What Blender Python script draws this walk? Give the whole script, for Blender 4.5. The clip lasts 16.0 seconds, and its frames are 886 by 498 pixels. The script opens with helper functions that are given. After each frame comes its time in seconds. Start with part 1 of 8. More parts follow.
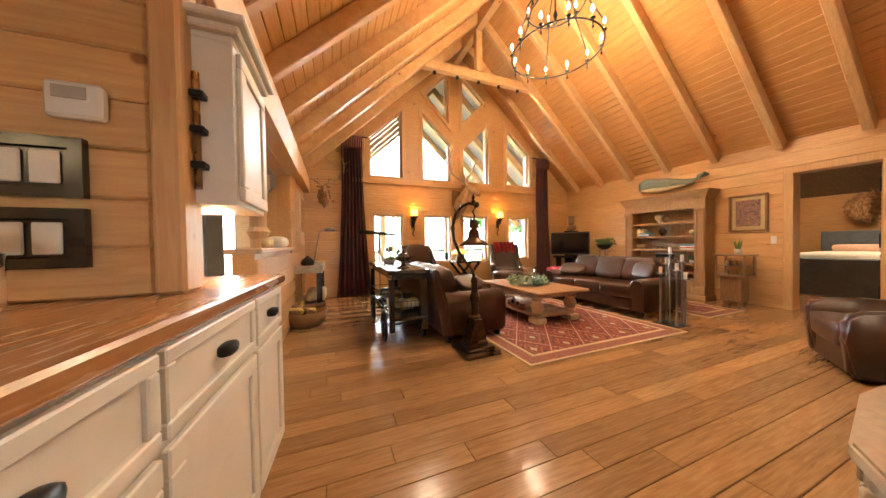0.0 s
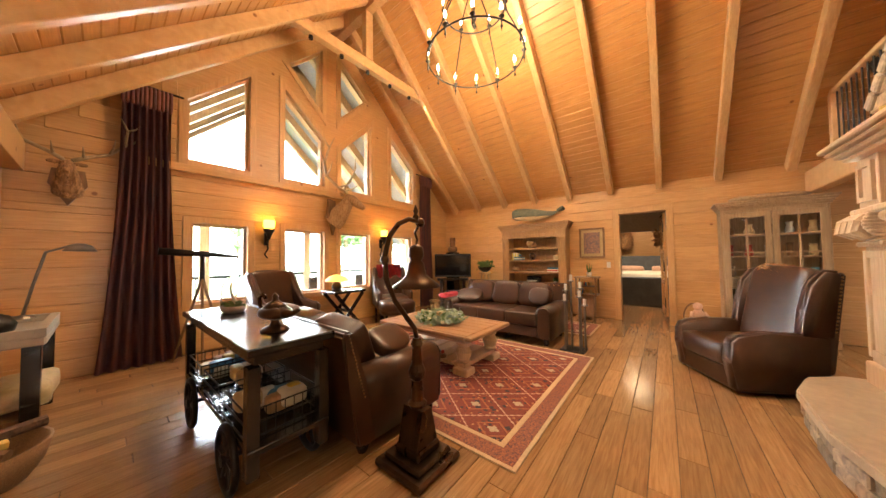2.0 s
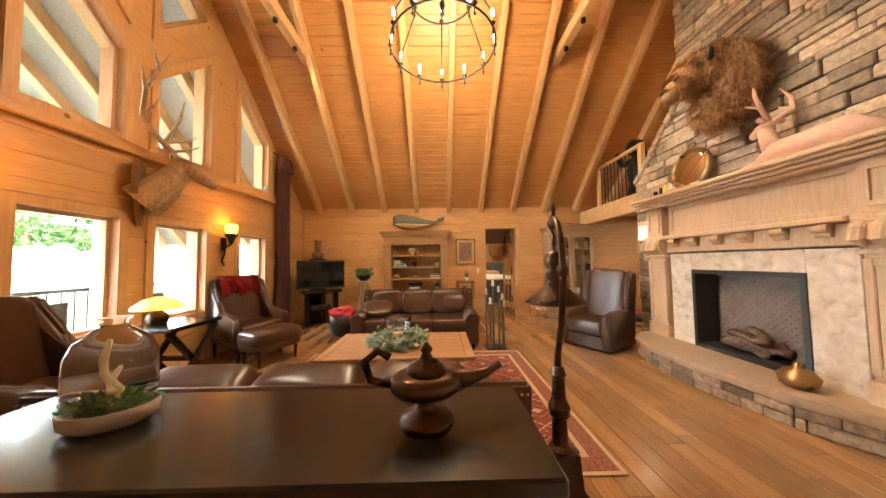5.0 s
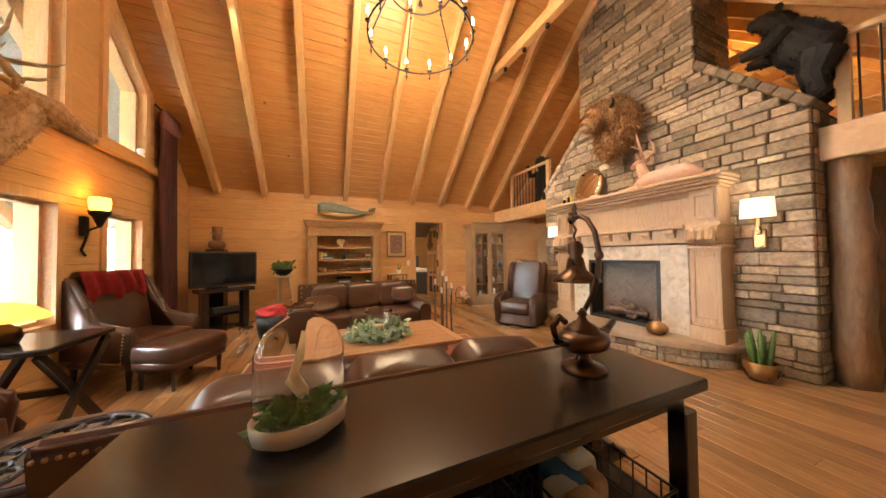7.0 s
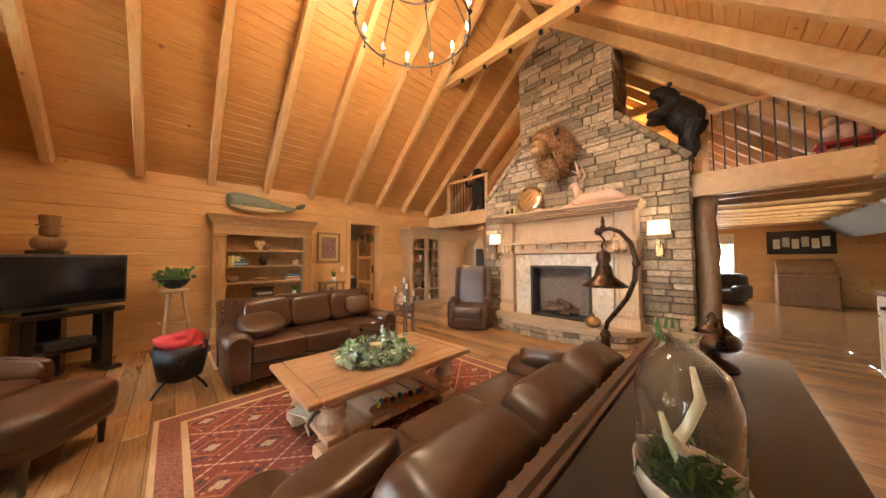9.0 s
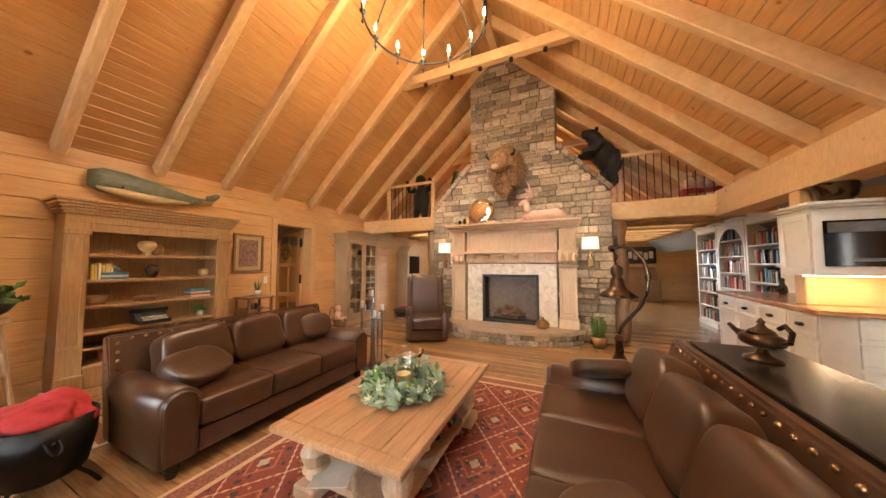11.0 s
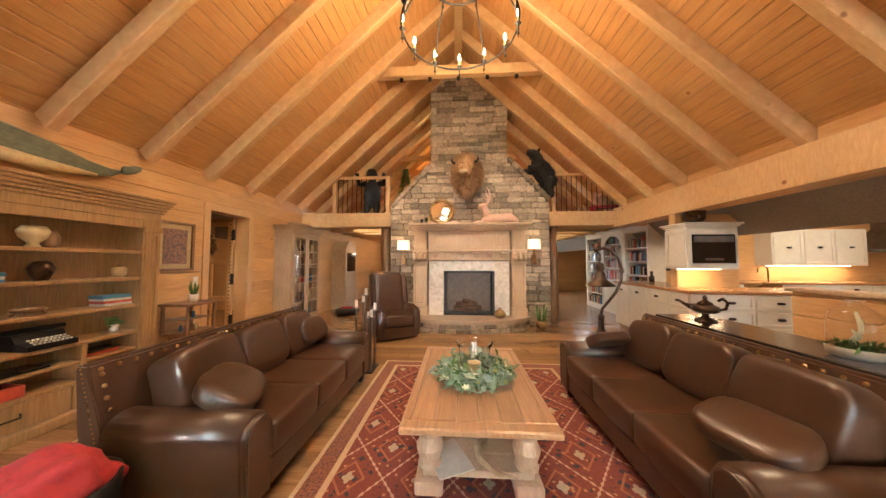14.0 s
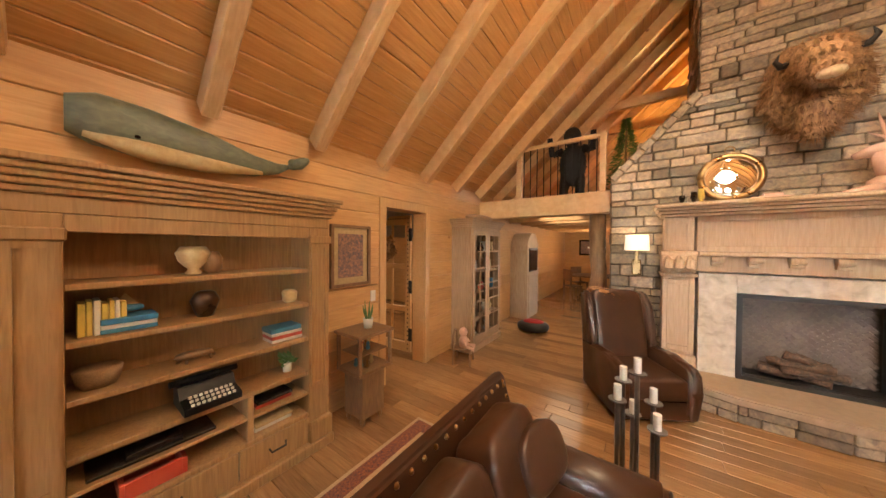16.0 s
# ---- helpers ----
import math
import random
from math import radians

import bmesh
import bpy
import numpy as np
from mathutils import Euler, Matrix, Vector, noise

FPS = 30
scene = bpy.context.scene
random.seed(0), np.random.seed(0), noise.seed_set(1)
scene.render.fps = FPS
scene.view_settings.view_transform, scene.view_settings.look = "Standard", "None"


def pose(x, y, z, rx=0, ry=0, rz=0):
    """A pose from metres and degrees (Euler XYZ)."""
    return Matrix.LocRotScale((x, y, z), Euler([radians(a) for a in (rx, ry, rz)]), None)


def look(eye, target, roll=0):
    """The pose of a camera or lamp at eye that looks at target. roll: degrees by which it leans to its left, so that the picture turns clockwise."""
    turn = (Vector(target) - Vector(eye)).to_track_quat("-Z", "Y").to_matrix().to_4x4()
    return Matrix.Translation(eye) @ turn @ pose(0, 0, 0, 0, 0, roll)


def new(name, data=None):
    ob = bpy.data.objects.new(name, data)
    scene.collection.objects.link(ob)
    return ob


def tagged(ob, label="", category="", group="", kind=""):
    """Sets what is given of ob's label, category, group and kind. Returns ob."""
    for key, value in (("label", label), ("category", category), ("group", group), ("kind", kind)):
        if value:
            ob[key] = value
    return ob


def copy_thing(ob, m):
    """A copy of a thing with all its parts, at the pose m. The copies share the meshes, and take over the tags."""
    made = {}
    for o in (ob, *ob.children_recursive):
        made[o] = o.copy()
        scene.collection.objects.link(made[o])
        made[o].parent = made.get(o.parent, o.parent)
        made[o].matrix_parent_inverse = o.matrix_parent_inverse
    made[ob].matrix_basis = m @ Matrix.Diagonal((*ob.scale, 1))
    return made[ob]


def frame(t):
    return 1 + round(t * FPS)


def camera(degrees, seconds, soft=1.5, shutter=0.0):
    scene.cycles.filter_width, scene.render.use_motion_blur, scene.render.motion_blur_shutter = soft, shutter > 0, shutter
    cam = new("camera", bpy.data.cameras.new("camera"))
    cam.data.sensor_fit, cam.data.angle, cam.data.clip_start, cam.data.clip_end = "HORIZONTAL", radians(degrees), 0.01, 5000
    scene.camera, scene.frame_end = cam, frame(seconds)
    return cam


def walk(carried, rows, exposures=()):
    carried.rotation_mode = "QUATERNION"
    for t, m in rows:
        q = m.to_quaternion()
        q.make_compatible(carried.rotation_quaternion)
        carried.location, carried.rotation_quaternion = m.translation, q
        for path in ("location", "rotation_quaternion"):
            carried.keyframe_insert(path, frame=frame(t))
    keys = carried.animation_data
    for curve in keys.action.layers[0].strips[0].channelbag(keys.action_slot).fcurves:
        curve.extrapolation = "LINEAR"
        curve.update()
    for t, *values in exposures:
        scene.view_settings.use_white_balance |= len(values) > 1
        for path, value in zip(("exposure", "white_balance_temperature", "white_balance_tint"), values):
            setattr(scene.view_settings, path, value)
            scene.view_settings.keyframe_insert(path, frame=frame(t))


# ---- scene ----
cam = camera(116.4, 16.0)
PATH = [
    (0, (0.076, 0.363, 1.097), (0.809, 2.223, 1.061), -0.9),
    (0.5, (0.056, 0.678, 1.13), (1.056, 2.41, 1.118), -0.7),
    (1, (0.07, 0.959, 1.19), (1.283, 2.549, 1.192), -0.8),
    (1.5, (0.106, 1.284, 1.231), (1.504, 2.714, 1.262), -0.8),
    (2, (0.137, 1.61, 1.258), (1.694, 2.865, 1.324), -0.7),
    (2.5, (0.156, 1.952, 1.266), (1.849, 3.013, 1.361), -0.9),
    (3, (0.157, 2.265, 1.258), (1.957, 3.129, 1.367), -0.9),
    (3.5, (0.104, 2.546, 1.265), (1.992, 3.196, 1.372), -0.9),
    (4, (0.026, 2.922, 1.294), (1.983, 3.321, 1.392), -0.9),
    (4.5, (-0.01, 3.167, 1.281), (1.979, 3.35, 1.385), -0.9),
    (5, (-0.026, 3.44, 1.295), (1.972, 3.406, 1.389), -0.8),
    (7.5, (0.147, 4.543, 1.235), (1.907, 3.594, 1.293), -0.4),
    (8, (0.305, 4.73, 1.215), (1.971, 3.626, 1.287), -0.3),
    (8.5, (0.535, 4.985, 1.305), (2.081, 3.716, 1.353), -0.6),
    (9, (0.77, 5.121, 1.287), (2.195, 3.72, 1.36), -0.3),
    (11.5, (2.035, 5.712, 1.36), (2.687, 3.825, 1.481), 0.0),
    (12, (2.282, 5.808, 1.318), (2.769, 3.873, 1.457), 0.0),
    (12.5, (2.49, 5.89, 1.303), (2.828, 3.924, 1.445), 0.0),
    (13, (2.658, 5.951, 1.29), (2.874, 3.968, 1.435), -0.1),
    (13.5, (2.824, 6.02, 1.304), (2.938, 4.027, 1.432), -0.0),
    (14, (2.995, 6.061, 1.349), (3.106, 4.066, 1.441), 0.1),
    (14.5, (3.344, 6.015, 1.472), (3.615, 4.034, 1.51), 0.1),
    (15, (3.678, 5.721, 1.637), (4.261, 3.808, 1.634), 0.2),
    (15.5, (3.994, 5.234, 1.7), (4.842, 3.423, 1.692), 0.2),
    (16, (4.167, 4.538, 1.646), (5.324, 2.908, 1.62), 0.4),
]
walk(cam, [(t, look(eye, target, roll)) for t, eye, target, roll in PATH],
     [(0, 0.5), (3, 0.46), (5, 0.36), (9, 0.28), (13, 0.2), (16, 0.12)])

# ---- world and light ----
world = bpy.data.worlds.new("sky")
scene.world = world
world.use_nodes = True
wn = world.node_tree
sky = wn.nodes.new("ShaderNodeTexSky")
sky.sky_type = "NISHITA"
sky.sun_disc = False
sky.sun_elevation, sky.sun_rotation = radians(50), radians(207)
wn.links.new(sky.outputs[0], wn.nodes["Background"].inputs[0])
wn.nodes["Background"].inputs[1].default_value = 0.15


def lamp(name, kind, m, watts, colour, size=0.1, size_y=None, spot=None):
    d = bpy.data.lights.new(name, kind)
    d.energy, d.color = watts, colour
    if kind == "AREA":
        d.size = size
        if size_y:
            d.shape, d.size_y = "RECTANGLE", size_y
    elif kind == "SUN":
        d.angle = size
    else:
        d.shadow_soft_size = size
    if spot:
        d.spot_size, d.spot_blend = radians(spot), 0.8
    o = new(name, d)
    o.matrix_world = m
    return o


WARM, BULB, DAY = (1.0, 0.74, 0.46), (1.0, 0.8, 0.55), (0.93, 0.97, 1.0)
lamp("sun", "SUN", look((-10, -20, 30), (3, 0, 0)), 4.5, (1.0, 0.95, 0.88), radians(6))
# ---- mesh helpers ----
RIDGE, SLOPE, EAST, WEST, NORTH = 2.99, 0.93, 6.6, -0.52, 6.7
EAVE = 2.58


def roof_z(x):
    return EAVE + SLOPE * (EAST - RIDGE - abs(x - RIDGE))


def mesh_of(bm, name):
    me = bpy.data.meshes.new(name)
    bm.to_mesh(me)
    bm.free()
    return me


def part(name, bm, material, parent=None, label="", smooth=False, m=None):
    """Links a bmesh as one mesh object, under parent if there is one."""
    me = bm if isinstance(bm, bpy.types.Mesh) else mesh_of(bm, name)
    if material and not me.materials:
        me.materials.append(material)
    if smooth:
        me.shade_smooth()
    ob = new(name, me)
    if parent:
        ob.parent = parent
    if m is not None:
        ob.matrix_basis = m
    if label:
        ob["label"] = label
    return ob


def thing(name, m, label, category, group="", kind=""):
    ob = new(name)
    ob.matrix_basis = m
    return tagged(ob, label, category, group, kind)


def box(bm, x0, x1, y0, y1, z0, z1, b=0.004, m=None):
    """A box with chamfered edges."""
    c = ((x0 + x1) / 2, (y0 + y1) / 2, (z0 + z1) / 2)
    h = (abs(x1 - x0) / 2, abs(y1 - y0) / 2, abs(z1 - z0) / 2)
    b = min(b, min(h) * 0.9)
    vs = {}
    for sx in (-1, 1):
        for sy in (-1, 1):
            for sz in (-1, 1):
                s = (sx, sy, sz)
                for a in range(3):
                    p = Vector([c[i] + s[i] * (h[i] - (0 if i == a else b)) for i in range(3)])
                    vs[(s, a)] = bm.verts.new(m @ p if m else p)
    sg = (-1, 1)
    for a in range(3):
        u, v = (a + 1) % 3, (a + 2) % 3
        for s in sg:
            q = []
            for du, dv in ((-1, -1), (1, -1), (1, 1), (-1, 1)):
                t = [0, 0, 0]
                t[a], t[u], t[v] = s, du, dv
                q.append(vs[(tuple(t), a)])
            bm.faces.new(q if s > 0 else q[::-1])
        for su in sg:
            for sv in sg:
                q = []
                for w, ax in ((-1, u), (1, u), (1, v), (-1, v)):
                    t = [0, 0, 0]
                    t[a], t[u], t[v] = w, su, sv
                    q.append(vs[(tuple(t), ax)])
                bm.faces.new(q if su * sv < 0 else q[::-1])
    for s in [(i, j, k) for i in sg for j in sg for k in sg]:
        q = [vs[(s, 0)], vs[(s, 1)], vs[(s, 2)]]
        bm.faces.new(q if s[0] * s[1] * s[2] > 0 else q[::-1])
    return bm


def boxes(*rows, b=0.004):
    bm = bmesh.new()
    for r in rows:
        box(bm, *r, b=b)
    return bm


def prism(bm, pts, axis, a0, a1):
    """A polygon (list of 2D points) pushed from a0 to a1 along an axis."""
    order = {"x": lambda p, a: (a, p[0], p[1]), "y": lambda p, a: (p[0], a, p[1]), "z": lambda p, a: (p[0], p[1], a)}[axis]
    lo = [bm.verts.new(order(p, a0)) for p in pts]
    hi = [bm.verts.new(order(p, a1)) for p in pts]
    n = len(pts)
    bm.faces.new(lo)
    bm.faces.new(hi[::-1])
    for i in range(n):
        bm.faces.new((lo[i], hi[i], hi[(i + 1) % n], lo[(i + 1) % n]))
    return bm


def fixed(bm):
    bmesh.ops.recalc_face_normals(bm, faces=bm.faces)
    return bm


def lathe(bm, prof, seg=20, m=None, caps=True):
    """Turns a profile of (radius, height) round the z axis."""
    rings = []
    for r, z in prof:
        ring = []
        for i in range(seg):
            p = Vector((r * math.cos(i * math.tau / seg), r * math.sin(i * math.tau / seg), z))
            ring.append(bm.verts.new(m @ p if m else p))
        rings.append(ring)
    for a, b in zip(rings, rings[1:]):
        for i in range(seg):
            j = (i + 1) % seg
            bm.faces.new((a[i], a[j], b[j], b[i]))
    if caps:
        bm.faces.new(rings[0][::-1])
        bm.faces.new(rings[-1])
    return bm


def tube(bm, pts, r, seg=8, taper=None, m=None):
    """A round bar along points; r may be one radius or one per point."""
    pts = [Vector(p) for p in pts]
    rings = []
    side = None
    for i, p in enumerate(pts):
        d = (pts[min(i + 1, len(pts) - 1)] - pts[max(i - 1, 0)]).normalized()
        if side is None:
            side = d.orthogonal().normalized()
        side = (side - d * side.dot(d)).normalized()
        up = d.cross(side)
        rr = r[i] if isinstance(r, (list, tuple)) else r
        ring = []
        for k in range(seg):
            a = k * math.tau / seg
            q = p + (side * math.cos(a) + up * math.sin(a)) * rr
            ring.append(bm.verts.new(m @ q if m else q))
        rings.append(ring)
    for a, b in zip(rings, rings[1:]):
        for i in range(seg):
            j = (i + 1) % seg
            bm.faces.new((a[i], a[j], b[j], b[i]))
    bm.faces.new(rings[0][::-1])
    bm.faces.new(rings[-1])
    return bm


def arc(cx, cz, r, a0, a1, n):
    return [(cx + r * math.cos(radians(a0 + (a1 - a0) * i / n)), cz + r * math.sin(radians(a0 + (a1 - a0) * i / n))) for i in range(n + 1)]


def soft(bm, c, s, e1=0.4, e2=0.4, nu=24, nv=12, m=None, lump=0.0, freq=6.0):
    """A rounded cushion shape (superellipsoid) with an uneven surface."""
    pw = lambda v, e: math.copysign(abs(v) ** e, v)
    rings = []
    for j in range(1, nv):
        ph = -math.pi / 2 + math.pi * j / nv
        ring = []
        for i in range(nu):
            th = math.tau * i / nu
            p = Vector((s[0] * pw(math.cos(ph), e1) * pw(math.cos(th), e2), s[1] * pw(math.cos(ph), e1) * pw(math.sin(th), e2), s[2] * pw(math.sin(ph), e1)))
            if lump:
                p *= 1 + lump * noise.noise((p + Vector(c)) * freq)
            p += Vector(c)
            ring.append(bm.verts.new(m @ p if m else p))
        rings.append(ring)
    ends = []
    for z in (-1, 1):
        p = Vector(c) + Vector((0, 0, z * s[2]))
        ends.append(bm.verts.new(m @ p if m else p))
    for a, b in zip(rings, rings[1:]):
        for i in range(nu):
            j = (i + 1) % nu
            bm.faces.new((a[i], a[j], b[j], b[i]))
    for i in range(nu):
        j = (i + 1) % nu
        bm.faces.new((ends[0], rings[0][j], rings[0][i]))
        bm.faces.new((ends[1], rings[-1][i], rings[-1][j]))
    return bm


# ---- materials ----
def rgb(c):
    return (*c, 1.0)


def material(name, c1, c2, scale=(1, 1, 1), rough=0.5, metal=0.0, bump=0.15, detail=6.0, vary=0.0, coat=0.0, low=0.25, spots=None, rough_vary=0.12, island=False):
    """Two-scale noise colour with grain, wear and fine relief; stretched by scale."""
    mt = bpy.data.materials.new(name)
    mt.use_nodes = True
    nt = mt.node_tree
    N, L = nt.nodes.new, nt.links.new
    bsdf = nt.nodes["Principled BSDF"]
    tc, mp = N("ShaderNodeTexCoord"), N("ShaderNodeMapping")
    info = N("ShaderNodeNewGeometry" if island else "ShaderNodeObjectInfo")
    pick = "Random Per Island" if island else "Random"
    off = N("ShaderNodeVectorMath")
    off.operation = "MULTIPLY_ADD"
    comb = N("ShaderNodeCombineXYZ")
    for i in range(3):
        L(info.outputs[pick], comb.inputs[i])
    L(comb.outputs[0], off.inputs[0])
    off.inputs[1].default_value = (7.3, 5.1, 9.7)
    L(tc.outputs["Object"], off.inputs[2])
    mp.inputs["Scale"].default_value = scale
    L(off.outputs[0], mp.inputs["Vector"])
    n1, n2 = N("ShaderNodeTexNoise"), N("ShaderNodeTexNoise")
    n1.inputs["Scale"].default_value, n1.inputs["Detail"].default_value = 8.0, detail
    n1.inputs["Distortion"].default_value = 0.6
    n2.inputs["Scale"].default_value, n2.inputs["Detail"].default_value = 1.3, 2.0
    L(mp.outputs[0], n1.inputs["Vector"])
    L(off.outputs[0], n2.inputs["Vector"])
    ramp = N("ShaderNodeValToRGB")
    ramp.color_ramp.elements[0].position, ramp.color_ramp.elements[1].position = 0.3, 0.72
    ramp.color_ramp.elements[0].color, ramp.color_ramp.elements[1].color = rgb(c2), rgb(c1)
    L(n1.outputs[0], ramp.inputs[0])
    hsv = N("ShaderNodeHueSaturation")
    L(ramp.outputs[0], hsv.inputs["Color"])
    mr = N("ShaderNodeMapRange")
    mr.inputs["To Min"].default_value, mr.inputs["To Max"].default_value = 1 - low, 1 + low
    L(n2.outputs[0], mr.inputs["Value"])
    if vary:
        mr2 = N("ShaderNodeMapRange")
        mr2.inputs["To Min"].default_value, mr2.inputs["To Max"].default_value = 1 - vary, 1 + vary
        L(info.outputs[pick], mr2.inputs["Value"])
        mu = N("ShaderNodeMath")
        mu.operation = "MULTIPLY"
        L(mr.outputs[0], mu.inputs[0])
        L(mr2.outputs[0], mu.inputs[1])
        L(mu.outputs[0], hsv.inputs["Value"])
    else:
        L(mr.outputs[0], hsv.inputs["Value"])
    colour = hsv.outputs[0]
    if spots:
        vo = N("ShaderNodeTexVoronoi")
        vo.inputs["Scale"].default_value = spots[1]
        L(off.outputs[0], vo.inputs["Vector"])
        r2 = N("ShaderNodeValToRGB")
        r2.color_ramp.elements[0].position, r2.color_ramp.elements[1].position = spots[2], spots[2] * 1.8
        r2.color_ramp.elements[0].color, r2.color_ramp.elements[1].color = (1, 1, 1, 1), (0, 0, 0, 1)
        L(vo.outputs["Distance"], r2.inputs[0])
        mx = N("ShaderNodeMix")
        mx.data_type = "RGBA"
        L(r2.outputs[0], mx.inputs["Factor"])
        L(colour, mx.inputs["A"])
        mx.inputs["B"].default_value = rgb(spots[0])
        colour = mx.outputs["Result"]
    L(colour, bsdf.inputs["Base Color"])
    rr = N("ShaderNodeMapRange")
    rr.inputs["To Min"].default_value, rr.inputs["To Max"].default_value = max(0.02, rough - rough_vary), min(1, rough + rough_vary)
    L(n1.outputs[0], rr.inputs["Value"])
    L(rr.outputs[0], bsdf.inputs["Roughness"])
    bsdf.inputs["Metallic"].default_value = metal
    bsdf.inputs["Coat Weight"].default_value = coat
    bsdf.inputs["Coat Roughness"].default_value = 0.15
    if bump:
        bp = N("ShaderNodeBump")
        bp.inputs["Strength"].default_value, bp.inputs["Distance"].default_value = bump, 0.01
        L(n1.outputs[0], bp.inputs["Height"])
        L(bp.outputs[0], bsdf.inputs["Normal"])
    return mt


def glow(name, colour, strength):
    mt = bpy.data.materials.new(name)
    mt.use_nodes = True
    b = mt.node_tree.nodes["Principled BSDF"]
    b.inputs["Base Color"].default_value = rgb(colour)
    b.inputs["Emission Color"].default_value = rgb(colour)
    b.inputs["Emission Strength"].default_value = strength
    return mt


def glass(name, colour=(1, 1, 1), rough=0.0, ior=1.1):
    mt = bpy.data.materials.new(name)
    mt.use_nodes = True
    b = mt.node_tree.nodes["Principled BSDF"]
    b.inputs["Base Color"].default_value = rgb(colour)
    b.inputs["Transmission Weight"].default_value = 1.0
    b.inputs["Roughness"].default_value = rough
    b.inputs["IOR"].default_value = ior
    return mt


KNOT = ((0.25, 0.1, 0.03), 2.2, 0.035)
PINE_X = material("pine_along_x", (0.62, 0.36, 0.15), (0.5, 0.265, 0.095), (0.5, 7, 7), 0.42, bump=0.06, vary=0.07, low=0.15, spots=KNOT)
PINE_Y = material("pine_along_y", (0.62, 0.36, 0.15), (0.5, 0.265, 0.095), (7, 0.5, 7), 0.42, bump=0.06, vary=0.07, low=0.15, spots=KNOT)
PINE_Z = material("pine_along_z", (0.62, 0.37, 0.165), (0.5, 0.275, 0.11), (7, 7, 0.5), 0.42, bump=0.06, vary=0.05, low=0.15, spots=KNOT)
DECK = material("ceiling_pine", (0.6, 0.33, 0.12), (0.47, 0.23, 0.07), (7, 0.4, 7), 0.36, bump=0.06, low=0.2, spots=KNOT)
BEAM = material("beam_pine", (0.64, 0.41, 0.2), (0.53, 0.31, 0.13), (1.2, 6, 1.2), 0.45, bump=0.06, low=0.15, spots=KNOT)
FLOOR = material("oak_floor", (0.355, 0.2, 0.09), (0.235, 0.122, 0.05), (0.6, 9, 9), 0.2, bump=0.05, vary=0.22, low=0.2, coat=0.25)
GROUT = material("floor_joint", (0.1, 0.06, 0.03), (0.07, 0.04, 0.02), rough=0.8)
WHITE = material("cream_paint", (0.72, 0.68, 0.6), (0.66, 0.62, 0.54), rough=0.4, bump=0.03, low=0.08)
CEIL_W = material("plaster", (0.7, 0.6, 0.45), (0.64, 0.54, 0.4), rough=0.7)
STONE = material("ledge_stone", (0.43, 0.325, 0.21), (0.2, 0.155, 0.12), (3, 3, 3), 0.8, bump=0.6, vary=0.48, low=0.3)
MORTAR = material("stone_backing", (0.16, 0.13, 0.1), (0.1, 0.08, 0.06), rough=0.9)
WOODTOP = material("worktop_wood", (0.4, 0.19, 0.07), (0.3, 0.13, 0.045), (6, 0.6, 6), 0.25, bump=0.03, coat=0.2)
LIMED = material("limed_oak", (0.6, 0.44, 0.29), (0.48, 0.33, 0.2), (7, 7, 0.6), 0.5, bump=0.1, low=0.15)
DARKWOOD = material("black_stained_wood", (0.022, 0.016, 0.012), (0.012, 0.009, 0.007), (8, 0.8, 8), 0.22, bump=0, coat=0.15, rough_vary=0.05)
LEATHER = material("brown_leather", (0.06, 0.0235, 0.0098), (0.04, 0.0155, 0.007), (0.9, 0.9, 0.9), 0.335, bump=0.05,
                   low=0.35, coat=0.08, rough_vary=0.055, detail=3.0)
CROC = material("embossed_leather", (0.085, 0.038, 0.016), (0.02, 0.009, 0.005), (9, 9, 9), 0.36, bump=0.14,
                low=0.2, coat=0.08, rough_vary=0.08)
GLASS = glass("window_glass")
IRON = material("black_iron", (0.03, 0.027, 0.025), (0.015, 0.013, 0.012), rough=0.45, metal=0.7, bump=0.1)
OUTSIDE = material("porch_grey", (0.3, 0.29, 0.28), (0.2, 0.19, 0.18), (0.5, 6, 6), 0.7)
GRASS = material("grass_ground", (0.1, 0.14, 0.04), (0.05, 0.08, 0.02), (1, 1, 1), 0.9, bump=0.5, low=0.4)


# ---- setting ----
def board_wall(wall, axis, at, face, u0, u1, z0, z1, holes, mt, h=0.2, top=None, proud=0.02):
    """Lays horizontal boards on a wall's face, split round the holes (u0, u1, z0, z1); top(u) bounds them under a roof."""
    z = z0
    while z < z1 - 0.01:
        ze = min(z + h, z1)
        cuts = sorted({z, ze, *[c for o in holes for c in o[2:4] if z + 0.02 < c < ze - 0.02]})
        for a, b in zip(cuts, cuts[1:]):
            free = [(u0, u1)]
            if top:
                lo, hi = top(b)
                free = [(max(u0, lo), min(u1, hi))]
            for o in holes:
                if o[2] < b - 0.02 and o[3] > a + 0.02:
                    nxt = []
                    for f in free:
                        if o[1] <= f[0] or o[0] >= f[1]:
                            nxt.append(f)
                            continue
                        if o[0] > f[0]:
                            nxt.append((f[0], o[0]))
                        if o[1] < f[1]:
                            nxt.append((o[1], f[1]))
                    free = nxt
            for f in free:
                if f[1] - f[0] < 0.03:
                    continue
                n0, n1 = sorted((at, at + face * proud))
                bm = bmesh.new()
                if axis == "x":
                    box(bm, n0, n1, f[0], f[1], a + 0.001, b - 0.001, 0.007)
                else:
                    box(bm, f[0], f[1], n0, n1, a + 0.001, b - 0.001, 0.007)
                part("board", bm, mt, wall)
        z = ze


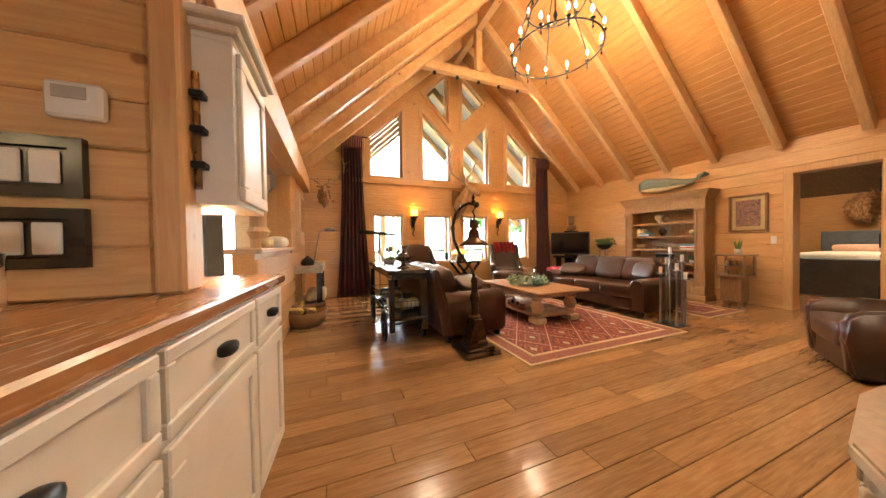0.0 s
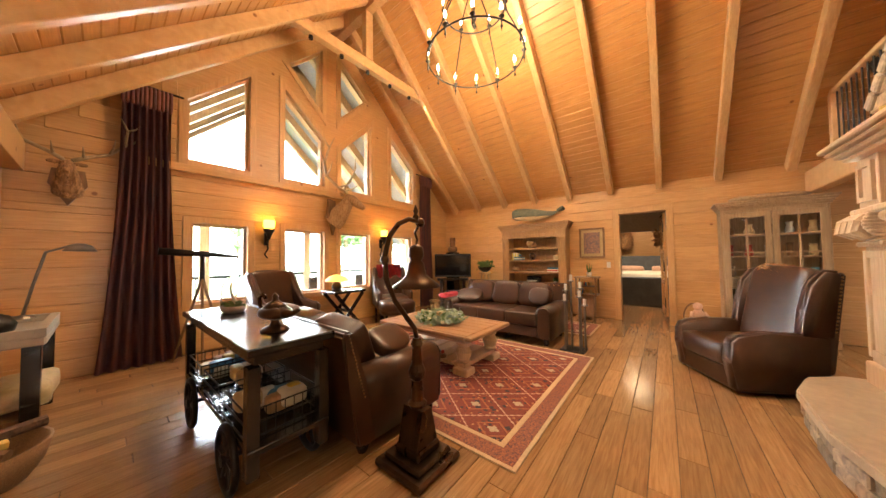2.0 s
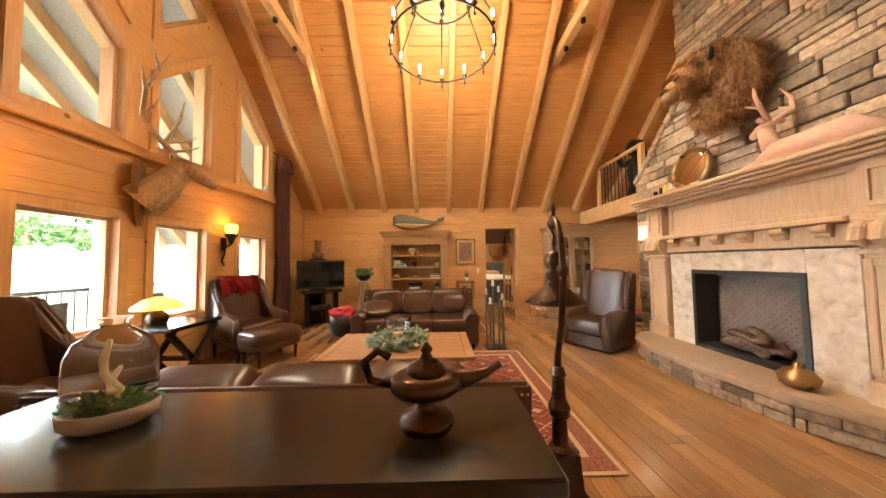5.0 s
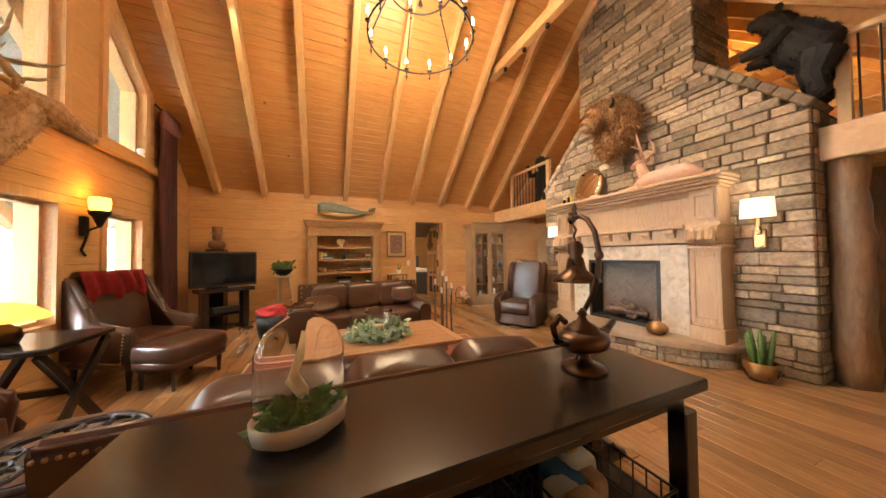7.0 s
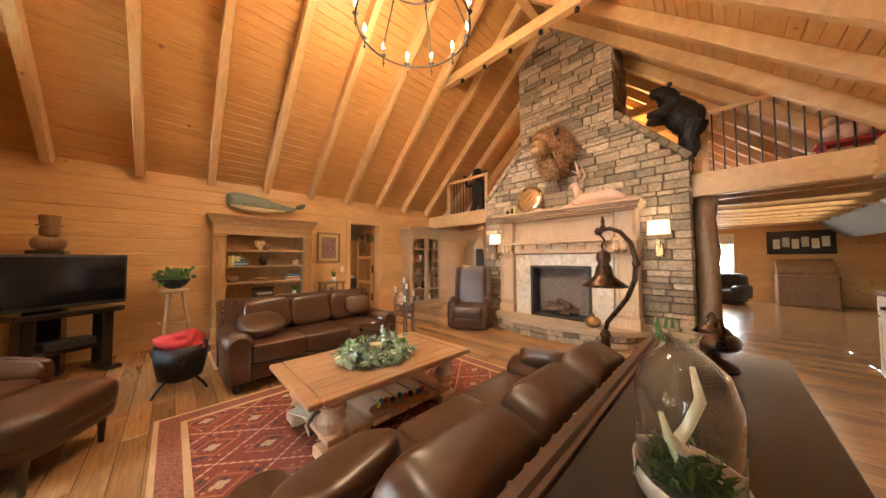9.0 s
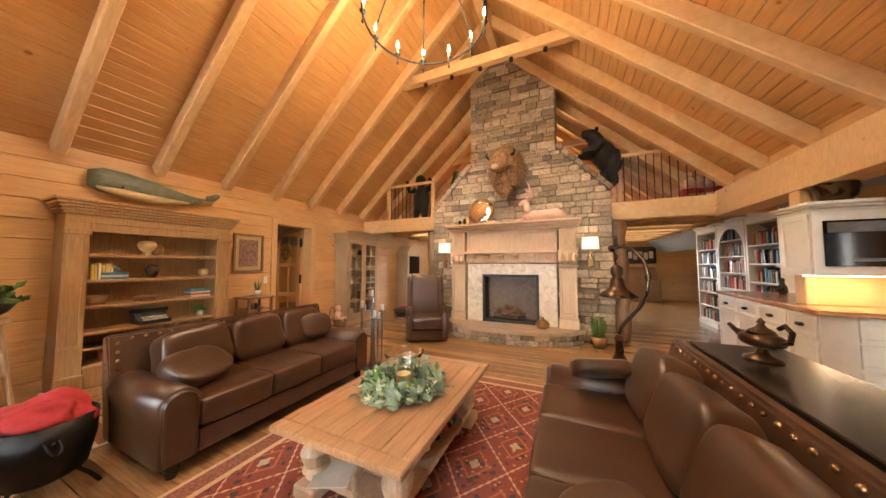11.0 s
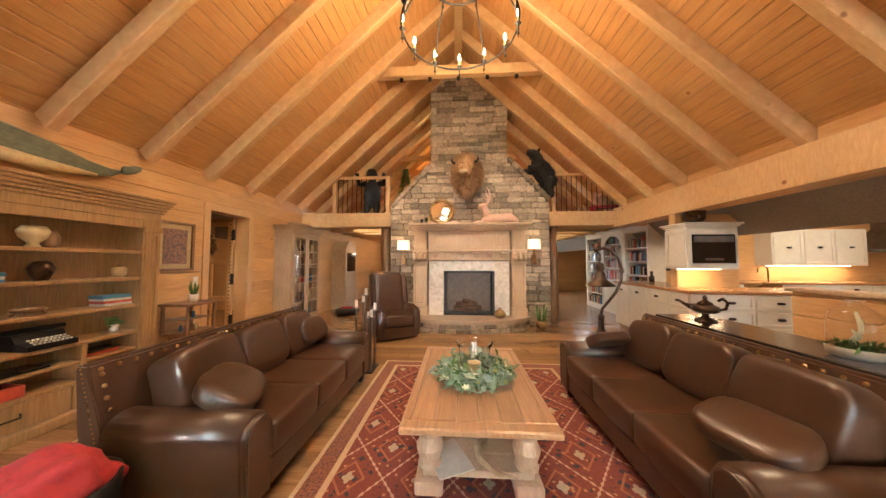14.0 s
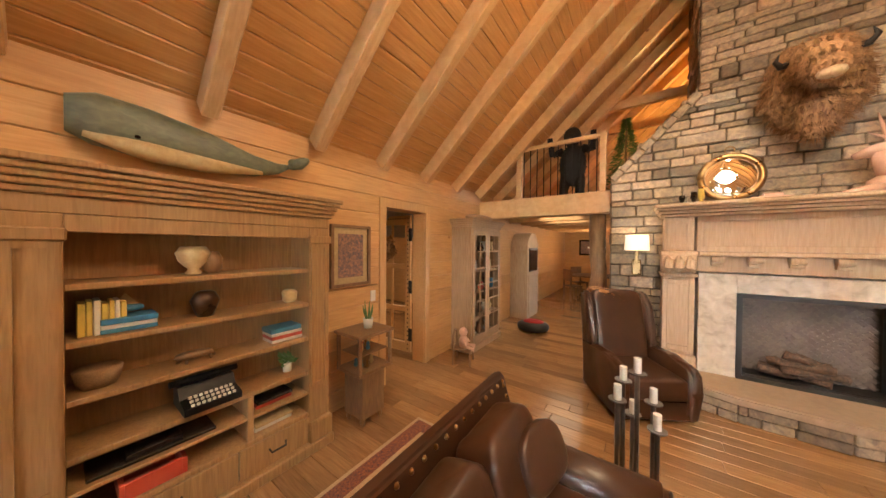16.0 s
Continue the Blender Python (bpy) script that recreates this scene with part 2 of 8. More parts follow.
def holed(name, outer, holes, axis, a0, a1, mt):
    """A wall with openings: an outline with holes, given thickness."""
    order = {"x": lambda p, a: (a, p[0], p[1]), "y": lambda p, a: (p[0], a, p[1])}[axis]
    bm = bmesh.new()
    edges = []
    for loop in (outer, *holes):
        vs = [bm.verts.new(order(p, a0)) for p in loop]
        edges += [bm.edges.new((vs[i], vs[(i + 1) % len(vs)])) for i in range(len(vs))]
    bmesh.ops.triangle_fill(bm, use_beauty=True, use_dissolve=False, edges=edges)
    geo = bmesh.ops.extrude_face_region(bm, geom=bm.faces[:])
    d = a1 - a0
    for v in geo["geom"]:
        if isinstance(v, bmesh.types.BMVert):
            v.co[0 if axis == "x" else 1] += d
    fixed(bm)
    return tagged(part(name, bm, mt), name.replace("_", " ") + " of pine log siding", "wall", kind="structure")


def rect(u0, u1, z0, z1):
    return [(u0, z0), (u1, z0), (u1, z1), (u0, z1)]


ground = tagged(part("ground", boxes((-300, 300, -300, 300, -0.9, -0.6)), GRASS), "grassy ground around the log house", "ground", kind="structure")
floor = tagged(part("floor", boxes((-7.2, 11.2, -7.6, 7.0, -0.3, -0.012)), GROUT), "oiled oak plank floor of mixed tones", "floor", kind="structure")

# north gable wall with its windows
SW = [  # glass outlines of the gable
    [(0.84, 2.66), (1.58, 2.66), (1.58, 4.2), (0.84, 3.5)],
    [(2.09, 2.66), (2.8, 2.66), (2.8, 3.58), (2.09, 4.24)],
    [(3.15, 2.66), (3.89, 2.66), (3.89, 4.22), (3.15, 3.5)],
    [(4.46, 2.66), (5.2, 2.66), (5.2, 3.56), (4.46, 4.2)],
    [(2.15, 4.73), (2.76, 4.06), (2.76, 5.33)],
    [(3.14, 4.09), (3.79, 4.76), (3.14, 5.33)],
    rect(0.9, 1.56, 0.66, 1.79), rect(2.11, 2.8, 0.66, 1.79), rect(3.15, 3.84, 0.66, 1.79), rect(4.49, 5.14, 0.66, 1.79),
]
gable = [(WEST - 0.15, -0.3), (EAST + 0.2, -0.3), (EAST + 0.2, roof_z(EAST + 0.2)), (RIDGE, roof_z(RIDGE)), (WEST - 0.15, roof_z(WEST - 0.15))]
wall_north = holed("wall_north", gable, SW, "y", NORTH, NORTH + 0.24, PINE_X)
lower = [(p[0][0] - 0.09, p[1][0] + 0.09, p[0][1] - 0.09, p[2][1] + 0.09) for p in SW[6:]]
board_wall(wall_north, "y", NORTH, -1, WEST, EAST, 0.0, 2.48, lower, PINE_X)
board_wall(wall_north, "y", NORTH, -1, WEST, 0.74, 2.5, 5.0, [], PINE_X, top=lambda z: (RIDGE - (EAST - RIDGE) + (z - EAVE) / SLOPE if z > EAVE else WEST, 0.74))
board_wall(wall_north, "y", NORTH, -1, 5.32, EAST, 2.5, 5.0, [], PINE_X, top=lambda z: (5.32, EAST - (z - EAVE) / SLOPE if z > EAVE else EAST))


def inset(pts, d):
    c = Vector((sum(p[0] for p in pts) / len(pts), sum(p[1] for p in pts) / len(pts)))
    out = []
    n = len(pts)
    for i in range(n):
        p0, p1, p2 = Vector(pts[i - 1]), Vector(pts[i]), Vector(pts[(i + 1) % n])
        e1, e2 = (p1 - p0).normalized(), (p2 - p1).normalized()
        n1, n2 = Vector((-e1.y, e1.x)), Vector((-e2.y, e2.x))
        k = d / max(0.3, 1 + n1.dot(n2))
        q = p1 + (n1 + n2) * k
        out.append((q.x, q.y))
    return out


def frame_ring(bm, pts, d, y0, y1):
    """A mitred frame along a window outline, d wide to the inside (negative: outside)."""
    inn = inset(pts, d)
    n = len(pts)
    for i in range(n):
        j = (i + 1) % n
        prism(bm, [pts[i], pts[j], inn[j], inn[i]], "y", y0, y1)
    return fixed(bm)


for i, p in enumerate(SW):
    w = tagged(new("window_%d" % (i + 1)), "fixed pine-framed window in the gable wall", "window", "gable windows", "structure")
    part("window_frame", frame_ring(bmesh.new(), p, 0.035, NORTH + 0.06, NORTH + 0.14), PINE_Z, w)
    trim = frame_ring(bmesh.new(), p, -0.085, NORTH - 0.035, NORTH - 0.001)
    part("window_trim", trim, PINE_Z, w, "flat pine casing")
    bm = bmesh.new()
    prism(bm, p, "y", NORTH + 0.095, NORTH + 0.103)
    g = part("pane", fixed(bm), GLASS, w)
    g.visible_shadow = False
tagged(part("ledge_beam", boxes((0.45, 5.45, NORTH - 0.1, NORTH - 0.036, 2.47, 2.57)), PINE_X), "pine ledge below the upper windows", "trim", kind="structure")

# east wall with the doorway to the bedroom
DOOR = (1.57, 2.3, 0.0, 2.09)
wall_east = holed("wall_east", rect(-7.6, NORTH + 0.24, -0.3, EAVE + 0.1), [rect(DOOR[0], DOOR[1], -0.011, DOOR[3])], "x", EAST, EAST + 0.2, PINE_Y)
board_wall(wall_east, "x", EAST, -1, -7.4, NORTH - 0.02, 0.0, EAVE + 0.05, [(DOOR[0] - 0.1, DOOR[1] + 0.1, -1, DOOR[3] + 0.1)], PINE_Y)
door_trim = tagged(new("door_trim"), "flat pine casing round the bedroom doorway", "trim", kind="structure")
for y0, y1, z0, z1 in ((DOOR[0] - 0.1, DOOR[0], 0, DOOR[3]), (DOOR[1], DOOR[1] + 0.1, 0, DOOR[3]), (DOOR[0] - 0.1, DOOR[1] + 0.1, DOOR[3], DOOR[3] + 0.1)):
    part("casing", boxes((EAST - 0.035, EAST - 0.001, y0, y1, z0, z1)), PINE_Z, door_trim)

# west wall: full by the gable, a half wall with a ledge, a header over the kitchen opening
wall_west = holed("wall_west", [(2.95, -0.3), (NORTH, -0.3), (NORTH, EAVE + 0.1), (0.0, EAVE + 0.1), (0.0, 2.1), (4.85, 2.1), (4.85, 1.04), (2.95, 1.04)], [], "x", WEST - 0.15, WEST, PINE_Y)
board_wall(wall_west, "x", WEST, 1, 2.95, NORTH - 0.02, 0.0, 2.2, [(2.9, 4.85, 1.0, 3)], PINE_Y)
tagged(part("header_beam", boxes((WEST + 0.001, -0.38, -0.1, NORTH - 0.02, 2.2, 2.5), (WEST + 0.001, -0.36, -0.1, 4.84, 2.1, 2.198)), BEAM), "long pine header beam over the kitchen opening", "beam", kind="structure")
tagged(part("half_wall_ledge", boxes((WEST - 0.2, WEST + 0.06, 2.92, 4.85, 1.042, 1.085), b=0.01), LIMED), "worn pale ledge on the half wall", "trim", kind="structure")

# roof: boarded ceiling in one mesh, slab above, rafters
ceiling = bmesh.new()
slope_len = math.hypot(EAST - RIDGE + 0.25, (EAST - RIDGE + 0.25) * SLOPE)
ang = math.atan(SLOPE)
for side in (1, -1):
    n = int(slope_len / 0.135) + 1
    for k in range(n):
        s0, s1 = k * slope_len / n, (k + 1) * slope_len / n - 0.002
        m = Matrix.Translation((RIDGE, 0, roof_z(RIDGE))) @ Matrix.Rotation(side * ang, 4, "Y")
        if side > 0:
            box(ceiling, s0, s1, -7.7, NORTH - 0.001, 0.0, 0.03, 0.008, m)
        else:
            box(ceiling, -s1, -s0, -7.7, NORTH - 0.001, 0.0, 0.03, 0.008, m)
ceiling = tagged(part("ceiling", ceiling, DECK), "sloping tongue-and-groove pine ceiling", "ceiling", kind="structure")
roof = bmesh.new()
for side in (1, -1):
    m = Matrix.Translation((RIDGE, 0, roof_z(RIDGE) + 0.04)) @ Matrix.Rotation(side * ang, 4, "Y")
    a, b = (0, slope_len + 0.9) if side > 0 else (-slope_len - 0.9, 0)
    box(roof, a, b, -7.9, NORTH + 0.24, 0.0, 0.2, 0.004, m)
tagged(part("roof", roof, OUTSIDE), "steep gable roof of the log house", "roof", kind="structure")

rafter_len = math.hypot(EAST - RIDGE, (EAST - RIDGE) * SLOPE)
rb = bmesh.new()
box(rb, 0.02, rafter_len - 0.02, -0.048, 0.048, -0.17, -0.001, 0.008)
rafter_mesh = mesh_of(rb, "rafter")
rafter_mesh.materials.append(BEAM)
for k in range(-13, 5):
    y = 3.18 + 0.765 * k
    for side in (0, 180):
        m = Matrix.Translation((RIDGE, y, roof_z(RIDGE))) @ Matrix.Rotation(radians(side), 4, "Z") @ Matrix.Rotation(ang, 4, "Y")
        r = part("rafter", rafter_mesh, None, m=m)
        tagged(r, "squared pine rafter under the sloping ceiling", "rafter", "roof rafters", "structure")
tagged(part("ridge_beam", boxes((RIDGE - 0.07, RIDGE + 0.07, -7.6, NORTH - 0.04, roof_z(RIDGE) - 0.36, roof_z(RIDGE) - 0.03)), BEAM), "pine ridge beam at the top of the ceiling", "beam", kind="structure")


def tie_beam(y):
    t = thing("tie_beam", pose(0, y, 0), "pale pine collar tie beam with small downlights", "beam", "tie beams", "structure")
    z = 4.55
    x = RIDGE + (EAST - RIDGE) - (z - EAVE) / SLOPE - 0.05
    part("beam", boxes((2 * RIDGE - x, x, -0.06, 0.06, z, z + 0.17), b=0.008), BEAM, t)
    for k in range(5):
        bm = bmesh.new()
        lathe(bm, [(0.028, 0), (0.034, 0.01), (0.03, 0.05), (0.012, 0.06)], 12, Matrix.Translation((2 * RIDGE - x + 0.45 + k * (2 * x - 2 * RIDGE - 0.9) / 4, 0, z - 0.062)))
        part("spotlight", bm, IRON, t)
    return t


tie_beam(5.55)
tie_beam(1.45)
tagged(part("king_post", boxes((RIDGE - 0.07, RIDGE + 0.07, 5.49, 5.61, 4.73, roof_z(RIDGE) - 0.37)), BEAM), "pine king post on the tie beam", "beam", kind="structure")

# loft floor south of the chimney, its beams, and the rooms below
LOFT = 2.19
tagged(part("loft_floor", boxes((-1.05, 1.05, -7.4, -0.16, LOFT + 0.16, LOFT + 0.28), (1.05, 4.48, -7.4, -0.8, LOFT + 0.16, LOFT + 0.28), (4.48, EAST, -7.4, -0.16, LOFT + 0.16, LOFT + 0.28)), PINE_Y), "boarded pine loft floor", "floor", kind="structure")
for x0, x1 in ((-1.05, 1.05), (4.48, EAST - 0.02)):
    tagged(part("loft_beam", boxes((x0, x1, -0.16, -0.02, LOFT - 0.06, LOFT + 0.26), b=0.012), BEAM), "squared pine beam at the loft edge", "beam", "loft edge beams", "structure")
for k in range(9):
    y = -0.8 - 0.75 * k
    tagged(part("loft_joist", boxes((-1.05, 1.03 if k < 1 else EAST - 0.02, y - 0.05, y + 0.05, LOFT - 0.02, LOFT + 0.158), b=0.01), BEAM), "pine joist below the loft floor", "beam", "loft joists", "structure")
wall_south = holed("wall_south", [(-7.2, -0.3), (11.2, -0.3), (11.2, 2.9), (EAST + 0.2, 2.9), (EAST + 0.2, roof_z(EAST + 0.2)), (RIDGE, roof_z(RIDGE)), (WEST - 0.15, roof_z(WEST - 0.15)), (-7.2, 2.9)],
                   [rect(0.5, 1.4, 0.62, 2.03), rect(0.6, 2.0, 2.9, 3.6)], "y", -7.6, -7.4, PINE_X)
board_wall(wall_south, "y", -7.4, 1, -7.0, EAST, 0, LOFT, [(0.42, 1.48, 0.54, 2.11)], PINE_X)
wall_kitchen_west = tagged(part("wall_kitchen_west", boxes((-7.2, -7.0, -7.4, 7.0, -0.3, 2.9)), PINE_Y), "pine wall at the far side of the kitchen", "wall", kind="structure")
wall_kitchen_north = holed("wall_kitchen_north", rect(-7.0, WEST - 0.15, -0.3, 2.9), [rect(-3.4, -1.7, 0.1, 2.05)], "y", NORTH, NORTH + 0.2, PINE_X)
wall_kitchen_south = tagged(part("wall_kitchen_south", boxes((-7.0, -1.55, -0.6, -0.45, -0.3, 2.9)), PINE_X), "pine wall behind the kitchen units", "wall", kind="structure")
tagged(part("kitchen_ceiling", boxes((-7.2, WEST - 0.15, -7.6, NORTH + 0.2, 2.9, 3.05)), DECK), "flat pine ceiling over the kitchen", "ceiling", kind="structure")
# bedroom beyond the doorway
tagged(part("bedroom_wall_east", boxes((11.0, 11.2, -1.5, 5.2, -0.3, 2.9)), PINE_Y), "pine wall of the bedroom", "wall", kind="structure")
tagged(part("bedroom_wall_north", boxes((EAST + 0.2, 11.0, 5.0, 5.2, -0.3, 2.9)), PINE_X), "pine wall of the bedroom", "wall", kind="structure")
tagged(part("bedroom_wall_south", boxes((EAST + 0.2, 11.0, -1.5, -1.3, -0.3, 2.9)), PINE_X), "pine wall of the bedroom", "wall", kind="structure")
tagged(part("bedroom_ceiling", boxes((EAST + 0.2, 11.2, -1.5, 5.2, 2.62, 2.75)), DECK), "flat pine ceiling of the bedroom", "ceiling", kind="structure")

# chimney breast
CW, CE, TW, TE, CF = 1.05, 4.48, 1.93, 3.6, 0.12
SOUTL = [(CW, -0.3), (CE, -0.3), (CE, 2.56), (TE, 3.48), (TE, roof_z(TE) - 0.01), (RIDGE, roof_z(RIDGE) - 0.37), (TW, roof_z(TW) - 0.01), (TW, 3.6), (CW, 2.66)]
bm = bmesh.new()
prism(bm, SOUTL, "y", CF - 0.9, CF - 0.05)
chimney = tagged(part("chimney_breast", fixed(bm), MORTAR), "tall stacked ledge-stone chimney breast with sloped shoulders", "chimney", kind="structure")

# ---- more materials ----
RED = material("red_wool", (0.42, 0.03, 0.03), (0.28, 0.015, 0.02), (4, 4, 4), 0.9, bump=0.4)
PLAID = material("dark_plaid_wool", (0.24, 0.085, 0.065), (0.09, 0.045, 0.055), (1, 1, 0.15), 0.9, bump=0.3)
FUR = material("brown_fur", (0.45, 0.25, 0.11), (0.13, 0.06, 0.024), (5, 5, 1.5), 0.85, bump=0.5)
FURL = material("tawny_fur", (0.45, 0.25, 0.11), (0.2, 0.1, 0.04), (5, 5, 1.5), 0.85, bump=0.5)
BLACKFUR = material("black_fur", (0.012, 0.01, 0.009), (0.004, 0.0035, 0.003), (6, 6, 3), 0.75, bump=0.5)
CARIBOU = material("pale_caribou_coat", (0.5, 0.34, 0.19), (0.28, 0.16, 0.08), (5, 5, 2), 0.85, bump=0.4)
BONE = material("bone_and_antler", (0.5, 0.37, 0.22), (0.3, 0.2, 0.1), (3, 3, 3), 0.5, bump=0.2)
TERRA = material("pale_carved_wood", (0.68, 0.44, 0.34), (0.58, 0.36, 0.26), (3, 3, 3), 0.6, bump=0.15)
BRASS = material("aged_brass", (0.36, 0.22, 0.09), (0.22, 0.12, 0.05), rough=0.3, metal=0.9, bump=0.1)
BRONZE = material("dark_bronze", (0.1, 0.055, 0.03), (0.05, 0.028, 0.016), rough=0.3, metal=0.85, bump=0.1)
STEEL = material("grey_steel", (0.25, 0.24, 0.22), (0.16, 0.15, 0.14), rough=0.35, metal=0.9, bump=0.05)
MARBLE = material("veined_marble", (0.74, 0.68, 0.58), (0.5, 0.43, 0.34), (1.5, 1.5, 1.5), 0.3, bump=0.05, low=0.15)
HEARTH = material("hearth_slab", (0.42, 0.31, 0.21), (0.33, 0.24, 0.16), (2, 2, 2), 0.55, bump=0.25)
SOOT = material("firebox_steel", (0.02, 0.018, 0.017), (0.01, 0.009, 0.008), rough=0.5, bump=0.2)
FIREBRICK = material("firebrick", (0.2, 0.15, 0.12), (0.12, 0.09, 0.07), (3, 3, 3), 0.85, bump=0.4, vary=0.2)
LOGM = material("charred_log", (0.16, 0.09, 0.05), (0.04, 0.025, 0.018), (4, 4, 4), 0.9, bump=0.7)
LEAF = material("green_leaf", (0.1, 0.19, 0.04), (0.045, 0.1, 0.02), (4, 4, 4), 0.55, vary=0.3)
SAGE = material("sage_leaf", (0.34, 0.43, 0.31), (0.18, 0.27, 0.18), (4, 4, 4), 0.6)
PETAL = material("cream_petal", (0.75, 0.72, 0.55), (0.6, 0.6, 0.38), (4, 4, 4), 0.6)
YELLOWGREEN = material("yellow_green_bud", (0.42, 0.42, 0.14), (0.3, 0.3, 0.08), (4, 4, 4), 0.6)
BLUESAGE = material("blue_grey_succulent", (0.3, 0.4, 0.4), (0.2, 0.28, 0.28), (4, 4, 4), 0.55)
PAPER = material("paper", (0.7, 0.66, 0.57), (0.6, 0.56, 0.47), (2, 2, 2), 0.7)
CERAMIC = material("white_ceramic", (0.75, 0.73, 0.68), (0.68, 0.65, 0.6), rough=0.25, bump=0.02)
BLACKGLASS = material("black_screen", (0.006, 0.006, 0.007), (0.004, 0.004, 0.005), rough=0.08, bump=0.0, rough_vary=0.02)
GREYWOOD = material("grey_washed_wood", (0.43, 0.29, 0.165), (0.3, 0.19, 0.1), (7, 7, 0.6), 0.55, bump=0.12)
TABLEW = material("weathered_pine_top", (0.37, 0.205, 0.1), (0.25, 0.125, 0.055), (7, 0.6, 7), 0.4, bump=0.12, spots=KNOT)
OLDWOOD = material("old_brown_wood", (0.26, 0.14, 0.06), (0.15, 0.075, 0.03), (5, 5, 0.8), 0.45, bump=0.15)
SLATE = material("slate_blue_paint", (0.1, 0.12, 0.14), (0.07, 0.085, 0.1), rough=0.5)
TEAL = material("worn_teal_paint", (0.16, 0.22, 0.2), (0.11, 0.16, 0.15), (3, 3, 3), 0.6)
BLOCK = material("butcher_block", (0.52, 0.31, 0.13), (0.38, 0.2, 0.075), (0.8, 8, 8), 0.45, bump=0.1)
WHALE = material("whale_green_paint", (0.14, 0.15, 0.095), (0.08, 0.09, 0.06), (2, 2, 4), 0.45, bump=0.1)
CREAMP = material("aged_cream_paint", (0.55, 0.42, 0.22), (0.42, 0.3, 0.14), (3, 3, 3), 0.5)
WICKER = material("wicker", (0.3, 0.17, 0.07), (0.16, 0.08, 0.03), (20, 20, 20), 0.7, bump=0.6)
SAND = material("grey_stoneware", (0.42, 0.38, 0.33), (0.33, 0.29, 0.25), rough=0.6)
BLUEP = material("blue_book", (0.05, 0.2, 0.32), (0.03, 0.13, 0.24), rough=0.5)
YELLOWP = material("yellow_book", (0.65, 0.48, 0.1), (0.5, 0.36, 0.07), rough=0.5)
REDP = material("red_lacquer", (0.5, 0.07, 0.03), (0.36, 0.04, 0.02), rough=0.4)
CLEAR = glass("clear_glass", ior=1.03)
CLEAR.node_tree.nodes["Principled BSDF"].inputs["Coat Weight"].default_value = 1.0
BULBM = glow("candle_bulb", (1.0, 0.72, 0.38), 30)
AMBER = glow("amber_lit_glass", (1.0, 0.48, 0.05), 7)
SHADE = glow("lit_linen_shade", (1.0, 0.82, 0.62), 0.9)
STRIP = glow("under_cabinet_light", (1.0, 0.75, 0.4), 9)
MIRROR = material("mirror", (0.9, 0.9, 0.9), (0.88, 0.88, 0.88), rough=0.03, metal=1.0, bump=0.0, rough_vary=0.01, low=0.0)

# lamps at the room's fixtures, daylight at two windows, and added ceiling fills
lamp("chandelier_light", "POINT", pose(2.98, 3.36, 3.9), 240, WARM, 0.45)
for x, y, watts in ((1.75, 5.5, 150), (4.3, 5.5, 150), (1.9, 1.55, 75), (4.15, 1.55, 75), (3.02, 1.55, 85)):
    lamp("spot_light", "SPOT", look((x, y, 4.45), (x + (0.7 if x > 3.1 else -0.7 if x < 3 else 0), y + (-1.2 if y > 3 else -0.5), 0.6)), watts, BULB, 0.05, spot=110)
for x in (1.81, 4.13):
    lamp("sconce_light", "POINT", pose(x, 6.5, 1.88), 7, (1.0, 0.5, 0.1), 0.06)
for x in (1.4, 4.18):
    lamp("sconce_light", "POINT", pose(x, 0.32, 1.95), 2.5, BULB, 0.06)
# kitchen, library and hall area lamps are added fills without fixtures
lamp("kitchen_fill", "AREA", pose(-3.6, 1.6, 2.85), 75, BULB, 3.0, 2.5)
lamp("kitchen_fill", "AREA", pose(-2.6, 4.6, 2.85), 50, BULB, 2.0, 2.0)
lamp("library_fill", "AREA", pose(0.0, -4.2, 2.25), 40, BULB, 1.6, 4.0)
lamp("dining_light", "POINT", pose(5.2, -5.0, 1.7), 60, WARM, 0.15)
lamp("hall_fill", "AREA", pose(5.5, -1.8, 2.25), 18, BULB, 0.8, 2.0)
lamp("bedroom_light", "AREA", pose(8.8, 2.2, 2.55), 45, BULB, 1.5, 1.5)
lamp("loft_light", "POINT", pose(2.7, -3.2, 4.6), 130, (1.0, 0.62, 0.2), 0.3)
lamp("window_daylight", "AREA", pose(0.95, -7.5, 1.3, 90, 0, 0), 70, DAY, 0.9, 1.3)
lamp("window_daylight", "AREA", pose(-2.55, 6.66, 1.1, 90, 0, 180), 60, DAY, 1.6, 1.8)


def T(x, y, z=0):
    return Matrix.Translation((x, y, z))


def R(a, ax="Z"):
    return Matrix.Rotation(radians(a), 4, ax)


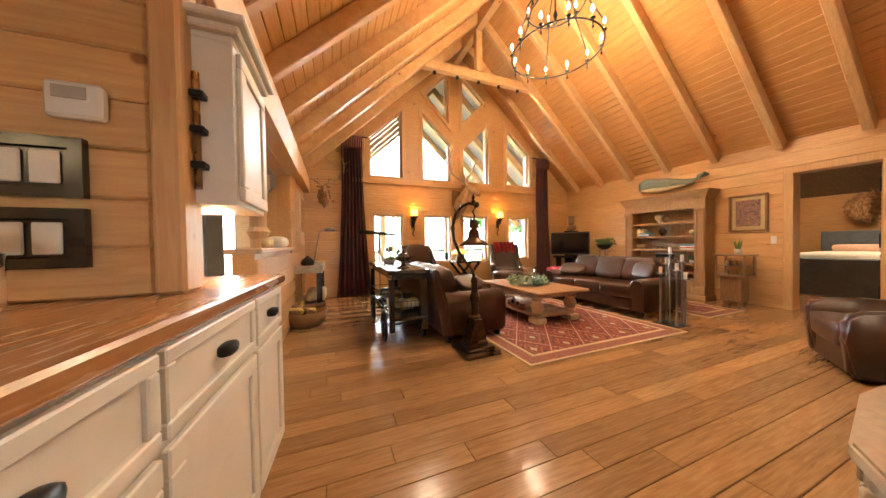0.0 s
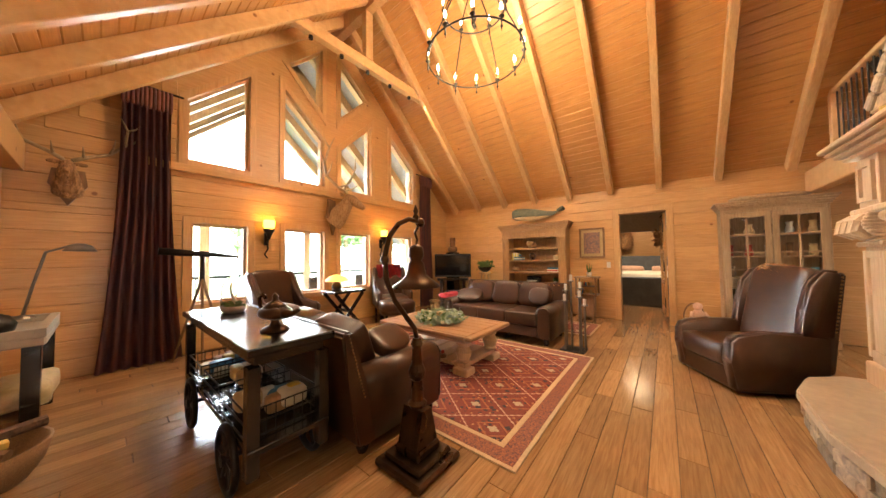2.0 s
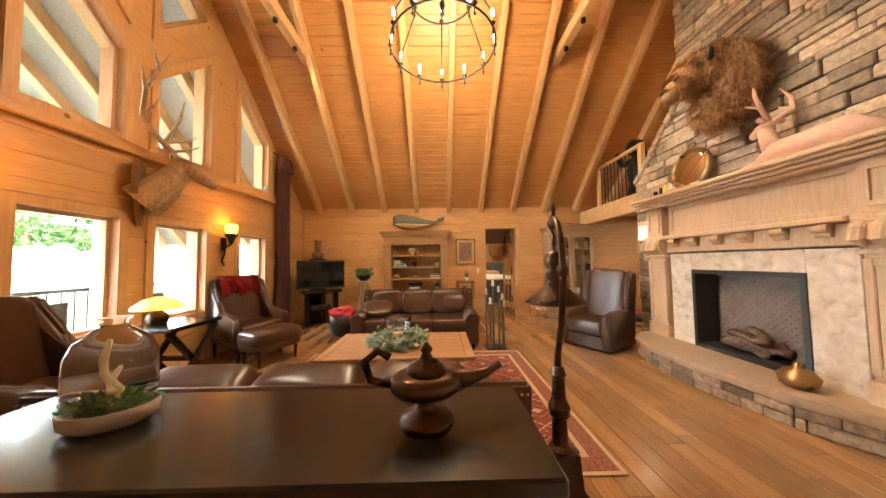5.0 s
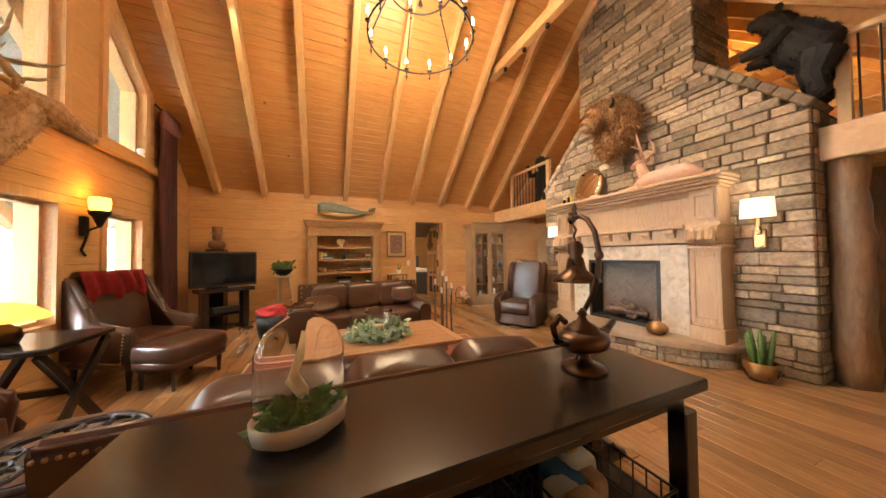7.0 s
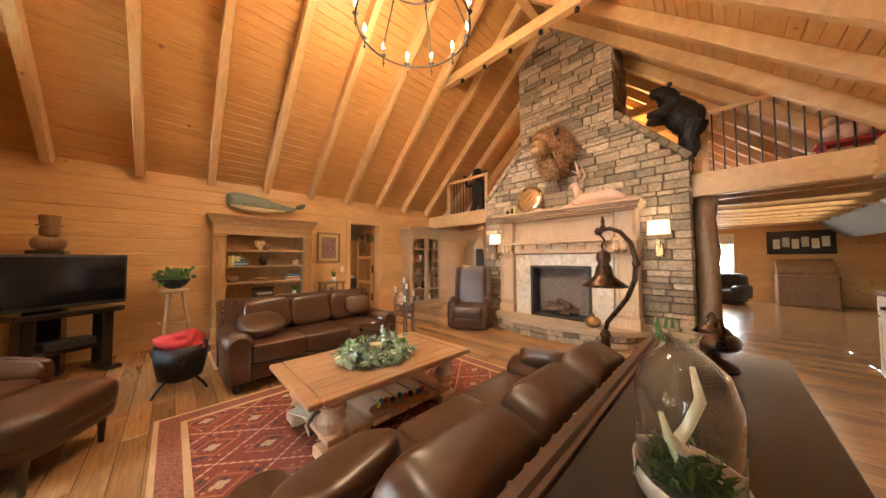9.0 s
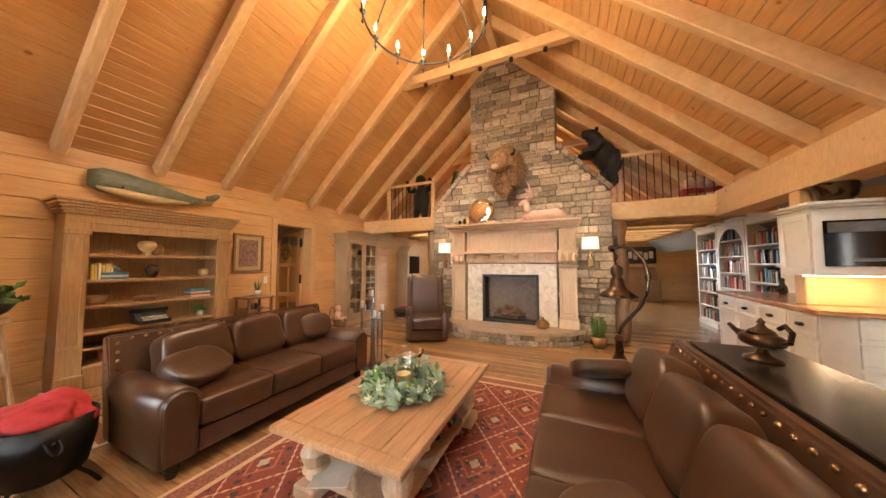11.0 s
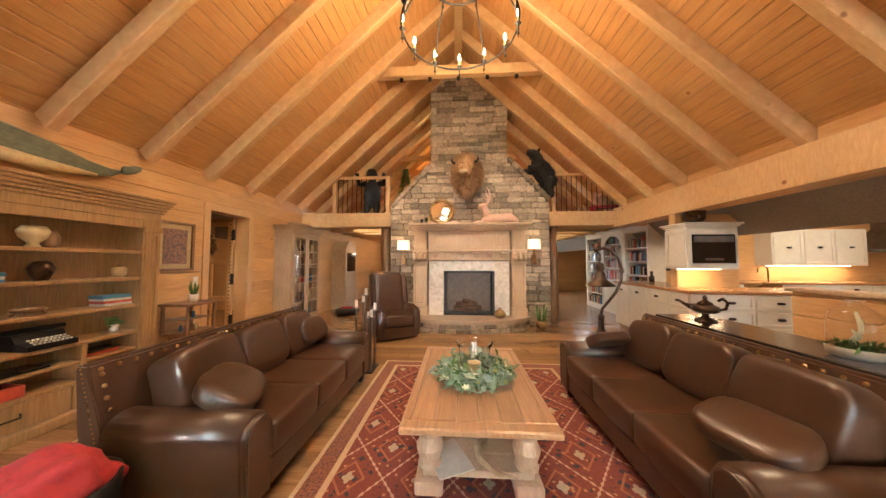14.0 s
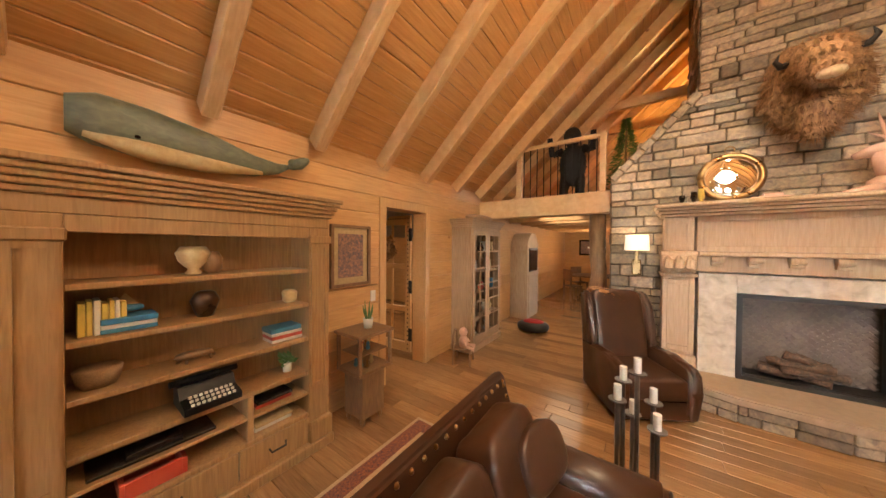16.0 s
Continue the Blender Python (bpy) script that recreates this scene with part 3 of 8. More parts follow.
# ---- fireplace ----
mantel = thing("mantelpiece", pose(2.775, CF - 0.02, 0) @ Matrix.Diagonal((0.985, 1, 0.982, 1)), "carved limed-oak mantelpiece with corbels and pilasters", "mantelpiece")
for s, nm in ((-1, "pilaster"), (1, "pilaster")):
    bm = bmesh.new()
    a, b = (0.86, 1.19) if s > 0 else (-1.19, -0.86)
    box(bm, a, b, -0.04, 0.3, 0.2, 0.42, 0.01)
    box(bm, a + 0.02, b - 0.02, -0.04, 0.27, 0.42, 1.42, 0.006)
    for e0, e1 in ((a + 0.02, a + 0.07), (b - 0.07, b - 0.02)):
        box(bm, e0, e1, 0.26, 0.288, 0.46, 1.3, 0.006)
    box(bm, a + 0.07, b - 0.07, 0.26, 0.287, 0.46, 0.52, 0.006)
    box(bm, a + 0.07, b - 0.07, 0.26, 0.287, 1.24, 1.3, 0.006)
    box(bm, a - 0.005, b + 0.005, -0.04, 0.31, 1.33, 1.37, 0.01)
    p = part("pilaster", bm, LIMED, mantel)
    bm = bmesh.new()
    for i in range(8):
        z = 1.38 + i * 0.025
        d = 0.3 + 0.05 * math.sin(i / 7 * 3.0) + i * 0.006
        box(bm, a + 0.01, b - 0.01, -0.02, d, z, z + 0.03, 0.01)
    for w in (a + 0.07, (a + b) / 2, b - 0.07):
        tube(bm, [(w, 0.33, 1.4), (w, 0.39, 1.45), (w, 0.38, 1.52), (w, 0.34, 1.57)], [0.02, 0.045, 0.04, 0.02], 8)
    part("capital", bm, LIMED, p, "carved acanthus capital")
    bm = bmesh.new()
    box(bm, a, b, -0.04, 0.33, 1.58, 1.63, 0.01)
    box(bm, a + 0.03, b - 0.03, -0.04, 0.29, 1.63, 2.03, 0.006)
    frame_ring(bm, rect(a + 0.06, b - 0.06, 1.68, 1.98), 0.035, 0.289, 0.31)
    part("upper_block", bm, LIMED, mantel)
frz = part("frieze", boxes((-0.86, 0.86, -0.04, 0.2, 1.63, 2.03)), LIMED, mantel, "plain recessed frieze panel")
for r in ((-0.86, 0.86, 0.201, 0.225, 1.63, 1.69), (-0.86, 0.86, 0.201, 0.225, 1.97, 2.03), (-0.86, -0.8, 0.201, 0.22, 1.69, 1.97), (0.8, 0.86, 0.201, 0.22, 1.69, 1.97)):
    part("moulding", boxes(r), LIMED, frz)
part("lintel", boxes((-0.86, 0.86, -0.04, 0.27, 1.4, 1.58), (-0.86, 0.86, -0.04, 0.36, 1.58, 1.628), b=0.01), LIMED, mantel)
for i in range(6):
    x = -0.7 + i * 0.28
    bm = bmesh.new()
    tube(bm, [(x - 0.05, 0.31, 1.545), (x + 0.05, 0.31, 1.545)], 0.04, 12)
    tube(bm, [(x - 0.045, 0.29, 1.495), (x + 0.045, 0.29, 1.495)], 0.026, 10)
    box(bm, x - 0.05, x + 0.05, 0.2, 0.31, 1.52, 1.579, 0.008)
    part("corbel", bm, LIMED, mantel, "small scrolled corbel")
bm = bmesh.new()
for k, (d, z0, z1) in enumerate(((0.35, 2.03, 2.065), (0.39, 2.065, 2.1), (0.43, 2.1, 2.13), (0.46, 2.13, 2.175))):
    w = 1.2 + 0.02 * k
    box(bm, -w, w, -0.04, d, z0, z1, 0.012)
part("shelf", bm, LIMED, mantel, "moulded mantel shelf")
sur = thing("fireplace_surround", pose(2.775, CF - 0.02, 0), "veined cream marble slips round the firebox", "surround")
for x0, x1, z0, z1 in ((-0.83, -0.525, 0.24, 1.36), (0.525, 0.83, 0.24, 1.36), (-0.525, 0.525, 1.16, 1.36)):
    part("slab", boxes((x0, x1, -0.04, 0.235, z0, z1)), MARBLE, sur)
fb = thing("gas_fireplace", pose(2.775, CF - 0.02, 0.25) @ Matrix.Diagonal((0.935, 1, 0.925, 1)), "black framed gas fireplace with ceramic logs and firebrick back", "fireplace")
part("frame", frame_ring(bmesh.new(), rect(-0.56, 0.56, 0.0, 0.98), 0.045, 0.18, 0.245), SOOT, fb)
part("firebox", boxes((-0.56, -0.52, -0.045, 0.18, 0, 0.98), (0.52, 0.56, -0.045, 0.18, 0, 0.98), (-0.52, 0.52, -0.045, 0.18, 0.93, 0.98), (-0.52, 0.52, -0.045, 0.18, 0.0, 0.05)), SOOT, fb)
part("back_panel", boxes((-0.52, 0.52, -0.046, -0.03, 0.05, 0.93)), FIREBRICK, fb)
bk = bmesh.new()
box(bk, -0.055, 0.055, 0, 0.012, -0.022, 0.022, 0.004)
bk = mesh_of(bk, "firebrick")
bk.materials.append(FIREBRICK)
for i in range(-7, 8):
    for j in range(12):
        for s in (45, -45):
            x, z = i * 0.072 + (0.018 if s > 0 else -0.018), 0.1 + j * 0.072
            if abs(x) < 0.47 and z < 0.9:
                part("firebrick", bk, None, fb, m=T(x, -0.03, z) @ R(s, "Y"))
random.seed(4)
for i in range(7):
    bm = bmesh.new()
    L = 0.5 if i < 3 else 0.3
    pts = [(-L / 2 + L * k / 5, 0.012 * random.uniform(-1, 1), 0.012 * random.uniform(-1, 1)) for k in range(6)]
    tube(bm, pts, [random.uniform(0.035, 0.055) for _ in pts], 9)
    part("ceramic_log", bm, LOGM, fb, m=T(random.uniform(-0.14, 0.14), 0.07 + 0.03 * (i % 3), 0.11 + 0.055 * (i // 2)) @ R(random.uniform(-35, 35)) @ R(random.uniform(-14, 14), "Y"), smooth=True)
HP = [(1.5, 0.06), (1.52, 0.36), (1.72, 0.6), (2.05, 0.8), (2.75, 0.92), (3.4, 0.88), (3.78, 0.74), (3.98, 0.5), (4.04, 0.06)]
hearth = thing("raised_hearth", pose(0, 0, 0) @ Matrix.Diagonal((1, 1, 1.25, 1)), "low raised hearth of ledge stone with a smooth slab top", "hearth")
bm = bmesh.new()
prism(bm, HP, "z", 0.14, 0.2)
bmesh.ops.bevel(bm, geom=[e for e in bm.edges], offset=0.012, segments=2, affect="EDGES")
part("slab", fixed(bm), HEARTH, hearth, "smooth sandstone hearth slab")
bm = bmesh.new()
prism(bm, [(2.75 + (x - 2.75) * 0.94, y - 0.06 if y > 0 else y) for x, y in HP], "z", -0.01, 0.14)
part("core", fixed(bm), MORTAR, hearth)
random.seed(11)
path = [(2.75 + (x - 2.75) * 0.975, y - 0.03) for x, y in HP]
for (ax, ay), (bx, by) in zip(path, path[1:]):
    L = math.hypot(bx - ax, by - ay)
    for row in range(2):
        s = 0
        while s < L - 0.02:
            w = min(random.uniform(0.14, 0.32), L - s)
            bm = bmesh.new()
            box(bm, 0.003, w - 0.004, -0.05, random.uniform(0.0, 0.02), 0.002 + row * 0.07, 0.07 + row * 0.07 - 0.003, 0.008)
            part("stone", bm, STONE, hearth, m=T(ax + (bx - ax) * s / L, ay + (by - ay) * s / L) @ R(math.degrees(math.atan2(by - ay, bx - ax))))
            s += w

# ---- sofas and chairs ----
def nails(bm, pts, r=0.009):
    for p in pts:
        soft(bm, p, (r, r, r), 1, 1, 6, 4)


def line(a, b, step):
    a, b = Vector(a), Vector(b)
    n = max(1, int((b - a).length / step))
    return [a + (b - a) * i / n for i in range(n + 1)]


def sofa(m, w, label, pillows):
    s = thing("leather_sofa", m, label, "sofa", "sofas round the coffee table")
    h, arm = w / 2, 0.21
    part("base", boxes((-h + 0.04, h - 0.04, -0.39, 0.36, 0.1, 0.27), b=0.02), LEATHER, s)
    part("front_rail", boxes((-h + arm, h - arm, -0.405, -0.391, 0.11, 0.255), b=0.006), LEATHER, s)
    bm = bmesh.new()
    prism(bm, [(0.26, 0.1), (0.39, 0.1), (0.46, 0.5), (0.5, 0.8), (0.48, 0.825), (0.43, 0.82), (0.34, 0.5)], "x", -h, h)
    bmesh.ops.bevel(bm, geom=bm.edges[:], offset=0.014, segments=2, affect="EDGES")
    b = part("back_frame", fixed(bm), LEATHER, s)
    bm = bmesh.new()
    nails(bm, line((-h + 0.05, 0.42, 0.785), (h - 0.05, 0.42, 0.785), 0.075), 0.013)
    for sd in (-1, 1):
        nails(bm, line((sd * (h - 0.05), 0.36, 0.58), (sd * (h - 0.05), 0.412, 0.76), 0.06), 0.013)
    part("large_nailheads", bm, BRASS, b, "row of large brass nailheads", smooth=True)["kind"] = "stuff"
    bm = bmesh.new()
    nails(bm, line((-h + 0.02, 0.5, 0.79), (h - 0.02, 0.5, 0.79), 0.022), 0.006)
    for sd in (-1, 1):
        nails(bm, line((sd * h, 0.35, 0.4), (sd * h, 0.46, 0.8), 0.022), 0.006)
    part("nailhead_trim", bm, BRASS, b, "row of small brass nailheads", smooth=True)["kind"] = "stuff"
    cw = (w - 2 * arm) / 3
    for i in range(3):
        x = -h + arm + cw * (i + 0.5)
        part("seat_cushion", soft(bmesh.new(), (x, -0.11, 0.355), (cw / 2 + 0.004, 0.32, 0.1), 0.22, 0.12, 36, 14, lump=0.04, freq=5), LEATHER, s, smooth=True)
        part("back_cushion", soft(bmesh.new(), (0, 0, 0), (cw / 2 + 0.004, 0.11, 0.2), 0.45, 0.24, 40, 18, lump=0.09, freq=7), LEATHER, s, smooth=True, m=T(x, 0.235, 0.62) @ R(-17, "X") @ R(3 * (i - 1), "Y"))
    for sd in (-1, 1):
        x = sd * (h - arm / 2 - 0.005)
        top = [(x + 0.115 * math.cos(t), 0.455 + 0.1 * math.sin(t)) for t in [math.pi * k / 12 for k in range(13)]]
        bm = bmesh.new()
        prism(bm, [(x - 0.095, 0.09), (x + 0.095, 0.09), (x + 0.098, 0.36)] + top + [(x - 0.098, 0.36)], "y", -0.4, 0.36)
        bmesh.ops.bevel(bm, geom=[e for e in bm.edges if abs(e.verts[0].co.y - e.verts[1].co.y) < 1e-4], offset=0.022, segments=3, affect="EDGES")
        a = part("arm", fixed(bm), LEATHER, s, smooth=True)
        bm = bmesh.new()
        inn = [(x + 0.085 * math.cos(t), 0.455 + 0.075 * math.sin(t)) for t in [math.pi * k / 12 for k in range(13)]]
        prism(bm, [(x - 0.075, 0.11), (x + 0.075, 0.11)] + inn, "y", -0.412, -0.399)
        part("front_panel", fixed(bm), LEATHER, a)
        part("welt", tube(bmesh.new(), [(x + 0.078, -0.411, 0.11)] + [(q[0], -0.411, q[1]) for q in inn] + [(x - 0.078, -0.411, 0.11)], 0.007, 6), CROC, a, "embossed leather welt", smooth=True)
        for y in (-0.34, 0.3):
            part("foot", lathe(bmesh.new(), [(0.028, 0), (0.04, 0.03), (0.035, 0.1)], 12, T(sd * (h - 0.1), y)), DARKWOOD, s)
    for px, py, pz, rx, rz, sz, mt in pillows:
        o = part("throw_pillow", soft(bmesh.new(), (0, 0, 0), (sz, 0.055, sz * 0.75), 0.7, 0.35, 34, 16, lump=0.06, freq=8), mt, m=m @ T(px, py, pz) @ R(rz) @ R(rx, "X"), smooth=True)
        tagged(o, "crinkled brown leather throw pillow on the sofa", "pillow", "sofa pillows")
    return s


sofa(pose(4.44, 3.8, 0, 0, 0, -90), 1.9, "dark brown leather three-seat sofa with nailhead back, on the rug", [(-0.6, -0.06, 0.58, -60, 20, 0.23, CROC), (0.62, 0.1, 0.63, -22, -12, 0.18, LEATHER)])
sofa(pose(1.53, 4.05, 0, 0, 0, 90), 1.92, "dark brown leather three-seat sofa backed by the console table", [(0.66, -0.14, 0.585, -72, 14, 0.2, LEATHER), (-0.7, -0.06, 0.62, -60, -75, 0.19, LEATHER)])


def club_chair(m):
    c = thing("leather_armchair", m, "brown leather wing armchair with a tan fur throw, beside the hearth", "armchair")
    part("base", boxes((-0.36, 0.36, -0.38, 0.36, 0.02, 0.24), b=0.03), LEATHER, c)
    part("seat_cushion", soft(bmesh.new(), (0, -0.1, 0.33), (0.26, 0.33, 0.1), 0.2, 0.14, 32, 12, lump=0.04), LEATHER, c, smooth=True)
    for sd in (-1, 1):
        bm = bmesh.new()
        prism(bm, [(-0.4, 0.03), (0.34, 0.03), (0.36, 0.55), (-0.1, 0.56), (-0.36, 0.54), (-0.43, 0.48), (-0.42, 0.3)], "x", sd * 0.26, sd * 0.37)
        bmesh.ops.bevel(bm, geom=bm.edges[:], offset=0.03, segments=3, affect="EDGES")
        part("arm", fixed(bm), LEATHER, c, smooth=True)
        bm = bmesh.new()
        prism(bm, [(0.12, 0.5), (0.4, 0.5), (0.48, 1.1), (0.34, 1.12), (0.22, 0.98), (0.18, 0.75)], "x", sd * 0.27, sd * 0.35)
        bmesh.ops.bevel(bm, geom=bm.edges[:], offset=0.025, segments=3, affect="EDGES")
        part("wing", fixed(bm), LEATHER, c, smooth=True)
    part("backrest", soft(bmesh.new(), (0, 0, 0), (0.28, 0.09, 0.42), 0.3, 0.3, 30, 14, lump=0.04), LEATHER, c, smooth=True, m=T(0, 0.3, 0.72) @ R(-13, "X"))
    part("back_shell", boxes((-0.34, 0.34, 0.0, 0.06, 0.0, 0.9), b=0.025), LEATHER, c, m=T(0, 0.34, 0.2) @ R(-8, "X"))
    bm = bmesh.new()
    nails(bm, line((-0.352, 0.39, 0.58), (-0.352, 0.46, 1.05), 0.03) + line((0.352, 0.39, 0.58), (0.352, 0.46, 1.05), 0.03))
    part("nailhead_trim", bm, BRASS, c, "row of brass nailheads", smooth=True)["kind"] = "stuff"
    bm = bmesh.new()
    soft(bm, (0, 0, 0), (0.26, 0.1, 0.05), 0.7, 0.8, 20, 10, lump=0.4, freq=9)
    fuzz(bm, 500, 0.035, 0.004)
    th = part("fur_throw", bm, FURL, m=m @ T(-0.02, 0.4, 1.08) @ R(8, "Y"))
    tagged(th, "tan fox fur draped over the armchair back", "throw")
    return c


def fuzz(bm, n, length, width, down=0.6, seed=1, faces=None):
    """Short tufts of hair on the faces of a mesh."""
    rnd = random.Random(seed)
    bm.faces.ensure_lookup_table()
    fs = list(bm.faces)
    bm.normal_update()
    wts = [f.calc_area() for f in fs]
    rows = [(f.calc_center_bounds(), f.normal.copy(), [v.co.copy() for v in f.verts]) for f in rnd.choices(fs, wts, k=n)]
    for c, nn, vs in rows:
        w = [rnd.random() for _ in vs]
        t = sum(w)
        p = sum((v * (a / t) for v, a in zip(vs, w)), Vector())
        d = (nn + Vector((rnd.uniform(-0.5, 0.5), rnd.uniform(-0.5, 0.5), rnd.uniform(-0.5, 0.5) - down))).normalized()
        sd = d.orthogonal().normalized() * width * rnd.uniform(0.6, 1.3)
        tip = p + d * length * rnd.uniform(0.5, 1.3)
        q = [bm.verts.new(p - sd), bm.verts.new(p + sd), bm.verts.new(tip)]
        bm.faces.new(q)
    return bm


club_chair(pose(4.2, 1.0, 0, 0, 0, 211))


def wing_chair(m, label):
    c = thing("wing_chair", m, label, "armchair", "wing chairs by the windows")
    part("base", boxes((-0.34, 0.34, -0.34, 0.34, 0.2, 0.34), b=0.03), LEATHER, c)
    part("seat_cushion", soft(bmesh.new(), (0, -0.06, 0.4), (0.28, 0.34, 0.09), 0.3, 0.25, 28, 10, lump=0.04), LEATHER, c, smooth=True)
    part("backrest", soft(bmesh.new(), (0, 0, 0), (0.31, 0.08, 0.38), 0.3, 0.3, 28, 12, lump=0.04), LEATHER, c, smooth=True, m=T(0, 0.29, 0.72) @ R(-12, "X"))
    for sd in (-1, 1):
        bm = bmesh.new()
        prism(bm, [(0.4, 0.25), (0.46, 1.06), (0.3, 1.08), (0.12, 0.8), (0.06, 0.62), (-0.34, 0.6), (-0.38, 0.54), (-0.34, 0.25)], "x", sd * 0.27, sd * 0.36)
        bmesh.ops.bevel(bm, geom=bm.edges[:], offset=0.025, segments=3, affect="EDGES")
        w = part("arm_wing", fixed(bm), LEATHER, c, smooth=True)
        bm = bmesh.new()
        nails(bm, line((sd * 0.365, -0.3, 0.3), (sd * 0.365, -0.33, 0.55), 0.028) + line((sd * 0.365, -0.3, 0.28), (sd * 0.365, 0.36, 0.28), 0.028))
        part("nailhead_trim", bm, BRASS, w, "row of pale nailheads", smooth=True)["kind"] = "stuff"
        for y in (-0.28, 0.32):
            part("leg", lathe(bmesh.new(), [(0.016, 0), (0.028, 0.2)], 8, T(sd * 0.28, y)), DARKWOOD, c)
    return c


wing_chair(pose(4.06, 6.2, 0, 0, 0, -28), "dark leather wing chair with a red blanket over its back")
wing_chair(pose(1.9, 6.15, 0, 0, 0, 12), "dark leather wing chair beside the window")
bm = bmesh.new()
rows = []
for j in range(17):
    s = -0.4 + 0.8 * j / 16
    rows.append([bm.verts.new((-0.27 + 0.54 * i / 30 + 0.015 * math.sin(j), (0.13 if s > 0 else -0.13) * min(1, abs(s) * 6) + 0.018 * math.sin(i * 1.1 + j * 0.2), 0.16 - max(0, abs(s) - 0.1) * (0.9 + 0.12 * math.sin(i * 0.5)))) for i in range(31)])
for p, q in zip(rows, rows[1:]):
    for i in range(30):
        bm.faces.new((p[i], p[i + 1], q[i + 1], q[i]))
bmesh.ops.solidify(bm, geom=bm.faces[:], thickness=0.018)
tagged(part("red_blanket", bm, RED, m=pose(4.06, 6.2, 0, 0, 0, -28) @ T(0, 0.36, 0.97), smooth=True), "folded red wool blanket hung over a wing chair", "blanket")


def ottoman(m):
    c = thing("ottoman", m, "round-cornered brown leather ottoman before a wing chair", "ottoman", "leather ottomans")
    part("cushion", soft(bmesh.new(), (0, 0, 0.35), (0.34, 0.27, 0.1), 0.4, 0.5, 30, 10, lump=0.03), LEATHER, c, smooth=True)
    part("band", soft(bmesh.new(), (0, 0, 0.25), (0.335, 0.262, 0.05), 0.15, 0.5, 30, 6), LEATHER, c, smooth=True)
    for x in (-0.24, 0.24):
        for y in (-0.17, 0.17):
            part("leg", lathe(bmesh.new(), [(0.015, 0), (0.026, 0.21)], 8, T(x, y)), DARKWOOD, c)


ottoman(pose(3.78, 5.72, 0, 0, 0, -28))
ottoman(pose(1.85, 5.5, 0, 0, 0, 8))

# ---- rug ----
def rug_material():
    mt = bpy.data.materials.new("red_kilim")
    mt.use_nodes = True
    nt = mt.node_tree
    N, L = nt.nodes.new, nt.links.new
    b = nt.nodes["Principled BSDF"]
    b.inputs["Roughness"].default_value = 0.95
    tc = N("ShaderNodeTexCoord")
    sep = N("ShaderNodeSeparateXYZ")
    L(tc.outputs["Object"], sep.inputs[0])

    def op(o, a, c=None):
        n = N("ShaderNodeMath")
        n.operation = o
        for i, v in enumerate((a, c)):
            if v is None:
                continue
            if isinstance(v, (int, float)):
                n.inputs[i].default_value = v
            else:
                L(v, n.inputs[i])
        return n.outputs[0]

    u, v = op("MULTIPLY", sep.outputs[0], 2.3), op("MULTIPLY", sep.outputs[1], 1.75)
    p = op("ABSOLUTE", op("SUBTRACT", op("FRACT", op("ADD", u, v)), 0.5))
    q = op("ABSOLUTE", op("SUBTRACT", op("FRACT", op("SUBTRACT", u, v)), 0.5))
    edge = op("MINIMUM", p, q)
    far = op("MAXIMUM", p, q)
    zig = op("MULTIPLY", op("PINGPONG", op("MULTIPLY", op("ADD", p, q), 14.0), 1.0), 0.025)
    line_ = op("LESS_THAN", op("ADD", edge, zig), 0.03)
    core = op("GREATER_THAN", op("SUBTRACT", edge, zig), 0.4)
    ring = op("MULTIPLY", op("GREATER_THAN", edge, 0.25), op("LESS_THAN", edge, 0.29))
    vo = N("ShaderNodeTexVoronoi")
    vo.inputs["Scale"].default_value = 15
    vo.distance = "MANHATTAN"
    L(tc.outputs["Object"], vo.inputs["Vector"])
    dots = op("MULTIPLY", op("LESS_THAN", vo.outputs["Distance"], 0.46), op("GREATER_THAN", edge, 0.09))
    vo2 = N("ShaderNodeTexVoronoi")
    vo2.inputs["Scale"].default_value = 19
    vo2.distance = "CHEBYCHEV"
    L(tc.outputs["Object"], vo2.inputs["Vector"])
    speck = op("MULTIPLY", op("LESS_THAN", vo2.outputs["Distance"], 0.17), op("GREATER_THAN", edge, 0.07))
    noi = N("ShaderNodeTexNoise")
    noi.inputs["Scale"].default_value = 60
    L(tc.outputs["Object"], noi.inputs["Vector"])
    col = None
    for f, c in ((None, (0.16, 0.032, 0.018)), (dots, (0.035, 0.022, 0.03)), (speck, (0.36, 0.16, 0.07)), (ring, (0.28, 0.09, 0.035)), (core, (0.34, 0.27, 0.18)), (line_, (0.42, 0.25, 0.17))):
        if col is None:
            rgbn = N("ShaderNodeRGB")
            rgbn.outputs[0].default_value = rgb(c)
            col = rgbn.outputs[0]
            continue
        mx = N("ShaderNodeMix")
        mx.data_type = "RGBA"
        L(f, mx.inputs["Factor"])
        L(col, mx.inputs["A"])
        mx.inputs["B"].default_value = rgb(c)
        col = mx.outputs["Result"]
    hs = N("ShaderNodeHueSaturation")
    mr = N("ShaderNodeMapRange")
    mr.inputs["To Min"].default_value, mr.inputs["To Max"].default_value = 0.65, 1.35
    L(noi.outputs[0], mr.inputs["Value"])
    L(mr.outputs[0], hs.inputs["Value"])
    L(col, hs.inputs["Color"])
    L(hs.outputs[0], b.inputs["Base Color"])
    bp = N("ShaderNodeBump")
    bp.inputs["Strength"].default_value, bp.inputs["Distance"].default_value = 0.5, 0.004
    L(noi.outputs[0], bp.inputs["Height"])
    L(bp.outputs[0], b.inputs["Normal"])
    return mt


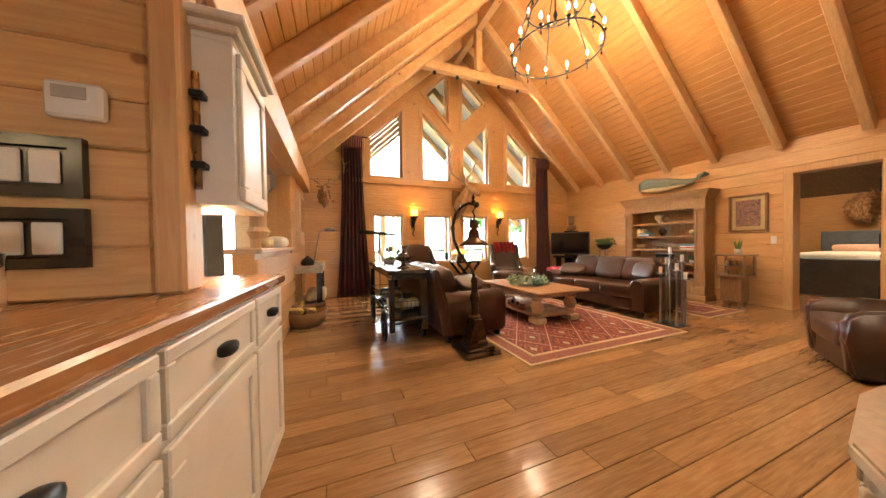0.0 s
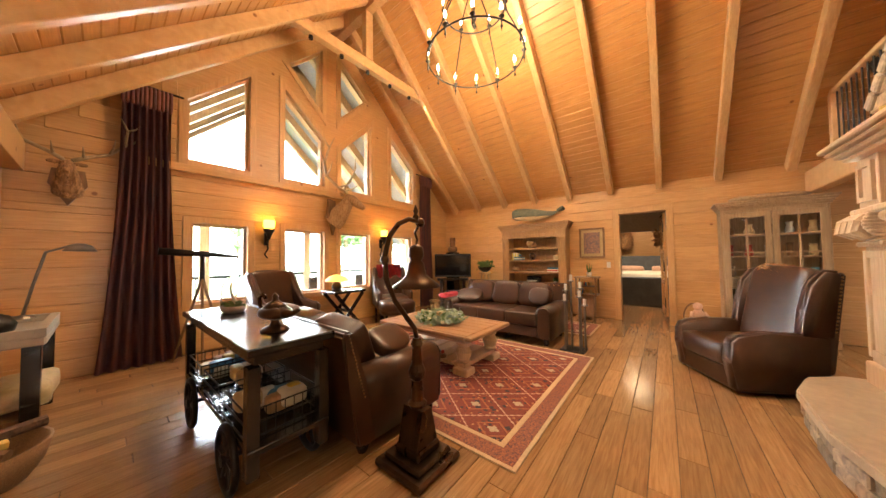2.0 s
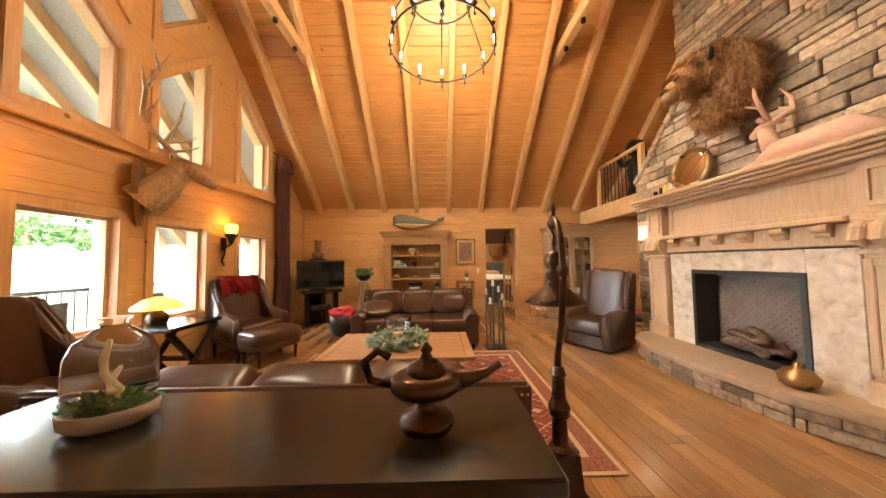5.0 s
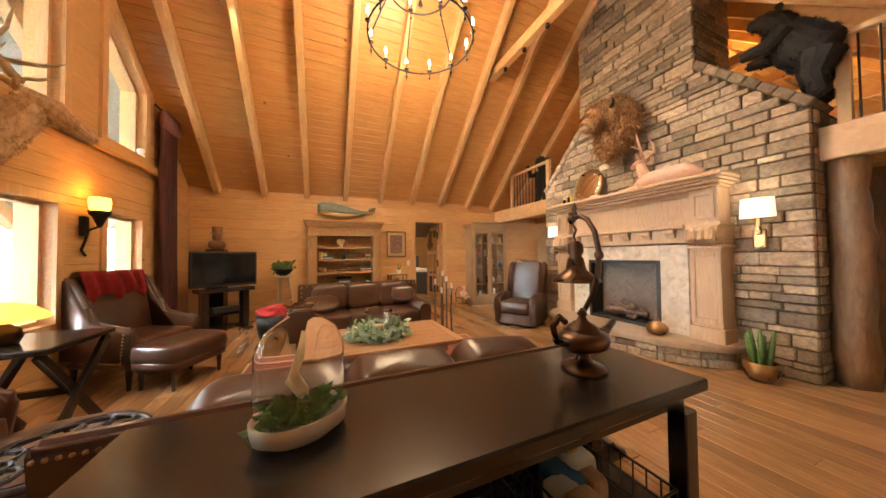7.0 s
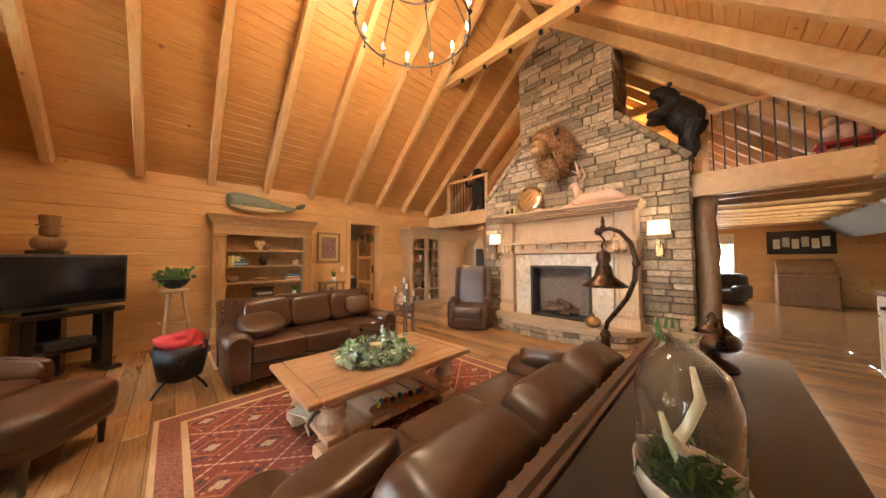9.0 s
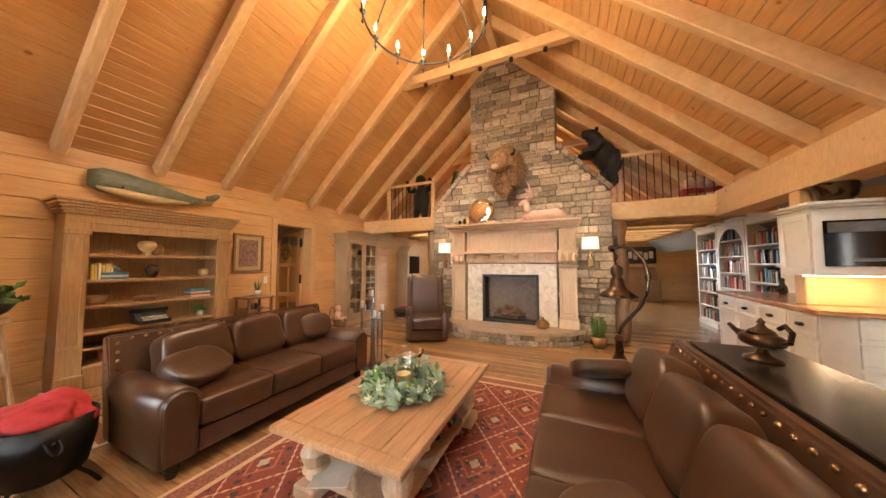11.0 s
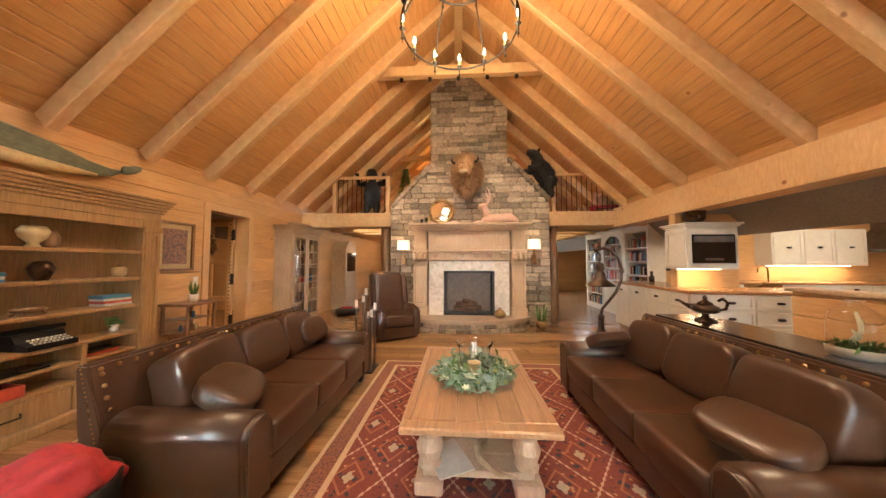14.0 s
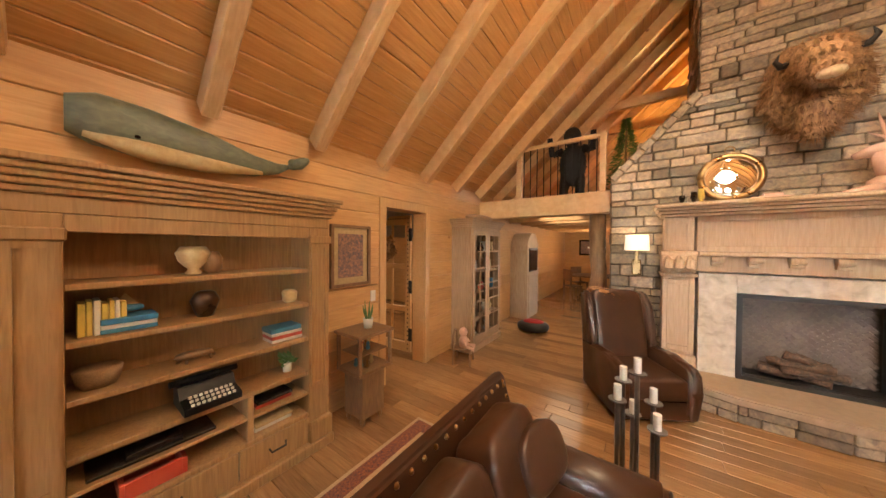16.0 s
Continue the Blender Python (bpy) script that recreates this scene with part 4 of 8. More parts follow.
RUG = rug_material()
RUGB = material("rug_border", (0.3, 0.1, 0.04), (0.08, 0.03, 0.035), (9, 9, 1), 0.95, bump=0.4, detail=1.0)
FRINGE = material("rug_fringe", (0.5, 0.35, 0.2), (0.38, 0.25, 0.14), (9, 9, 1), 0.95)


def flat_ring(bm, x0, x1, y0, y1, w, z0, z1):
    box(bm, x0, x1, y0, y0 + w, z0, z1, 0.002)
    box(bm, x0, x1, y1 - w, y1, z0, z1, 0.002)
    box(bm, x0, x0 + w, y0 + w, y1 - w, z0, z1, 0.002)
    box(bm, x1 - w, x1, y0 + w, y1 - w, z0, z1, 0.002)
    return bm


def rug(x0, x1, y0, y1, label):
    r = thing("rug", pose((x0 + x1) / 2, (y0 + y1) / 2, 0), label, "rug", "red rugs")
    a, b = (x1 - x0) / 2, (y1 - y0) / 2
    part("field", boxes((-a + 0.19, a - 0.19, -b + 0.19, b - 0.19, 0.002, 0.014)), RUG, r)
    for o, w, mt in ((0.0, 0.03, FRINGE), (0.03, 0.12, RUGB), (0.15, 0.04, FRINGE)):
        part("border", flat_ring(bmesh.new(), -a + o, a - o, -b + o, b - o, w, 0.002, 0.013), mt, r)


rug(1.66, 3.96, 2.32, 5.2, "large red patterned wool rug with a diamond lattice")
rug(4.95, 5.85, 2.55, 4.75, "small dark red rug before the bookcase")

# ---- coffee table ----
ct = thing("coffee_table", pose(2.88, 3.84, 0.014) @ Matrix.Diagonal((0.955, 1.12, 1, 1)), "weathered pine coffee table with turned baluster legs", "table")
for i in range(6):
    part("top_plank", boxes((-0.4 + i * 0.1335, -0.4 + (i + 1) * 0.1335 - 0.003, -0.56, 0.56, 0.4, 0.44)), TABLEW, ct)
for y0, y1 in ((-0.64, -0.562), (0.562, 0.64)):
    part("breadboard_end", boxes((-0.46, 0.46, y0, y1, 0.4, 0.44), b=0.008), TABLEW, ct)
for x0, x1 in ((-0.46, -0.402), (0.403, 0.46)):
    part("top_plank", boxes((x0, x1, -0.56, 0.56, 0.4, 0.44), b=0.006), TABLEW, ct)
part("apron", boxes((-0.36, 0.36, -0.52, 0.52, 0.34, 0.399)), LIMED, ct)
for x in (-0.3, 0.3):
    for y in (-0.46, 0.46):
        bm = bmesh.new()
        box(bm, x - 0.085, x + 0.085, y - 0.085, y + 0.085, 0, 0.075, 0.01)
        lathe(bm, [(0.05, 0.12), (0.075, 0.14), (0.06, 0.16), (0.075, 0.2), (0.085, 0.24), (0.055, 0.3), (0.075, 0.32), (0.08, 0.339)], 18, T(x, y))
        part("leg", bm, LIMED, ct, "turned baluster leg", smooth=False)
for i in range(7):
    part("shelf_slat", boxes((-0.34, 0.34, -0.5 + i * 0.144, -0.5 + (i + 1) * 0.144 - 0.012, 0.076, 0.118)), LIMED, ct)


def foliage(bm, n, c, s, size, seed=2, ring=None):
    rnd = random.Random(seed)
    for _ in range(n):
        if ring:
            a = rnd.uniform(0, math.tau)
            rr = ring + rnd.gauss(0, s[0] * 0.5)
            p = Vector((c[0] + rr * math.cos(a), c[1] + rr * math.sin(a), c[2] + abs(rnd.gauss(0, s[2]))))
        else:
            p = Vector((c[0] + rnd.gauss(0, s[0]), c[1] + rnd.gauss(0, s[1]), c[2] + rnd.uniform(0, s[2])))
        d = Vector((rnd.gauss(0, 1), rnd.gauss(0, 1), rnd.gauss(0.5, 0.6))).normalized()
        w = d.orthogonal().normalized()
        k = size * rnd.uniform(0.6, 1.4)
        up = d.cross(w) * k * 0.12
        a, b, e, f = p, p + d * k * 0.5 + w * k * 0.28 + up, p + d * k, p + d * k * 0.5 - w * k * 0.28 + up
        bm.faces.new([bm.verts.new(q) for q in (a, b, e, f)])
    return bm


wr = thing("flower_wreath", pose(2.87, 3.87, 0.454) @ Matrix.Scale(1.2, 4), "wreath of sage leaves and cream flowers on the coffee table", "wreath")
part("leaves", foliage(bmesh.new(), 900, (0, 0, 0.01), (0.06, 0, 0.03), 0.055, 3, 0.18), SAGE, wr)
part("green_leaves", foliage(bmesh.new(), 260, (0, 0, 0.01), (0.06, 0, 0.035), 0.05, 5, 0.18), LEAF, wr)
def blossom(n, r, tilt):
    bm = soft(bmesh.new(), (0, 0, 0.004), (r * 0.3, r * 0.3, 0.005), 1, 1, 6, 4)
    for k in range(n):
        t = k * math.tau / n
        soft(bm, (0, 0, 0), (r * 0.5, r * 0.28, 0.003), 1, 1, 6, 4, m=R(math.degrees(t)) @ R(-tilt, "Y") @ T(r * 0.55, 0, 0))
    return bm


rnd = random.Random(8)
for nm, count, n, rad, tilt, mt in (("flower", 46, 5, 0.024, 20, PETAL), ("bud_cluster", 30, 7, 0.02, 50, YELLOWGREEN), ("succulent_rosette", 14, 8, 0.04, 35, BLUESAGE)):
    me = mesh_of(blossom(n, rad, tilt), nm)
    me.materials.append(mt)
    for k in range(count):
        a, rr = rnd.uniform(0, math.tau), 0.18 + rnd.gauss(0, 0.035)
        lift = 0.075 - abs(rr - 0.18) * 0.6 + rnd.uniform(-0.01, 0.01)
        part(nm, me, None, wr, m=T(rr * math.cos(a), rr * math.sin(a), lift) @ R(math.degrees(a)) @ R((rr - 0.18) * 500 + rnd.uniform(-15, 15), "Y"), smooth=True)
hv = thing("hurricane_vase", pose(2.87, 3.87, 0.454) @ Matrix.Scale(1.15, 4), "wide clear glass hurricane vase inside the wreath", "vase")
part("glass_body", lathe(bmesh.new(), [(0.07, 0.0), (0.08, 0.01), (0.075, 0.05), (0.095, 0.1), (0.11, 0.2), (0.125, 0.235), (0.12, 0.235), (0.105, 0.2), (0.09, 0.1), (0.07, 0.055), (0.068, 0.02)], 28, caps=False), CLEAR, hv, smooth=True)
part("candle", lathe(bmesh.new(), [(0.045, 0.02), (0.045, 0.1), (0.02, 0.105)], 16), CREAMP, hv)
bm = bmesh.new()
box(bm, -0.11, 0.11, -0.15, 0.15, 0, 0.008, 0.002)
tagged(part("magazine", bm, PAPER, m=pose(3.06, 4.3, 0.133, 0, 0, 25)), "open magazine lying on the table's lower shelf", "magazine")
bm = tube(bmesh.new(), [(0, 0, 0.03), (0.06, 0.1, 0.06), (0.05, 0.22, 0.05), (-0.04, 0.3, 0.03), (-0.15, 0.32, 0.02)], [0.025, 0.022, 0.02, 0.014, 0.005], 8)
tagged(part("antler", bm, BONE, m=pose(2.82, 4.15, 0.133), smooth=True), "polished horn on the coffee table's lower shelf", "antler")
bowl = thing("ball_tray", pose(2.6, 3.8, 0.133, 0, 0, 80), "wooden tray of coloured marble balls on the lower shelf", "tray")
part("tray", soft(bmesh.new(), (0, 0, 0.025), (0.26, 0.07, 0.024), 0.5, 0.8, 24, 8), OLDWOOD, bowl, smooth=True)
rnd = random.Random(3)
for k in range(11):
    part("ball", soft(bmesh.new(), (-0.2 + 0.04 * k, rnd.uniform(-0.025, 0.025), 0.065), (0.022, 0.022, 0.022), 1, 1, 12, 8), (REDP, BLUEP, YELLOWP, DARKWOOD)[k % 4], bowl, smooth=True)

# ---- console table with wheels ----
con = thing("console_table", pose(0.8, 4.0, 0) @ Matrix.Diagonal((0.9, 1.055, 1.085, 1)), "black-stained wheeled console table behind the sofa", "table")
part("tabletop", boxes((-0.25, 0.25, -0.79, 0.79, 0.725, 0.765), b=0.006), DARKWOOD, con)
part("apron", boxes((-0.2, 0.2, -0.74, 0.74, 0.67, 0.724), b=0.004), DARKWOOD, con)
for x in (-0.2, 0.2):
    for y in (-0.72, 0.72):
        part("leg", boxes((x - 0.032, x + 0.032, y - 0.032, y + 0.032, 0.16, 0.669)), DARKWOOD, con)
part("lower_shelf", boxes((-0.23, 0.23, -0.76, 0.76, 0.27, 0.3)), DARKWOOD, con)
for x in (-0.245, 0.245):
    for y in (-0.48, 0.42):
        bm = bmesh.new()
        ringp = [(0, 0.15 * math.cos(t), 0.15 * math.sin(t)) for t in [k * math.tau / 20 for k in range(21)]]
        tube(bm, ringp, 0.02, 8)
        w = part("wheel", bm, IRON, con, "iron cart wheel", m=T(x, y, 0.17), smooth=True)
        bm = bmesh.new()
        for k in range(3):
            t = k * math.pi / 3
            tube(bm, [(0, 0.14 * math.cos(t), 0.14 * math.sin(t)), (0, -0.14 * math.cos(t), -0.14 * math.sin(t))], 0.012, 6)
        tube(bm, [(-0.03, 0, 0), (0.03, 0, 0)], 0.03, 10)
        part("spokes", bm, IRON, w)
for y in (-0.48, 0.42):
    part("axle", tube(bmesh.new(), [(-0.24, y, 0.17), (0.24, y, 0.17)], 0.014, 8), IRON, con)
for k, y in enumerate((-0.5, 0.0, 0.5)):
    bs = thing("wire_basket", pose(0.8, 4.0 + y, 0.327), "black wire basket of odds and ends on the console's shelf", "basket", "console baskets")
    bm = bmesh.new()
    for z in (0.01, 0.08, 0.15):
        for a, b in (((-0.19, -0.2), (0.19, -0.2)), ((0.19, -0.2), (0.19, 0.2)), ((0.19, 0.2), (-0.19, 0.2)), ((-0.19, 0.2), (-0.19, -0.2))):
            tube(bm, [(a[0], a[1], z), (b[0], b[1], z)], 0.005, 5)
    for i in range(9):
        for s in (-1, 1):
            tube(bm, [(-0.19 + i * 0.0475, s * 0.2, 0.0), (-0.19 + i * 0.0475, s * 0.2, 0.15)], 0.003, 4)
    part("wire_cage", bm, IRON, bs)
    rnd = random.Random(k)
    for i in range(7):
        mt = (CREAMP, BLUEP, YELLOWP, GREYWOOD, PAPER, IRON)[rnd.randrange(6)]
        part("odd_item", soft(bmesh.new(), (rnd.uniform(-0.12, 0.12), rnd.uniform(-0.13, 0.13), 0.06 + rnd.uniform(0, 0.05)), (rnd.uniform(0.03, 0.08), rnd.uniform(0.03, 0.08), 0.05), 0.4, 0.4, 12, 8), mt, bs, smooth=True)

te = thing("terrarium", pose(0.83, 4.42, 0.83, 0, 0, 20) @ Matrix.Diagonal((0.7, 0.92, 0.92, 1)), "glass cloche terrarium with driftwood and moss on stoneware", "terrarium")
part("dish", lathe(bmesh.new(), [(0.085, 0), (0.115, 0.02), (0.12, 0.06), (0.112, 0.06), (0.105, 0.03)], 28), SAND, te, "shallow stoneware dish", smooth=True)
part("moss", foliage(bmesh.new(), 240, (0, 0, 0.03), (0.035, 0.035, 0.05), 0.04, 4), LEAF, te)
part("cloche", lathe(bmesh.new(), [(0.108, 0.05), (0.112, 0.12), (0.11, 0.22), (0.09, 0.27), (0.05, 0.3), (0.035, 0.31), (0.035, 0.33), (0.045, 0.34)], 30, caps=False), CLEAR, te, smooth=True)
bm = tube(bmesh.new(), [(0.0, 0.0, 0.05), (0.02, -0.01, 0.1), (0.0, 0.02, 0.16), (-0.03, 0.01, 0.21), (-0.02, 0.0, 0.27)], [0.012, 0.014, 0.011, 0.012, 0.006], 8)
tube(bm, [(0.0, 0.0, 0.1), (0.04, 0.02, 0.13), (0.05, 0.0, 0.17)], [0.012, 0.012, 0.006], 8)
part("driftwood", bm, PETAL, te, "bleached driftwood", smooth=True)

ol = thing("oil_lamp", pose(0.81, 3.48, 0.83, 0, 0, -80) @ Matrix.Scale(1.08, 4), "dark bronze genie oil lamp on the console table", "oil lamp")
part("foot", lathe(bmesh.new(), [(0.075, 0), (0.07, 0.012), (0.03, 0.03), (0.02, 0.05), (0.03, 0.065)], 20), BRONZE, ol, smooth=True)
bm = soft(bmesh.new(), (0, 0, 0.1), (0.1, 0.08, 0.038), 0.8, 1, 24, 12)
tube(bm, [(0.06, 0, 0.1), (0.12, 0, 0.1), (0.17, 0, 0.112), (0.215, 0, 0.135)], [0.034, 0.024, 0.014, 0.012], 10)
part("bowl", bm, BRONZE, ol, smooth=True)
part("lid", lathe(bmesh.new(), [(0.06, 0.13), (0.045, 0.15), (0.02, 0.165), (0.012, 0.18), (0.018, 0.19), (0.004, 0.21)], 18), BRONZE, ol, smooth=True)
part("handle", tube(bmesh.new(), [(-0.09, 0, 0.1), (-0.15, 0, 0.12), (-0.165, 0, 0.17), (-0.13, 0, 0.195), (-0.1, 0, 0.175)], 0.011, 8), BRONZE, ol, smooth=True)

# ---- iron floor lamp ----
fl = thing("floor_lamp", pose(1.39, 2.84, 0), "ornate iron gooseneck floor lamp with a bronze dish shade", "floor lamp")
bm = bmesh.new()
for k, (r, z0, z1) in enumerate(((0.19, 0, 0.045), (0.15, 0.045, 0.075), (0.1, 0.075, 0.13))):
    box(bm, -r, r, -r, r, z0, z1, 0.012)
part("base_plate", bm, BRONZE, fl)
bm = bmesh.new()
prism(bm, [(-0.09, 0.13), (0.09, 0.13), (0.04, 0.34), (-0.04, 0.34)], "y", -0.08, 0.08)
lathe(bm, [(0.05, 0.34), (0.06, 0.36), (0.04, 0.38), (0.035, 0.5), (0.05, 0.52), (0.055, 0.56), (0.035, 0.6), (0.03, 0.7), (0.04, 0.72), (0.025, 0.76)], 14)
part("pedestal", fixed(bm), BRONZE, fl, "tapered cast pedestal")
apts = [(0.0, 0, 0.75), (-0.015, 0.004, 0.82), (-0.08, 0.02, 0.91), (-0.15, 0.038, 1.01), (-0.2, 0.05, 1.14), (-0.21, 0.053, 1.27), (-0.18, 0.045, 1.39), (-0.12, 0.03, 1.47), (-0.05, 0.012, 1.505), (0.03, -0.008, 1.49)]
part("gooseneck", tube(bmesh.new(), apts, 0.016, 10), BRONZE, fl, smooth=True)
part("finial", lathe(bmesh.new(), [(0.012, 0), (0.022, 0.02), (0.01, 0.04), (0.016, 0.06), (0.004, 0.1)], 10, T(0.0, 0.0, 1.5)), BRONZE, fl, smooth=True)
for p in ((-0.21, 0.053, 1.25), (0.035, -0.009, 1.49)):
    part("knuckle", soft(bmesh.new(), p, (0.026, 0.026, 0.03), 1, 1, 10, 8), BRONZE, fl, smooth=True)
hook = part("hanger", tube(bmesh.new(), [(0, 0, 1.495), (0.02, 0, 1.46), (-0.01, 0, 1.42), (0.01, 0, 1.38), (0, 0, 1.34)], 0.008, 8), BRONZE, fl)
bm = lathe(bmesh.new(), [(0.02, 1.39), (0.045, 1.37), (0.05, 1.32), (0.035, 1.29), (0.05, 1.27), (0.06, 1.22), (0.065, 1.2), (0.1, 1.17), (0.152, 1.13), (0.15, 1.122), (0.09, 1.155), (0.05, 1.18)], 26, T(0, 0, -0.045))
part("shade", bm, BRONZE, fl, "bronze dish shade", smooth=True)

# ---- bookcase ----
WARMOAK = material("weathered_oak", (0.4, 0.225, 0.09), (0.26, 0.138, 0.05), (7, 7, 0.6), 0.5, bump=0.1, low=0.2)
bc = thing("bookcase", pose(EAST - 0.025, 3.955, 0, 0, 0, -90) @ Matrix.Diagonal((0.925, 0.86, 1.033, 1)), "wide weathered oak bookcase with crown moulding and drawers", "bookcase")
# local x along the wall, local -y into the room
D, HW = 0.36, 0.79
part("back_panel", boxes((-HW + 0.02, HW - 0.02, -0.03, -0.005, 0.1, 1.75)), WARMOAK, bc)
for s in (-1, 1):
    x0, x1 = sorted((s * (HW - 0.18), s * HW))
    bm = boxes((x0, x1, -D, -0.005, 0.08, 1.72))
    frame_ring(bm, rect(x0 + 0.015, x1 - 0.015, 0.5, 1.6), 0.03, -D - 0.018, -D - 0.001)
    box(bm, x0 - 0.01, x1 + 0.01, -D - 0.03, -D + 0.1, 1.6, 1.66, 0.008)
    box(bm, x0 - 0.015, x1 + 0.015, -D - 0.05, -D + 0.1, 0.081, 0.24, 0.012)
    part("side_pilaster", bm, WARMOAK, bc)
part("top_board", boxes((-HW, HW, -D, -0.005, 1.72, 1.8), (-HW + 0.181, HW - 0.181, -D + 0.004, -D + 0.04, 1.64, 1.719)), WARMOAK, bc)
bm = bmesh.new()
for k in range(5):
    o = 0.02 + 0.018 * k
    box(bm, -HW - o, HW + o, -D - o, -0.005, 1.8 + k * 0.03, 1.83 + k * 0.03, 0.006)
part("crown_moulding", bm, WARMOAK, bc)
part("plinth", boxes((-HW - 0.03, HW + 0.03, -D - 0.05, -0.005, 0.0, 0.08), b=0.01), WARMOAK, bc)
SH = (0.6, 0.86, 1.12, 1.38)
for z in SH:
    part("shelf", boxes((-HW + 0.181, HW - 0.181, -D + 0.01, -0.031, z, z + 0.03)), WARMOAK, bc)
part("shelf", boxes((-HW + 0.181, HW - 0.181, -D + 0.005, -0.031, 0.28, 0.31)), WARMOAK, bc)
part("shelf", boxes((0.2, HW - 0.181, -D + 0.01, -0.031, 0.445, 0.465)), WARMOAK, bc)
part("shelf", boxes((-HW + 0.181, 0.16, -D + 0.01, -0.031, 0.45, 0.47)), WARMOAK, bc)
part("divider", boxes((0.16, 0.2, -D + 0.005, -0.031, 0.311, 0.6)), WARMOAK, bc)
for x0, x1 in ((-HW + 0.183, 0.1), (0.11, HW - 0.183)):
    dw = part("drawer", boxes((x0, x1, -D - 0.005, -0.04, 0.085, 0.277)), WARMOAK, bc)
    xm = (x0 + x1) / 2
    part("handle", tube(bmesh.new(), [(xm - 0.06, -D - 0.004, 0.2), (xm - 0.05, -D - 0.03, 0.18), (xm + 0.05, -D - 0.03, 0.18), (xm + 0.06, -D - 0.004, 0.2)], 0.007, 8), IRON, dw, "iron bail pull")


def on_shelf(x, z, d=0.2):
    """A place on the bookcase, by its own x and height."""
    return pose(EAST - 0.025 - d * 0.86, 3.955 - x * 0.925, z * 1.033)


def books(m, n, w, h, mats, lying=False, label="row of worn books on the bookcase shelf"):
    rnd = random.Random(n)
    x = 0
    for i in range(n):
        t = rnd.uniform(0.018, 0.034)
        bm = boxes((-0.08, 0.08, 0, w, x, x + t), b=0.003) if lying else boxes((-0.06, 0.06, x, x + t - 0.002, 0, h * rnd.uniform(0.85, 1)), b=0.003)
        tagged(part("book", bm, mats[i % len(mats)], m=m @ T(rnd.uniform(-0.01, 0.01), 0, 0)), label, "book", "bookcase books")
        x += t


books(on_shelf(-0.4, 1.152) @ T(0, 0, -0.002), 7, 0, 0.18, (YELLOWP, PAPER, YELLOWP), label="row of yellow-spined books standing on the shelf")
books(on_shelf(-0.28, 1.152), 3, 0.2, 0, (BLUEP, PAPER, BLUEP), True, "blue and white books lying flat on the shelf")
books(on_shelf(0.58, 0.892), 4, 0.22, 0, (PAPER, REDP, PAPER, BLUEP), True, "books lying in a stack on the shelf")
books(on_shelf(0.5, 0.312), 2, 0.25, 0, (PAPER, CREAMP), True, "books lying in a stack on the low shelf")
books(on_shelf(0.5, 0.467), 2, 0.24, 0, (REDP, DARKWOOD), True, "red book lying on the low shelf")


def vase(m, prof, mt, label, cat="vase"):
    return tagged(part(cat.replace(" ", "_"), lathe(bmesh.new(), prof, 22), mt, m=m, smooth=True), label, cat)


vase(on_shelf(-0.1, 1.412), [(0.035, 0), (0.04, 0.01), (0.025, 0.03), (0.07, 0.08), (0.085, 0.13), (0.06, 0.17), (0.05, 0.165)], CREAMP, "cream painted goblet vase on the top shelf")
vase(on_shelf(0.0, 1.412), [(0.03, 0), (0.05, 0.03), (0.055, 0.09), (0.03, 0.14)], OLDWOOD, "brown turned jar on the top shelf", "jar")
vase(on_shelf(0.52, 1.152), [(0.03, 0), (0.05, 0.02), (0.055, 0.08), (0.04, 0.1)], CREAMP, "small cream pot on the shelf", "pot")
vase(on_shelf(-0.04, 1.152), [(0.04, 0), (0.06, 0.05), (0.075, 0.1), (0.05, 0.15), (0.03, 0.16)], BRONZE, "dark glazed ginger jar on the shelf", "jar")
vase(on_shelf(-0.5, 0.892), [(0.06, 0), (0.075, 0.03), (0.085, 0.09), (0.07, 0.1)], WICKER, "woven round basket on the shelf", "basket")
vase(on_shelf(0.5, 0.632), [(0.03, 0), (0.035, 0.07), (0.03, 0.068)], CERAMIC, "small white pot on the shelf", "plant pot")
tagged(part("potted_plant", foliage(bmesh.new(), 50, (0, 0, 0.07), (0.015, 0.015, 0.05), 0.05, 9), LEAF, m=on_shelf(0.5, 0.632)), "small green plant in the shelf pot", "plant")
bt = thing("toy_boat", on_shelf(-0.4, 1.238), "small painted sailing boat on the books", "boat")
part("hull", soft(bmesh.new(), (0, 0, 0.02), (0.03, 0.07, 0.02), 0.7, 0.9, 14, 8), BLUEP, bt, smooth=True)
bm = bmesh.new()
prism(bm, [(-0.05, 0.035), (0.05, 0.035), (0.0, 0.1)], "x", -0.002, 0.002)
part("sail", fixed(bm), CREAMP, bt)
bm = soft(bmesh.new(), (0, 0, 0.04), (0.04, 0.1, 0.025), 0.8, 0.9, 16, 8, lump=0.3, freq=12)
for s in (-1, 1):
    tube(bm, [(0, s * 0.07, 0.03), (0.03, s * 0.09, 0.0)], 0.008, 6)
    tube(bm, [(0, s * 0.05, 0.03), (-0.03, s * 0.06, 0.0)], 0.008, 6)
tagged(part("carved_animal", bm, OLDWOOD, m=on_shelf(-0.08, 0.892), smooth=True), "small carved wooden animal figure on the shelf", "figurine")
tw = thing("typewriter", on_shelf(-0.03, 0.632, 0.22), "old black typewriter on the bookcase shelf", "typewriter")
bm = bmesh.new()
prism(bm, [(-0.13, 0), (0.12, 0), (0.12, 0.11), (0.02, 0.12), (-0.02, 0.06), (-0.13, 0.04)], "y", -0.14, 0.14)
part("body", fixed(bm), IRON, tw)
